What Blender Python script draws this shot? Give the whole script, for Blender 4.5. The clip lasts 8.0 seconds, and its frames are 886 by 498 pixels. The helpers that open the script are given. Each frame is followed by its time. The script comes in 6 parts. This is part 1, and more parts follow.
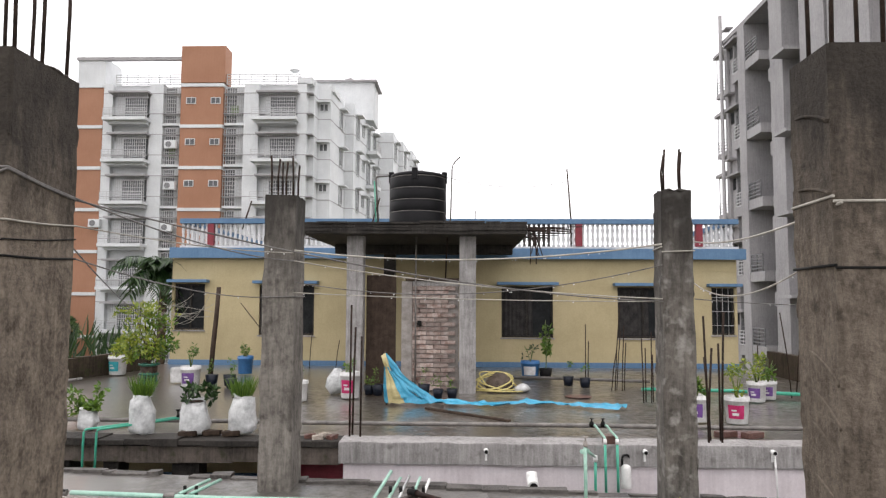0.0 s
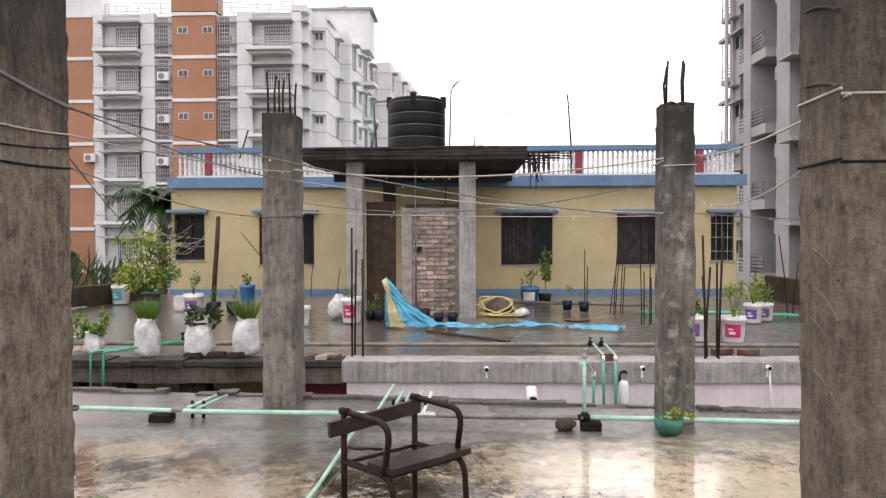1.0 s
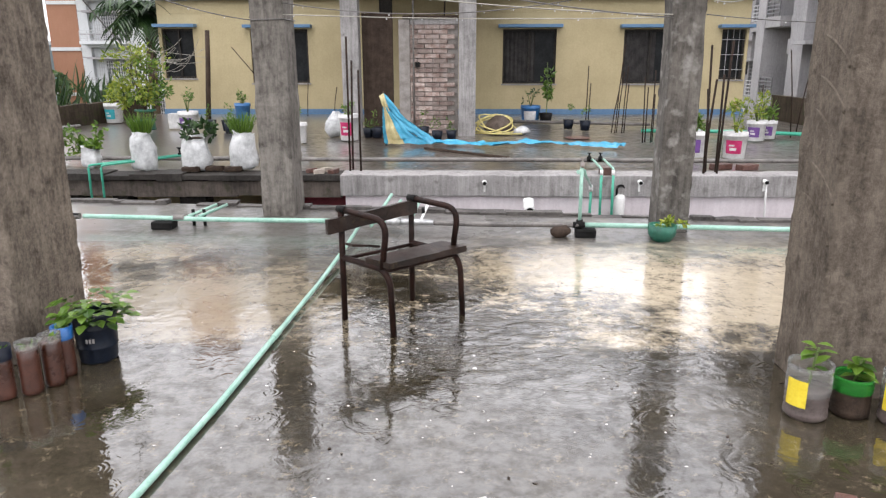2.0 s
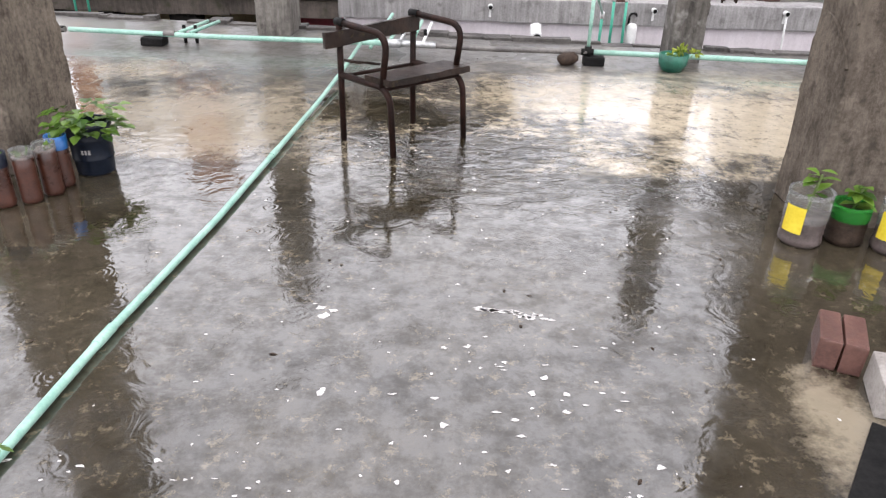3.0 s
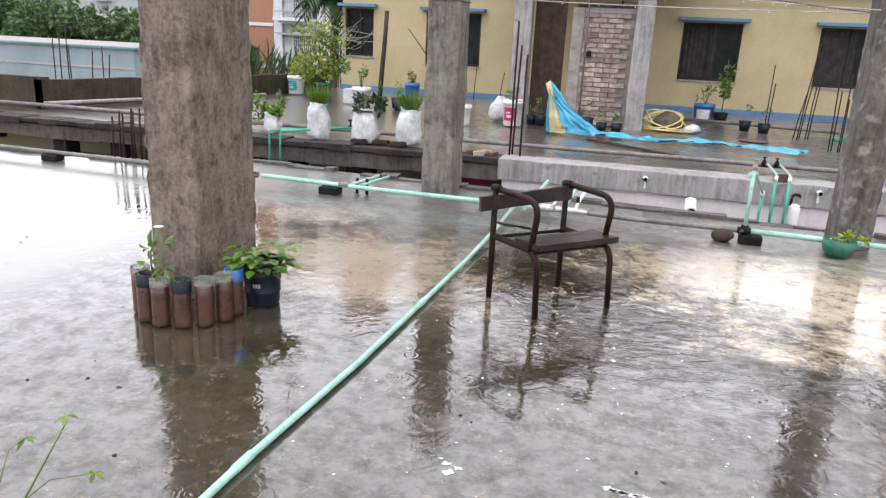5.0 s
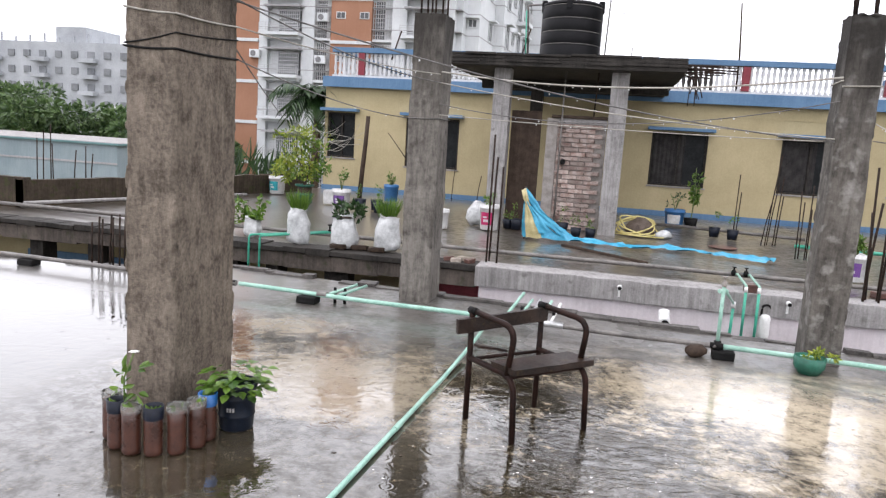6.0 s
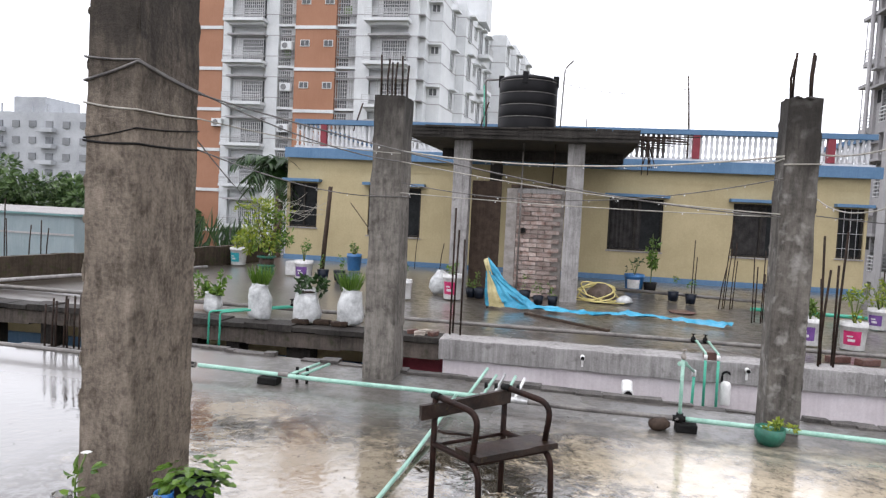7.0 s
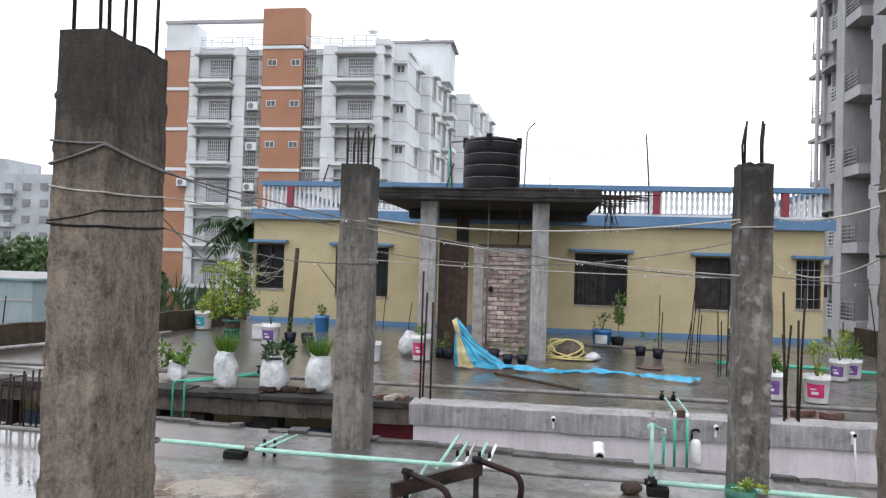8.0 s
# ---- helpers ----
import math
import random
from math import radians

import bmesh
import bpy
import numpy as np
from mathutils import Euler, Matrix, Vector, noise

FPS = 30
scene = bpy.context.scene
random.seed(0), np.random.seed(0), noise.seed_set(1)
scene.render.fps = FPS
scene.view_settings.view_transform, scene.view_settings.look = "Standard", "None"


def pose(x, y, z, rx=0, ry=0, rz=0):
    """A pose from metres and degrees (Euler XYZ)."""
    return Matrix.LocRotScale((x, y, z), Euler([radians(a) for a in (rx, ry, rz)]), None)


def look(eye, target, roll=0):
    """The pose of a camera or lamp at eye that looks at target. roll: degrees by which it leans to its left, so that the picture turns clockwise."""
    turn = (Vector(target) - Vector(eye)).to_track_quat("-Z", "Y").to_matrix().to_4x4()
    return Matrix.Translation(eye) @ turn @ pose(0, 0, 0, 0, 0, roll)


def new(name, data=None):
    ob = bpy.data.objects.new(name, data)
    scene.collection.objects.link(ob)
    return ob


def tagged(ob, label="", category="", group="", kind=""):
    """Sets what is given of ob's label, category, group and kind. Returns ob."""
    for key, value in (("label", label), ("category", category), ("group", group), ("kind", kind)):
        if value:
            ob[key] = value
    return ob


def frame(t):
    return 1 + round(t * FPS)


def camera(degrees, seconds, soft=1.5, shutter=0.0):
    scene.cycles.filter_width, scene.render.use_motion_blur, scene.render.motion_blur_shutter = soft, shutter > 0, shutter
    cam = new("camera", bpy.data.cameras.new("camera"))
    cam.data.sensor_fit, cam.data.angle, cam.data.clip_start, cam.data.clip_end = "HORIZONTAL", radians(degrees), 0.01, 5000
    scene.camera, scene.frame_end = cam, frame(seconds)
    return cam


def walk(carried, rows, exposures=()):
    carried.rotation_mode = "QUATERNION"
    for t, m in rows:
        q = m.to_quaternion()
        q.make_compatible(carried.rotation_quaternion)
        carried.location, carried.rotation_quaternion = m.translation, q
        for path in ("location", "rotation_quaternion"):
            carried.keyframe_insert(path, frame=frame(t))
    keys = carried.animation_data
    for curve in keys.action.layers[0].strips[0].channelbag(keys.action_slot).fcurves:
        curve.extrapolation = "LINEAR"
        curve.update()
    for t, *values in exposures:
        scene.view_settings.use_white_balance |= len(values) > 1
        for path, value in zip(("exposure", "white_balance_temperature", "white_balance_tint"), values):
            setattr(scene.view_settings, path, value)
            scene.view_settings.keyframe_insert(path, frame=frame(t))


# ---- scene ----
cam = camera(64.2, 8.0, soft=1.3)
PATH = [
    (0, (0.056, 0.51, 1.583), (-0.01, 2.503, 1.734), 0.3),
    (0.5, (0.026, 0.511, 1.54), (-0.031, 2.509, 1.61), -0.1),
    (1, (0.049, 0.531, 1.45), (-0.015, 2.529, 1.414), -0.2),
    (1.5, (0.056, 0.551, 1.36), (-0.005, 2.53, 1.08), -0.5),
    (2, (0.067, 0.554, 1.307), (0.004, 2.485, 0.789), -0.1),
    (3.5, (0.057, 0.56, 1.194), (-0.028, 2.28, 0.177), 3.2),
    (4, (0.053, 0.546, 1.186), (-0.187, 2.313, 0.28), 4.2),
    (4.5, (0.067, 0.535, 1.208), (-0.301, 2.35, 0.452), 3.7),
    (5, (0.072, 0.518, 1.272), (-0.404, 2.379, 0.715), 2.8),
    (6.5, (0.065, 0.497, 1.497), (-0.335, 2.445, 1.286), 3.4),
    (7, (0.08, 0.485, 1.549), (-0.276, 2.45, 1.432), 2.8),
    (7.5, (0.083, 0.464, 1.607), (-0.229, 2.439, 1.577), 2.2),
    (8, (0.084, 0.453, 1.648), (-0.189, 2.434, 1.688), 1.7),
]
walk(cam, [(t, look(eye, target, roll)) for t, eye, target, roll in PATH],
     exposures=[(0.0, -0.13, 6800, 15), (1.0, -0.03, 7000, 19), (2.0, 0.2, 6600, 15), (3.5, 0.24, 6500, 17), (4.5, 0.26, 6450, 16), (5.0, 0.24, 6450, 16), (6.5, 0.03, 6450, 16), (8.0, -0.1, 6250, 13)])

# ---- world and light: overcast, rain ----
world = bpy.data.worlds.new("overcast_sky")
scene.world = world
world.use_nodes = True
wn, wl = world.node_tree.nodes, world.node_tree.links
wn.clear()
w_out = wn.new("ShaderNodeOutputWorld")
w_bg = wn.new("ShaderNodeBackground")
w_bg.inputs["Strength"].default_value = 0.12
w_sky = wn.new("ShaderNodeTexSky")
w_sky.sky_type = "NISHITA"
w_sky.sun_disc = False
w_sky.sun_elevation, w_sky.sun_rotation = radians(62), radians(160)
w_sky.air_density, w_sky.dust_density = 1.6, 4.0
w_tc = wn.new("ShaderNodeTexCoord")
w_sep = wn.new("ShaderNodeSeparateXYZ")
w_ramp = wn.new("ShaderNodeValToRGB")
w_ramp.color_ramp.elements[0].position, w_ramp.color_ramp.elements[0].color = 0.0, (13.0, 13.3, 13.8, 1)
w_ramp.color_ramp.elements[1].position, w_ramp.color_ramp.elements[1].color = 0.9, (16.3, 16.7, 17.4, 1)
w_mid = w_ramp.color_ramp.elements.new(0.32)
w_mid.color = (17.5, 17.9, 18.5, 1)
w_mix = wn.new("ShaderNodeMix")
w_mix.data_type = "RGBA"
w_mix.inputs["Factor"].default_value = 0.94
wl.new(w_tc.outputs["Generated"], w_sep.inputs[0])
wl.new(w_sep.outputs["Z"], w_ramp.inputs[0])
wl.new(w_sky.outputs[0], w_mix.inputs["A"])
wl.new(w_ramp.outputs[0], w_mix.inputs["B"])
wl.new(w_mix.outputs["Result"], w_bg.inputs["Color"])
wl.new(w_bg.outputs[0], w_out.inputs[0])

sun = new("sun", bpy.data.lights.new("sun", "SUN"))
sun.data.energy, sun.data.angle, sun.data.color = 0.7, radians(40), (1.0, 0.97, 0.93)
sun.matrix_world = look((0, 0, 30), (3.0, 9.0, 0))


# ---- materials ----
def mat(name, dark, light, rough=0.7, scale=2.0, fine=40.0, bump=0.25, metal=0.0, streak=0.0, speck=None, speck_at=0.62, rough2=None, vary=0.0, spec=0.5, coat=0.0, stain=None, grain_z=0.9):
    """Two-scale noise colour between dark and light, optional vertical streaks and specks, fine relief."""
    m = bpy.data.materials.new(name)
    m.use_nodes = True
    n, l = m.node_tree.nodes, m.node_tree.links
    b = n["Principled BSDF"]
    geo = n.new("ShaderNodeNewGeometry")
    big = n.new("ShaderNodeTexNoise")
    big.inputs["Scale"].default_value, big.inputs["Detail"].default_value, big.inputs["Roughness"].default_value = scale, 6, 0.62
    l.new(geo.outputs["Position"], big.inputs["Vector"])
    small = n.new("ShaderNodeTexNoise")
    small.inputs["Scale"].default_value, small.inputs["Detail"].default_value = fine, 8
    small.inputs["Roughness"].default_value = 0.72
    l.new(geo.outputs["Position"], small.inputs["Vector"])
    fac = n.new("ShaderNodeMath")
    fac.operation = "MULTIPLY_ADD"
    l.new(small.outputs[0], fac.inputs[0])
    fac.inputs[1].default_value = 0.8
    l.new(big.outputs[0], fac.inputs[2])
    rng = n.new("ShaderNodeMapRange")
    rng.inputs["From Min"].default_value, rng.inputs["From Max"].default_value = 0.70, 1.08
    l.new(fac.outputs[0], rng.inputs["Value"])
    last = rng.outputs[0]
    if streak:
        mp = n.new("ShaderNodeMapping")
        mp.inputs["Scale"].default_value = (17, 17, grain_z)
        l.new(geo.outputs["Position"], mp.inputs[0])
        st = n.new("ShaderNodeTexNoise")
        st.inputs["Scale"].default_value, st.inputs["Detail"].default_value = 1.4, 10
        st.inputs["Roughness"].default_value = 0.68
        l.new(mp.outputs[0], st.inputs["Vector"])
        sr = n.new("ShaderNodeMapRange")
        sr.inputs["From Min"].default_value, sr.inputs["From Max"].default_value = 0.32, 0.68
        l.new(st.outputs[0], sr.inputs["Value"])
        mx = n.new("ShaderNodeMix")
        mx.inputs["Factor"].default_value = streak
        l.new(last, mx.inputs["A"])
        l.new(sr.outputs[0], mx.inputs["B"])
        last = mx.outputs["Result"]
    col = n.new("ShaderNodeMix")
    col.data_type = "RGBA"
    col.inputs["A"].default_value, col.inputs["B"].default_value = (*dark, 1), (*light, 1)
    l.new(last, col.inputs["Factor"])
    colour = col.outputs["Result"]
    if speck:
        sp = n.new("ShaderNodeTexNoise")
        sp.inputs["Scale"].default_value, sp.inputs["Detail"].default_value = scale * 2.7, 8
        l.new(geo.outputs["Position"], sp.inputs["Vector"])
        r2 = n.new("ShaderNodeMapRange")
        r2.inputs["From Min"].default_value, r2.inputs["From Max"].default_value = speck_at, speck_at + 0.2
        l.new(sp.outputs[0], r2.inputs["Value"])
        m2 = n.new("ShaderNodeMix")
        m2.data_type = "RGBA"
        m2.inputs["B"].default_value = (*speck, 1)
        l.new(colour, m2.inputs["A"])
        l.new(r2.outputs[0], m2.inputs["Factor"])
        colour = m2.outputs["Result"]
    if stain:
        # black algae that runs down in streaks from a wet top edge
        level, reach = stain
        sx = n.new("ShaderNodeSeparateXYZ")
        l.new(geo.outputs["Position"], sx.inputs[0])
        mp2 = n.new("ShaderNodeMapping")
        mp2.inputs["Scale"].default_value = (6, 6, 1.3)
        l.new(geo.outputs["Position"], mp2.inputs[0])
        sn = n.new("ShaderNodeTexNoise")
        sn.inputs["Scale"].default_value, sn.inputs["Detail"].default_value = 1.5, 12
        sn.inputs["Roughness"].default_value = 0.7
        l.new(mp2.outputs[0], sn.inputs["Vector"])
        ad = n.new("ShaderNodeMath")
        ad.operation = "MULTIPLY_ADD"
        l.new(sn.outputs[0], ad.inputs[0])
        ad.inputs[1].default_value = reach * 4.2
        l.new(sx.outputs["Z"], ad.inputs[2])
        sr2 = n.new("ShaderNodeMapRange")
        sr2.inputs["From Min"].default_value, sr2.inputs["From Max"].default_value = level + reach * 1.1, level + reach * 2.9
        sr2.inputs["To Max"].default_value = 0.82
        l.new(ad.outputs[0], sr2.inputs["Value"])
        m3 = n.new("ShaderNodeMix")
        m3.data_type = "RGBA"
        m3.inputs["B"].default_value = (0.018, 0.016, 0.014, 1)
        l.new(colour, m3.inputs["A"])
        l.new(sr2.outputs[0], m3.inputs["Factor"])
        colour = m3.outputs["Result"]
    if vary:
        oi = n.new("ShaderNodeObjectInfo")
        hs = n.new("ShaderNodeHueSaturation")
        vr = n.new("ShaderNodeMapRange")
        vr.inputs["To Min"].default_value, vr.inputs["To Max"].default_value = 1 - vary, 1 + vary
        l.new(oi.outputs["Random"], vr.inputs["Value"])
        l.new(vr.outputs[0], hs.inputs["Value"])
        l.new(colour, hs.inputs["Color"])
        colour = hs.outputs[0]
    l.new(colour, b.inputs["Base Color"])
    b.inputs["Metallic"].default_value = metal
    b.inputs["Specular IOR Level"].default_value = spec if rough < 0.55 else spec * 0.4
    b.inputs["Coat Weight"].default_value = coat
    b.inputs["Coat Roughness"].default_value = 0.15
    rr = n.new("ShaderNodeMapRange")
    rr.inputs["To Min"].default_value, rr.inputs["To Max"].default_value = rough if rough2 is None else rough2, rough
    l.new(big.outputs[0], rr.inputs["Value"])
    l.new(rr.outputs[0], b.inputs["Roughness"])
    if bump:
        bp = n.new("ShaderNodeBump")
        bp.inputs["Strength"].default_value, bp.inputs["Distance"].default_value = bump, 0.01
        l.new(fac.outputs[0], bp.inputs["Height"])
        l.new(bp.outputs[0], b.inputs["Normal"])
    return m


def leaf_mat(name, a, b_, trans=0.25):
    m = bpy.data.materials.new(name)
    m.use_nodes = True
    n, l = m.node_tree.nodes, m.node_tree.links
    b = n["Principled BSDF"]
    geo = n.new("ShaderNodeNewGeometry")
    ramp = n.new("ShaderNodeValToRGB")
    ramp.color_ramp.elements[0].color, ramp.color_ramp.elements[1].color = (*a, 1), (*b_, 1)
    l.new(geo.outputs["Random Per Island"], ramp.inputs[0])
    l.new(ramp.outputs[0], b.inputs["Base Color"])
    b.inputs["Roughness"].default_value = 0.35
    b.inputs["Transmission Weight"].default_value = 0.0
    b.inputs["Subsurface Weight"].default_value = 0.0
    tr = n.new("ShaderNodeBsdfTranslucent")
    mixs = n.new("ShaderNodeMixShader")
    mixs.inputs[0].default_value = trans
    l.new(ramp.outputs[0], tr.inputs["Color"])
    l.new(b.outputs[0], mixs.inputs[1])
    l.new(tr.outputs[0], mixs.inputs[2])
    l.new(mixs.outputs[0], n["Material Output"].inputs["Surface"])
    return m


def wet_floor_mat(name, dark, mid, pale, pale_at, film=0.5, gloss=0.015, water=2.1, ripple=0.12, joint=None):
    """Rain-wet cement: algae-dark and pale washed patches, a broken film of standing water that mirrors the sky."""
    m = bpy.data.materials.new(name)
    m.use_nodes = True
    n, l = m.node_tree.nodes, m.node_tree.links
    b = n["Principled BSDF"]
    geo = n.new("ShaderNodeNewGeometry")

    def tex(scale, detail=6, rough=0.6, stretch=None, warp=0.0):
        t = n.new("ShaderNodeTexNoise")
        t.inputs["Scale"].default_value, t.inputs["Detail"].default_value, t.inputs["Roughness"].default_value = scale, detail, rough
        t.inputs["Distortion"].default_value = warp
        if stretch:
            mp = n.new("ShaderNodeMapping")
            mp.inputs["Scale"].default_value = stretch
            l.new(geo.outputs["Position"], mp.inputs[0])
            l.new(mp.outputs[0], t.inputs["Vector"])
        else:
            l.new(geo.outputs["Position"], t.inputs["Vector"])
        return t.outputs[0]

    def rng(v, a, c, d=0.0, e=1.0):
        r = n.new("ShaderNodeMapRange")
        for k, x in zip(("From Min", "From Max", "To Min", "To Max"), (a, c, d, e)):
            r.inputs[k].default_value = x
        l.new(v, r.inputs["Value"])
        return r.outputs[0]

    def mix(f, a, c):
        x = n.new("ShaderNodeMix")
        x.data_type = "RGBA"
        l.new(f, x.inputs["Factor"])
        for key, v in (("A", a), ("B", c)):
            if isinstance(v, tuple):
                x.inputs[key].default_value = (*v, 1)
            else:
                l.new(v, x.inputs[key])
        return x.outputs["Result"]

    def op(kind, a, c):
        x = n.new("ShaderNodeMath")
        x.operation = kind
        for i, v in enumerate((a, c)):
            if isinstance(v, (int, float)):
                x.inputs[i].default_value = v
            else:
                l.new(v, x.inputs[i])
        return x.outputs[0]

    grime = rng(tex(1.1, 8, 0.65, warp=0.25), 0.36, 0.62)
    grain = tex(24, 5, 0.7)
    base = mix(grime, dark, mid)
    base = mix(rng(grain, 0.4, 0.7, 0.0, 0.55), base, tuple(c * 0.55 for c in dark))
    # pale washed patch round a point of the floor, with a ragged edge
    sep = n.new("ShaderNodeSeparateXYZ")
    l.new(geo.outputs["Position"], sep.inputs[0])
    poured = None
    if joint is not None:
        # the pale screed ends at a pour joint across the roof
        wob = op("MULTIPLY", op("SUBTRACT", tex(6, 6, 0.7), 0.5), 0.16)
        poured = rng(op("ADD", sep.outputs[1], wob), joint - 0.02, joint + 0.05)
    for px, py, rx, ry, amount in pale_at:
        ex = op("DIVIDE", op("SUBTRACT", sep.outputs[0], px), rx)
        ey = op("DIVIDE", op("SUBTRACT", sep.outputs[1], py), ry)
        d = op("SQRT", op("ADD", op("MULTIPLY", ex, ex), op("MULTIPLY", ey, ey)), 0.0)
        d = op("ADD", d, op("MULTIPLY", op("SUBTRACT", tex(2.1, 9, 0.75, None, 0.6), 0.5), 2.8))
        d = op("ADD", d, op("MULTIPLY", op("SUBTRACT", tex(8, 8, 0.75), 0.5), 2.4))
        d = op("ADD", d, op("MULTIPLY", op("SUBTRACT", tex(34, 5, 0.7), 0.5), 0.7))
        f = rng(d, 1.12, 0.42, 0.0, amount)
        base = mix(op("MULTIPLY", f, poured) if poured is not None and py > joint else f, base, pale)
    if joint is not None:
        # cement mixed towards a paler grey along the curb
        base = mix(rng(op("ADD", sep.outputs[1], op("MULTIPLY", op("SUBTRACT", tex(2.5, 6, 0.7), 0.5), 1.6)), 4.9, 5.9, 0.0, 0.6), base, (0.13, 0.123, 0.115))
    spots = rng(tex(15.0, 10, 0.82), 0.55, 0.61, 0.0, 0.85)
    base = mix(spots, base, tuple(min(0.5, c * 2.5) for c in mid))
    moss = rng(tex(2.3, 6, 0.7), 0.6, 0.72, 0.0, 0.55)
    base = mix(moss, base, (0.055, 0.05, 0.022))
    l.new(base, b.inputs["Base Color"])
    pond = tex(0.9, 5, 0.55, warp=0.4)
    wet = op("ADD", op("MULTIPLY", op("SUBTRACT", pond, 0.5), 5.0), film)
    wet = op("ADD", wet, rng(sep.outputs[0], -1.6, -3.2, 0.0, 1.4))
    wet = rng(wet, 0.0, 1.0)
    broken = op("MAXIMUM", rng(tex(8.5, 10, 0.78), 0.38, 0.56, 0.5, 1.0), rng(sep.outputs[0], -1.5, -3.0))
    broken = op("MAXIMUM", broken, rng(pond, 0.55, 0.62))
    l.new(rng(wet, 0.0, 1.0, 0.34, 0.035), b.inputs["Roughness"])
    b.inputs["IOR"].default_value = 1.45
    l.new(broken, b.inputs["Coat Weight"])
    b.inputs["Coat IOR"].default_value = water
    l.new(op("MULTIPLY", broken, 0.15), b.inputs["Specular IOR Level"])
    film_rough = rng(wet, 0.0, 1.0, 0.13 + gloss, gloss)
    if joint is not None:
        # towards the curb the cement drains and is only damp
        film_rough = op("ADD", film_rough, rng(sep.outputs[1], 4.9, 5.7, 0.0, 0.3))
    l.new(film_rough, b.inputs["Coat Roughness"])
    rip = n.new("ShaderNodeBump")
    rip.inputs["Strength"].default_value, rip.inputs["Distance"].default_value = ripple, 0.012
    l.new(tex(9, 3, 0.5, (1.0, 1.0, 1), 1.5), rip.inputs["Height"])
    if joint is not None:
        # a shallow sheet of water runs off past the chair in folded ripples
        rx_ = op("DIVIDE", op("SUBTRACT", sep.outputs[0], 0.45), 0.95)
        ry_ = op("DIVIDE", op("SUBTRACT", sep.outputs[1], 3.75), 0.75)
        run_mask = rng(op("ADD", op("MULTIPLY", rx_, rx_), op("MULTIPLY", ry_, ry_)), 1.0, 0.2, 0.0, 0.75)
        fold = n.new("ShaderNodeBump")
        fold.inputs["Distance"].default_value = 0.014
        l.new(run_mask, fold.inputs["Strength"])
        l.new(tex(6.5, 4, 0.6, (1.0, 1.8, 1), 1.2), fold.inputs["Height"])
        l.new(fold.outputs[0], rip.inputs["Normal"])
    rough_b = n.new("ShaderNodeBump")
    rough_b.inputs["Distance"].default_value = 0.006
    l.new(rng(wet, 0.0, 1.0, 0.55, 0.02), rough_b.inputs["Strength"])
    l.new(grain, rough_b.inputs["Height"])
    # rings of falling rain drops, in some of the cells only
    vor = n.new("ShaderNodeTexVoronoi")
    vor.inputs["Scale"].default_value = 7.0
    l.new(geo.outputs["Position"], vor.inputs["Vector"])
    ring = op("MULTIPLY", op("SINE", op("MULTIPLY", vor.outputs["Distance"], 55.0), 0.0), rng(vor.outputs["Distance"], 0.1, 0.42, 1.0, 0.0))
    chosen = n.new("ShaderNodeSeparateColor")
    l.new(vor.outputs["Color"], chosen.inputs[0])
    ring = op("MULTIPLY", ring, rng(chosen.outputs[0], 0.55, 0.7))
    rings = n.new("ShaderNodeBump")
    rings.inputs["Strength"].default_value, rings.inputs["Distance"].default_value = 0.08, 0.003
    l.new(ring, rings.inputs["Height"])
    l.new(rip.outputs[0], rings.inputs["Normal"])
    l.new(rings.outputs[0], rough_b.inputs["Normal"])
    l.new(rough_b.outputs[0], b.inputs["Normal"])
    l.new(rings.outputs[0], b.inputs["Coat Normal"])
    return m


M = {}
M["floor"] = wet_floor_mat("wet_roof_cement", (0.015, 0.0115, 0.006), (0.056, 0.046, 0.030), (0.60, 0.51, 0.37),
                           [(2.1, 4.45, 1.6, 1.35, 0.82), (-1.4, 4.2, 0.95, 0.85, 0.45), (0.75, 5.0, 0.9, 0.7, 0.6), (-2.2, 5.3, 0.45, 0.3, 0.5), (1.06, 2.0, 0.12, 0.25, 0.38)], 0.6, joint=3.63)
M["terrace"] = wet_floor_mat("flooded_terrace_cement", (0.06, 0.05, 0.04), (0.13, 0.113, 0.093), (0.3, 0.28, 0.24), [], 0.9, 0.28, water=1.55, ripple=0.45)
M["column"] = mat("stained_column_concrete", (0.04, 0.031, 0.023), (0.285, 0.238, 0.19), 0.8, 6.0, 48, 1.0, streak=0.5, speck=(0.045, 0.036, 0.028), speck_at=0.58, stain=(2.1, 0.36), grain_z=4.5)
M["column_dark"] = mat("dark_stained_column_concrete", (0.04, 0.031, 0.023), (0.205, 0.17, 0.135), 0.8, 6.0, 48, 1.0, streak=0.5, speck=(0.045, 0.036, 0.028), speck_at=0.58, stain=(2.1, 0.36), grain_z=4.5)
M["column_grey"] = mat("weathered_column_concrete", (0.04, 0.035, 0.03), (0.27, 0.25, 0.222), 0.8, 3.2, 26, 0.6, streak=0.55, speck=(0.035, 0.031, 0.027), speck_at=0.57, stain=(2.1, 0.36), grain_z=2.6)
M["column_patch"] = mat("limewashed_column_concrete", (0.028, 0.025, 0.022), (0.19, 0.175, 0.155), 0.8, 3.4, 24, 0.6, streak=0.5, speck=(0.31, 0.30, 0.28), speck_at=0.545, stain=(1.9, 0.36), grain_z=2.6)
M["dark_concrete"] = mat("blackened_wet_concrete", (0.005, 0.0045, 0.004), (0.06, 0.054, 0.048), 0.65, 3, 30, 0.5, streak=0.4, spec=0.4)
M["concrete"] = mat("grey_plaster", (0.13, 0.125, 0.12), (0.40, 0.385, 0.375), 0.6, 2.5, 50, 0.3, streak=0.45)
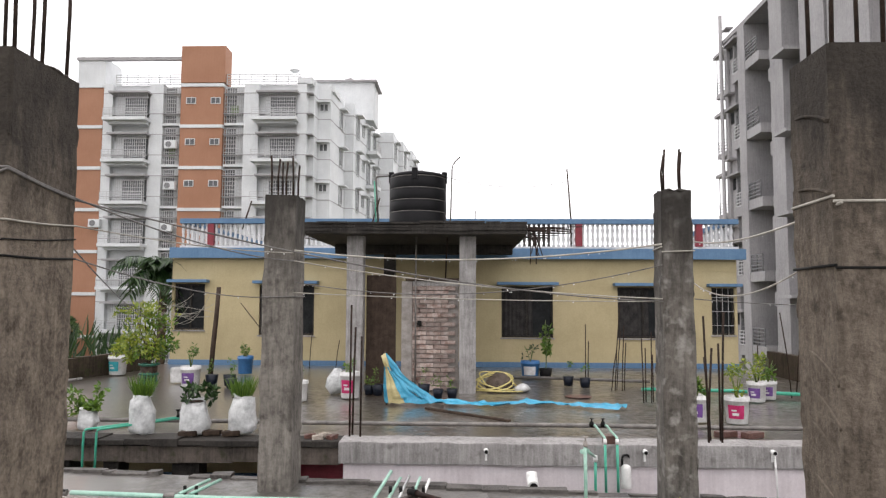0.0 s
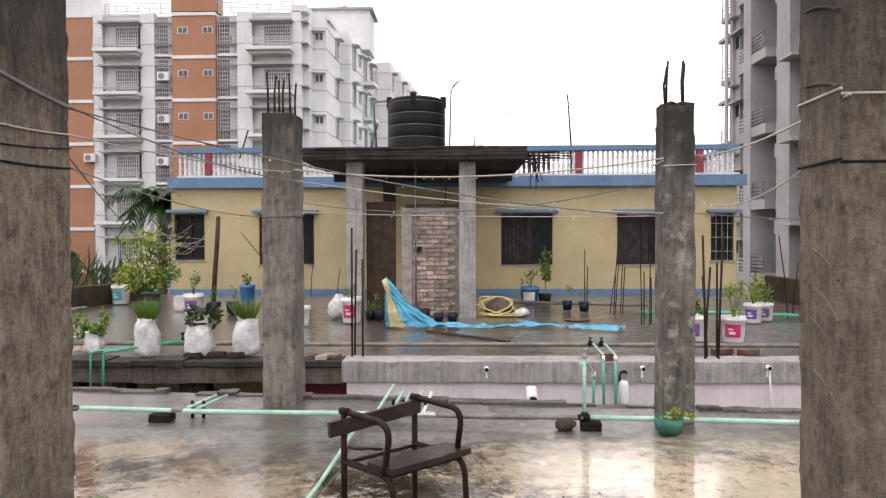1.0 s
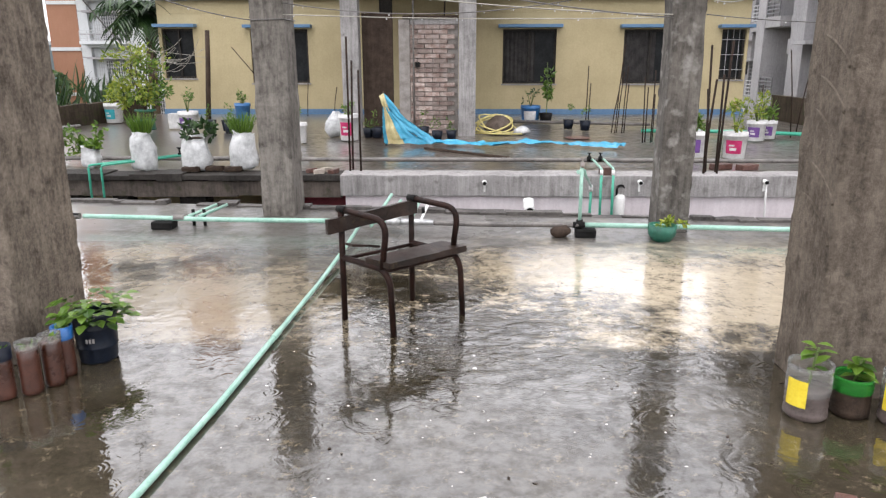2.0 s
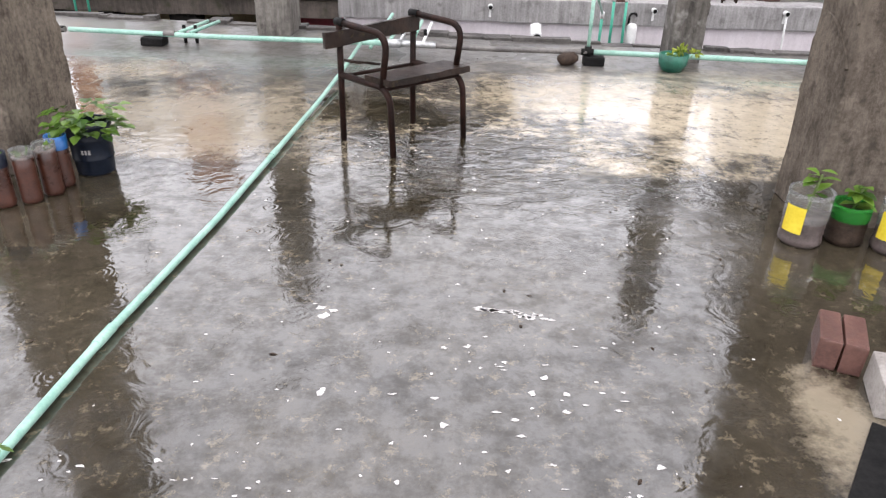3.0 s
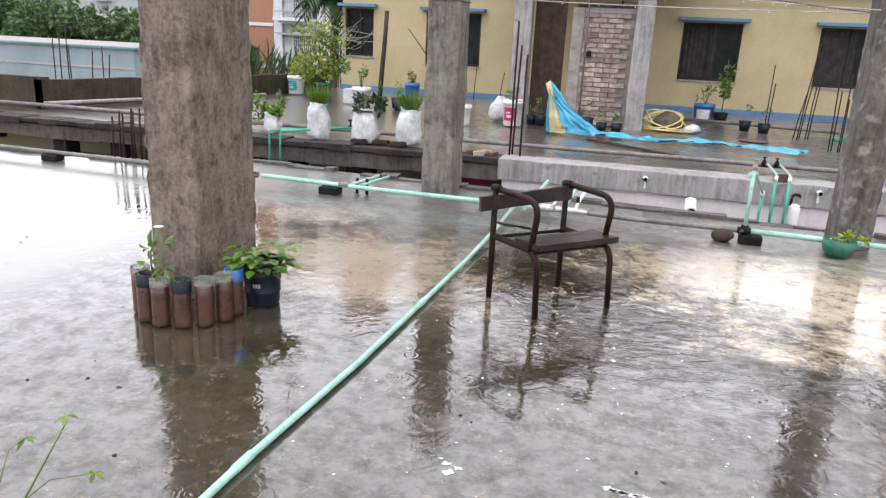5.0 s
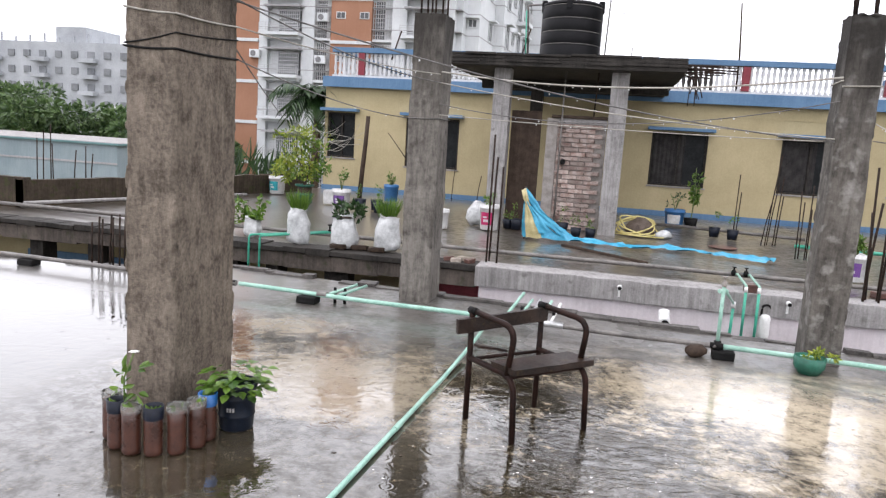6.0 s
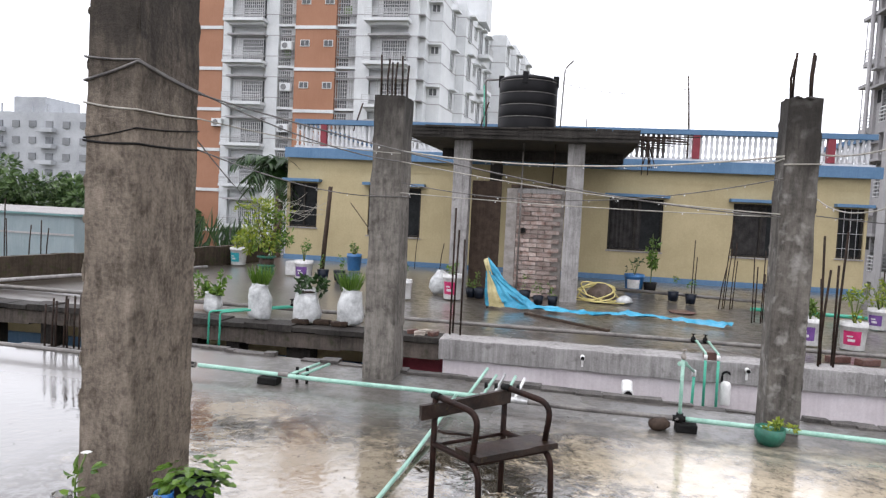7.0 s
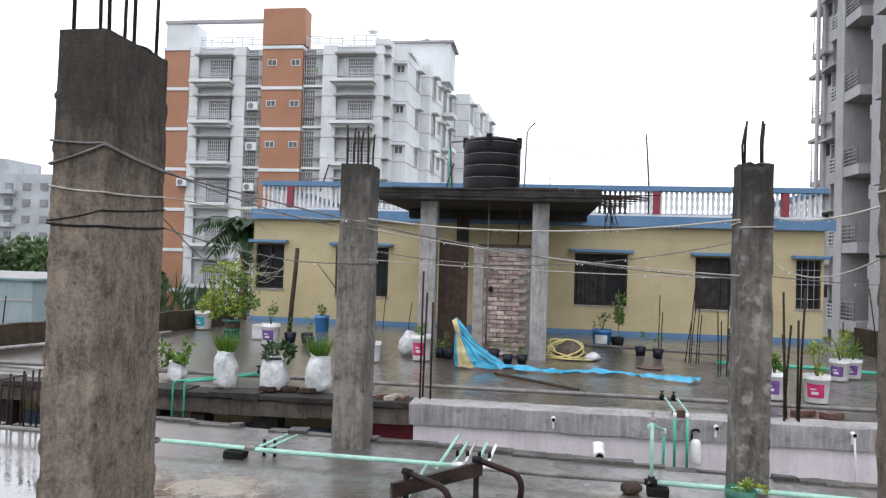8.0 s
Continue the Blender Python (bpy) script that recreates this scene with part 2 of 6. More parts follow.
M["slab_edge"] = mat("streaked_slab_plaster", (0.13, 0.124, 0.12), (0.44, 0.425, 0.415), 0.6, 3.0, 50, 0.4, streak=0.55, speck=(0.10, 0.092, 0.085), speck_at=0.6, grain_z=1.6)
M["beam"] = mat("mossy_beam_concrete", (0.03, 0.025, 0.022), (0.15, 0.125, 0.105), 0.7, 3, 30, 0.5, streak=0.5, speck=(0.03, 0.035, 0.012), speck_at=0.58)
M["curb"] = mat("wet_curb_cement", (0.03, 0.027, 0.025), (0.14, 0.13, 0.12), 0.6, 4, 45, 0.5, rough2=0.45)
M["pink"] = mat("pale_pink_wall_paint", (0.55, 0.50, 0.515), (0.76, 0.71, 0.725), 0.6, 2, 40, 0.15, streak=0.4)
M["yellow"] = mat("yellow_wall_paint", (0.38, 0.32, 0.185), (0.49, 0.415, 0.25), 0.7, 1.1, 30, 0.12, streak=0.18)
M["blue"] = mat("blue_trim_paint", (0.075, 0.155, 0.265), (0.14, 0.245, 0.38), 0.55, 2, 30, 0.15, streak=0.4)
M["white"] = mat("white_masonry_paint", (0.51, 0.53, 0.54), (0.71, 0.73, 0.735), 0.65, 0.5, 15, 0.1, streak=0.35)
M["orange"] = mat("orange_masonry_paint", (0.30, 0.148, 0.09), (0.385, 0.203, 0.13), 0.65, 0.5, 15, 0.1, streak=0.35)
M["grey_bld"] = mat("bare_grey_render", (0.24, 0.235, 0.238), (0.43, 0.422, 0.425), 0.75, 0.5, 12, 0.15, streak=0.45)
# air haze is painted into the distant block's wall colour
M["far_grey"] = mat("grey_render_haze_tint", (0.30, 0.315, 0.335), (0.46, 0.48, 0.50), 0.8, 0.2, 5, 0.0)
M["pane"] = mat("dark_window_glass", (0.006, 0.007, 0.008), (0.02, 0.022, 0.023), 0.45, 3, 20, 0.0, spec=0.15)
# tower and distant panes: haze put into the glass as lifted grey
M["pane_far"] = mat("window_glass_haze_tint", (0.075, 0.08, 0.085), (0.15, 0.155, 0.16), 0.6, 3, 20, 0.0)
M["pane_haze"] = mat("far_window_haze_tint", (0.15, 0.16, 0.17), (0.26, 0.27, 0.28), 0.8, 0.3, 5, 0.0)
M["curtain"] = mat("dull_curtain_cloth", (0.018, 0.017, 0.017), (0.055, 0.052, 0.05), 0.8, 6, 60, 0.2)
M["grill"] = mat("painted_grill_steel", (0.10, 0.105, 0.11), (0.24, 0.24, 0.245), 0.5, 8, 60, 0.0)
M["grill_white"] = mat("white_grill_steel", (0.38, 0.385, 0.39), (0.58, 0.585, 0.59), 0.5, 8, 60, 0.0)
M["red"] = mat("red_post_paint", (0.16, 0.012, 0.022), (0.25, 0.028, 0.045), 0.5, 3, 40, 0.1)
M["baluster"] = mat("white_baluster_paint", (0.5, 0.51, 0.53), (0.70, 0.71, 0.72), 0.55, 3, 30, 0.1, vary=0.06)
M["baluster_bare"] = mat("bare_dark_baluster", (0.03, 0.03, 0.03), (0.09, 0.085, 0.08), 0.6, 6, 40, 0.2)
M["brick"] = mat("worn_red_brick", (0.18, 0.108, 0.088), (0.43, 0.37, 0.335), 0.75, 9, 60, 0.5, vary=0.34)
M["mortar"] = mat("grey_mortar", (0.20, 0.18, 0.165), (0.36, 0.335, 0.31), 0.8, 8, 80, 0.4)
M["brick_wet"] = mat("wet_loose_brick", (0.06, 0.025, 0.02), (0.15, 0.072, 0.056), 0.4, 12, 90, 0.5, vary=0.15, rough2=0.25)
M["rebar"] = mat("rusty_rebar", (0.008, 0.006, 0.005), (0.045, 0.027, 0.019), 0.7, 20, 100, 0.4)
M["tank"] = mat("black_tank_plastic", (0.002, 0.002, 0.003), (0.006, 0.006, 0.007), 0.5, 4, 40, 0.05, spec=0.2)
M["pipe_green"] = mat("mint_green_pipe", (0.21, 0.41, 0.33), (0.38, 0.60, 0.50), 0.3, 6, 60, 0.05, speck=(0.18, 0.24, 0.19), speck_at=0.64)
M["pipe_teal"] = mat("green_hose_pipe", (0.03, 0.30, 0.20), (0.07, 0.42, 0.29), 0.35, 6, 60, 0.05)
M["pipe_grey"] = mat("old_dark_grey_pipe", (0.07, 0.065, 0.06), (0.20, 0.185, 0.17), 0.4, 6, 60, 0.2)
M["pvc"] = mat("white_pvc", (0.66, 0.66, 0.64), (0.82, 0.82, 0.8), 0.35, 6, 60, 0.05)
M["black"] = mat("black_rubber", (0.004, 0.004, 0.004), (0.016, 0.0155, 0.015), 0.6, 8, 60, 0.1, spec=0.3)
M["chrome"] = mat("wet_zinc_metal", (0.35, 0.36, 0.35), (0.6, 0.6, 0.6), 0.3, 20, 90, 0.1, metal=0.8)
M["chair_steel"] = mat("rusted_brown_tube", (0.006, 0.0035, 0.003), (0.03, 0.013, 0.009), 0.6, 14, 120, 0.3, rough2=0.5, spec=0.4)
M["chair_wood"] = mat("rotting_wet_wood", (0.007, 0.0045, 0.0035), (0.038, 0.022, 0.016), 0.45, 7, 40, 0.4, rough2=0.25, speck=(0.13, 0.09, 0.03), speck_at=0.62, spec=0.3)
M["wood"] = mat("grey_weathered_timber", (0.02, 0.013, 0.009), (0.08, 0.055, 0.04), 0.7, 9, 40, 0.4, streak=0.4)
M["soil"] = mat("wet_soil", (0.015, 0.01, 0.007), (0.06, 0.04, 0.028), 0.6, 20, 120, 0.6)
M["soil_red"] = mat("reddish_soil_in_bottle", (0.034, 0.012, 0.007), (0.085, 0.031, 0.019), 0.35, 14, 150, 0.2, rough2=0.22)
M["soil_jar"] = mat("grey_brown_jar_soil", (0.05, 0.038, 0.034), (0.14, 0.11, 0.10), 0.35, 14, 120, 0.2)
M["label_navy"] = mat("navy_plastic_wrap", (0.003, 0.005, 0.01), (0.008, 0.011, 0.022), 0.4, 12, 80, 0.1, spec=0.25)
M["label_blue"] = mat("bright_blue_label", (0.008, 0.08, 0.27), (0.02, 0.14, 0.38), 0.3, 12, 80, 0.05)
M["label_yellow"] = mat("yellow_paper_label", (0.68, 0.50, 0.02), (0.82, 0.66, 0.06), 0.45, 12, 80, 0.1)
M["bucket_white"] = mat("dirty_white_plastic", (0.42, 0.42, 0.41), (0.68, 0.68, 0.67), 0.4, 5, 30, 0.05)
M["bucket_blue"] = mat("blue_plastic", (0.02, 0.10, 0.26), (0.05, 0.19, 0.42), 0.35, 5, 50, 0.05)
M["bucket_green"] = mat("green_plastic_mesh", (0.005, 0.07, 0.045), (0.018, 0.14, 0.09), 0.4, 5, 50, 0.05)
M["bucket_navy"] = mat("dark_navy_plastic", (0.003, 0.005, 0.01), (0.009, 0.014, 0.026), 0.4, 8, 60, 0.08, spec=0.25)
M["purple"] = mat("purple_print", (0.08, 0.03, 0.16), (0.16, 0.07, 0.26), 0.4, 10, 60, 0.0)
M["crimson"] = mat("crimson_print", (0.36, 0.01, 0.08), (0.52, 0.03, 0.14), 0.4, 10, 60, 0.0)
M["teal_print"] = mat("teal_print", (0.01, 0.22, 0.26), (0.03, 0.36, 0.4), 0.4, 10, 60, 0.0)
M["sack"] = mat("woven_white_sack", (0.30, 0.31, 0.31), (0.66, 0.675, 0.67), 0.35, 6, 14, 0.7)
M["sack_dirt"] = mat("soiled_sack_foot", (0.06, 0.045, 0.035), (0.14, 0.11, 0.09), 0.6, 9, 90, 0.4)
M["tarp_blue"] = mat("wet_blue_tarpaulin", (0.02, 0.24, 0.40), (0.07, 0.40, 0.58), 0.3, 5, 40, 0.2)
M["tarp_yellow"] = mat("faded_yellow_tarpaulin", (0.45, 0.38, 0.17), (0.64, 0.57, 0.32), 0.4, 5, 40, 0.2)
M["hose"] = mat("yellow_garden_hose", (0.50, 0.42, 0.14), (0.70, 0.62, 0.28), 0.4, 8, 60, 0.05)
M["wire"] = mat("grey_wet_cable", (0.05, 0.047, 0.045), (0.17, 0.16, 0.15), 0.4, 10, 100, 0.0)
M["wire_pale"] = mat("pale_wet_rope", (0.24, 0.225, 0.19), (0.42, 0.40, 0.35), 0.5, 10, 100, 0.0)
M["drop"] = mat("water_drop", (0.6, 0.62, 0.63), (0.85, 0.86, 0.87), 0.05, 10, 50, 0.0)
M["paint_fleck"] = mat("spilt_white_paint", (0.42, 0.40, 0.38), (0.70, 0.68, 0.66), 0.3, 14, 90, 0.1)
M["bark"] = mat("bark", (0.05, 0.035, 0.025), (0.16, 0.12, 0.09), 0.8, 12, 90, 0.4)
M["stem"] = mat("green_stem", (0.06, 0.10, 0.02), (0.14, 0.2, 0.05), 0.5, 12, 90, 0.1)
M["shed"] = mat("pale_teal_sheet_wall", (0.18, 0.235, 0.255), (0.29, 0.345, 0.365), 0.6, 0.7, 20, 0.1, streak=0.4)
M["shed_trim"] = mat("teal_roof_trim", (0.07, 0.16, 0.165), (0.13, 0.24, 0.245), 0.5, 1, 20, 0.1)
M["parapet"] = mat("mossy_brown_parapet", (0.014, 0.011, 0.008), (0.085, 0.064, 0.045), 0.75, 3.5, 20, 0.5, streak=0.5, speck=(0.035, 0.045, 0.012), speck_at=0.55)
M["ground"] = mat("muddy_ground", (0.06, 0.065, 0.04), (0.16, 0.15, 0.11), 0.8, 0.05, 1.0, 0.0)
M["flesh_stone"] = mat("pale_rubble", (0.3, 0.26, 0.22), (0.5, 0.44, 0.38), 0.6, 12, 80, 0.4)
M["glass"] = bpy.data.materials.new("clear_bottle_plastic")
M["glass"].use_nodes = True
_g = M["glass"].node_tree.nodes["Principled BSDF"]
_g.inputs["Base Color"].default_value = (0.86, 0.87, 0.84, 1)
_g.inputs["Transmission Weight"].default_value, _g.inputs["Roughness"].default_value, _g.inputs["IOR"].default_value = 0.9, 0.12, 1.12
M["glass_green"] = bpy.data.materials.new("green_bottle_plastic")
M["glass_green"].use_nodes = True
_g = M["glass_green"].node_tree.nodes["Principled BSDF"]
_g.inputs["Base Color"].default_value = (0.06, 0.5, 0.08, 1)
_g.inputs["Transmission Weight"].default_value, _g.inputs["Roughness"].default_value, _g.inputs["IOR"].default_value = 0.75, 0.12, 1.2
M["leaf"] = leaf_mat("fresh_green_leaf", (0.035, 0.09, 0.012), (0.15, 0.26, 0.035))
M["leaf_yellow"] = leaf_mat("yellow_green_leaf", (0.09, 0.17, 0.02), (0.34, 0.38, 0.05))
M["leaf_dark"] = leaf_mat("dark_green_leaf", (0.012, 0.035, 0.012), (0.05, 0.10, 0.03))
M["leaf_far"] = leaf_mat("tree_crown_leaf", (0.03, 0.065, 0.022), (0.13, 0.2, 0.07))
M["flower"] = leaf_mat("white_petal", (0.75, 0.75, 0.72), (0.85, 0.85, 0.83))


# ---- mesh helpers ----
def box(bm, x0, x1, y0, y1, z0, z1, bevel=0.0, mi=0):
    r = bmesh.ops.create_cube(bm, size=1.0, matrix=Matrix.Translation(((x0 + x1) / 2, (y0 + y1) / 2, (z0 + z1) / 2)) @ Matrix.Diagonal((x1 - x0, y1 - y0, z1 - z0, 1)))
    vs = r["verts"]
    if bevel:
        es = list({e for v in vs for e in v.link_edges})
        bmesh.ops.bevel(bm, geom=es, offset=bevel, segments=2, affect="EDGES", profile=0.7)
    return bm


def made_box(x0, x1, y0, y1, z0, z1, bevel=0.0):
    return box(bmesh.new(), x0, x1, y0, y1, z0, z1, bevel)


def tube(bm, pts, r, n=8, r_end=None, close=True):
    pts = [Vector(p) for p in pts]
    rings = []
    for i, p in enumerate(pts):
        d = (pts[min(i + 1, len(pts) - 1)] - pts[max(i - 1, 0)]).normalized()
        a = d.cross(Vector((0, 0, 1)) if abs(d.z) < 0.9 else Vector((1, 0, 0))).normalized()
        c = d.cross(a)
        k = i / max(1, len(pts) - 1)
        rr = r if r_end is None else r + (r_end - r) * k
        rings.append([bm.verts.new(p + rr * (math.cos(t) * a + math.sin(t) * c)) for t in (2 * math.pi * j / n for j in range(n))])
    for u, v in zip(rings, rings[1:]):
        for j in range(n):
            f = bm.faces.new((u[j], u[(j + 1) % n], v[(j + 1) % n], v[j]))
            f.smooth = True
    if close:
        bm.faces.new(rings[0][::-1])
        bm.faces.new(rings[-1])
    return bm


def bend(pts, radius=0.04, steps=5):
    """The polyline pts with its corners rounded."""
    pts = [Vector(p) for p in pts]
    out = [pts[0]]
    for a, b, c in zip(pts, pts[1:], pts[2:]):
        u, v = (a - b), (c - b)
        k = min(radius, u.length / 2, v.length / 2)
        p, q = b + u.normalized() * k, b + v.normalized() * k
        for i in range(steps + 1):
            t = i / steps
            out.append((1 - t) ** 2 * p + 2 * t * (1 - t) * b + t * t * q)
    out.append(pts[-1])
    return out


def lathe(bm, profile, n=20, at=(0, 0, 0), cap=True):
    rings = [[bm.verts.new((at[0] + r * math.cos(2 * math.pi * j / n), at[1] + r * math.sin(2 * math.pi * j / n), at[2] + z)) for j in range(n)] for r, z in profile]
    for u, v in zip(rings, rings[1:]):
        for j in range(n):
            f = bm.faces.new((u[j], u[(j + 1) % n], v[(j + 1) % n], v[j]))
            f.smooth = True
    if cap:
        bm.faces.new(rings[0][::-1])
        bm.faces.new(rings[-1])
    return bm


def rag(bm, amount, scale=3.0, seed=0):
    """Uneven the vertices."""
    for v in bm.verts:
        v.co += amount * Vector(noise.noise_vector(v.co * scale + Vector((seed, seed * 1.7, 0))))
    return bm


def link(name, bm, material):
    me = bpy.data.meshes.new(name)
    bm.normal_update()
    bm.to_mesh(me)
    bm.free()
    me.materials.append(material)
    return new(name, me)


LOOSE = ("grill", "railing", "cage", "rail", "end_rail", "foliage", "crown", "sprout", "seedling", "blossom", "fronds", "flecks", "bits", "plant")


def part(name, bm, material, parent, label=""):
    ob = link(name, bm, material)
    ob.parent = parent
    if name in LOOSE:
        ob["kind"] = "stuff"
    return tagged(ob, label) if label else ob


def piece(name, me, parent, m):
    """One more object on shared mesh data, at the local pose m."""
    ob = new(name, me)
    ob.parent = parent
    ob.matrix_basis = m
    return ob


def mesh_of(name, bm, material):
    me = bpy.data.meshes.new(name)
    bm.normal_update()
    bm.to_mesh(me)
    bm.free()
    me.materials.append(material)
    return me


def thing(name, label, category, at=(0, 0, 0), rz=0.0, group="", kind=""):
    ob = new(name)
    ob.empty_display_size = 0.1
    ob.matrix_basis = pose(*at, 0, 0, rz)
    return tagged(ob, label, category, group, kind)


def setting(name, bm, material, label, category):
    return tagged(link(name, bm, material), label, category, kind="structure")


def leaf(bm, p, d, up, length, width, fold=0.25, parts=2):
    """A folded, pointed leaf from p along d."""
    d = Vector(d).normalized()
    s = d.cross(Vector(up))
    s = s.normalized() if s.length > 1e-4 else Vector((1, 0, 0))
    u = s.cross(d)
    p = Vector(p)
    rows = [(0.22, 0.36, 0.5), (0.5, 0.5, 1.0), (0.8, 0.28, 0.6)]
    a = bm.verts.new(p)
    tip = bm.verts.new(p + d * length - u * length * 0.2)
    left, right, mid = [a], [a], [a]
    for k, w, f in rows:
        base = p + d * length * k - u * length * 0.2 * k * k
        left.append(bm.verts.new(base + s * width * w + u * fold * width * f))
        right.append(bm.verts.new(base - s * width * w + u * fold * width * f))
        mid.append(bm.verts.new(base))
    left.append(tip)
    right.append(tip)
    mid.append(tip)
    for edge in (left, right):
        for k in range(4):
            q = [edge[k], edge[k + 1], mid[k + 1], mid[k]]
            q = [v for n, v in enumerate(q) if v not in q[:n]]
            bm.faces.new(q if edge is left else q[::-1])


def unit(r):
    while True:
        v = Vector((r.uniform(-1, 1), r.uniform(-1, 1), r.uniform(-1, 1)))
        if 0.05 < v.length < 1:
            return v.normalized()


def bush(r, centre, size, count, length, width, lift=0.3):
    """A crown of single leaves in uneven clumps."""
    bm = bmesh.new()
    clumps = [Vector(centre) + Vector((r.gauss(0, 0.42) * size[0], r.gauss(0, 0.42) * size[1], r.uniform(-0.9, 0.9) * size[2])) for _ in range(max(4, count // 22))]
    for _ in range(count):
        c = r.choice(clumps)
        o = unit(r)
        p = c + Vector((o.x * size[0], o.y * size[1], o.z * size[2])) * 0.3 * r.uniform(0.3, 1)
        d = o + Vector((0, 0, lift * r.uniform(-1, 1)))
        leaf(bm, p, d, unit(r), length * r.uniform(0.6, 1.3), width * r.uniform(0.7, 1.2))
    return bm


# ---- the roof that the camera stands on ----
ground = setting("ground", made_box(-1500, 1500, -1500, 1500, -11.4, -11.0), M["ground"], "muddy open ground far below the roofs", "ground")
own = thing("roof_block", "concrete block of the building under the wet roof", "building", kind="structure")


def edge_y(x):
    """The roof's far edge, not quite square to the view."""
    return 6.76 - 0.115 * (x + 0.39) if x > -3.75 else 6.5


def slant_prism(x0, x1, y0, z0, z1, back=0.0):
    bm = bmesh.new()
    ring = [(x0, y0), (x1, y0), (x1, edge_y(x1) - back), (-3.7, edge_y(-3.7) - back), (-3.8, 6.5 - back), (x0, 6.5 - back)]
    lo = [bm.verts.new((x, y, z0)) for x, y in ring]
    hi = [bm.verts.new((x, y, z1)) for x, y in ring]
    bm.faces.new(lo[::-1])
    bm.faces.new(hi)
    for i in range(6):
        bm.faces.new((lo[i], lo[(i + 1) % 6], hi[(i + 1) % 6], hi[i]))
    return bm


part("wall", slant_prism(-9.0, 9.0, -4.0, -11.0, -0.16, 0.05), M["concrete"], own)
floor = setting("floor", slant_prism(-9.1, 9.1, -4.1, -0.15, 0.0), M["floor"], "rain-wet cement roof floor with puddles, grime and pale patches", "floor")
bm = bmesh.new()
random.seed(5)
x = -9.1
while x < 9.0:
    q = random.uniform(0.08, 0.34)
    e = edge_y(x + q / 2)
    if random.random() < 0.86:
        box(bm, x, x + q, e - random.uniform(0.05, 0.11), e + 0.03 + random.uniform(-0.02, 0.015), -0.05, 0.016 + random.uniform(-0.012, 0.022), 0.006)
    x += q
rag(bm, 0.012, 14, 2)
setting("curb", bm, M["curb"], "low broken cement curb along the roof edge", "curb")


def column(at, w, d, h, material, label, rods, rod_h, lean=0.0, seed=0, rag_amt=0.010):
    c = thing("concrete_column", label, "column", at, group="unfinished columns")
    bm = bmesh.new()
    nz = 24
    rings = []
    for i in range(nz + 1):
        z = h * i / nz
        k = 1.03 - 0.05 * i / nz
        ring = []
        ex, ey = w / 2 * k, d / 2 * k
        cham = 0.014
        for px, py in ((-ex + cham, -ey), (ex - cham, -ey), (ex, -ey + cham), (ex, ey - cham), (ex - cham, ey), (-ex + cham, ey), (-ex, ey - cham), (-ex, -ey + cham)):
            v = Vector((px + lean * z, py, z))
            v += rag_amt * Vector(noise.noise_vector(v * 4 + Vector((seed * 3.1, 0, 0))))
            if i in (9, 17):
                v.x += 0.006 * (1 if px > 0 else -1)
                v.y += 0.006 * (1 if py > 0 else -1)
            ring.append(bm.verts.new(v))
        rings.append(ring)
    for u, v in zip(rings, rings[1:]):
        for j in range(8):
            bm.faces.new((u[j], u[(j + 1) % 8], v[(j + 1) % 8], v[j]))
    bm.faces.new(rings[0][::-1])
    bm.faces.new(rings[-1])
    part("shaft", bm, material, c)
    r = random.Random(seed)
    # spalled lumps of cement along the arrises and the broken head
    bm = bmesh.new()
    for sx in (-1, 1):
        for sy in (-1, 1):
            z = r.uniform(0.2, 0.5)
            while z < h - 0.1:
                q = 1.03 - 0.05 * z / h
                lump = bmesh.ops.create_icosphere(bm, subdivisions=2, radius=1.0, matrix=Matrix.Translation((sx * (w / 2 * q - 0.008) + lean * z, sy * (d / 2 * q - 0.008), z)) @ Matrix.Diagonal((r.uniform(0.008, 0.012), r.uniform(0.008, 0.012), r.uniform(0.02, 0.07), 1)))
                for v in lump["verts"]:
                    v.co += 0.006 * Vector(noise.noise_vector(v.co * 30))
                z += r.uniform(0.16, 0.5)
    for k in range(14):
        a = r.uniform(0, 6.28)
        lump = bmesh.ops.create_icosphere(bm, subdivisions=2, radius=1.0, matrix=Matrix.Translation((w * 0.42 * math.cos(a) + lean * h, d * 0.42 * math.sin(a), h - 0.004)) @ Matrix.Diagonal((r.uniform(0.02, 0.05), r.uniform(0.02, 0.05), r.uniform(0.008, 0.02), 1)))
        for v in lump["verts"]:
            v.co += 0.008 * Vector(noise.noise_vector(v.co * 25))
    lumps = part("spalled_cement", bm, material, c, "lumps of spalled cement on the edges")
    lumps["kind"] = "stuff"
    for x, y in rods:
        hh = rod_h * r.uniform(0.85, 1.1)
        part("rebar", tube(bmesh.new(), [(x + lean * h, y, h - 0.05), (x + lean * h + r.uniform(-0.01, 0.01), y, h + hh * 0.5), (x + lean * h + r.uniform(-0.012, 0.012), y + r.uniform(-0.01, 0.01), h + hh)], 0.009, 6), M["rebar"], c)
    return c


near_rods = [(-0.09, -0.2), (0.09, -0.2), (-0.09, 0.0), (0.09, 0.0), (-0.09, 0.2), (0.09, 0.2)]
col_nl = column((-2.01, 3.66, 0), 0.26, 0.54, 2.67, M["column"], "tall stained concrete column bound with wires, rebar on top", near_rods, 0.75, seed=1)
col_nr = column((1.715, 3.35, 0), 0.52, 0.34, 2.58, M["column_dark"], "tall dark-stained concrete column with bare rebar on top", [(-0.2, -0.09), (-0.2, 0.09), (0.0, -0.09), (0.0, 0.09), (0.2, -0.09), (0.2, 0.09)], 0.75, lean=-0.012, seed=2)
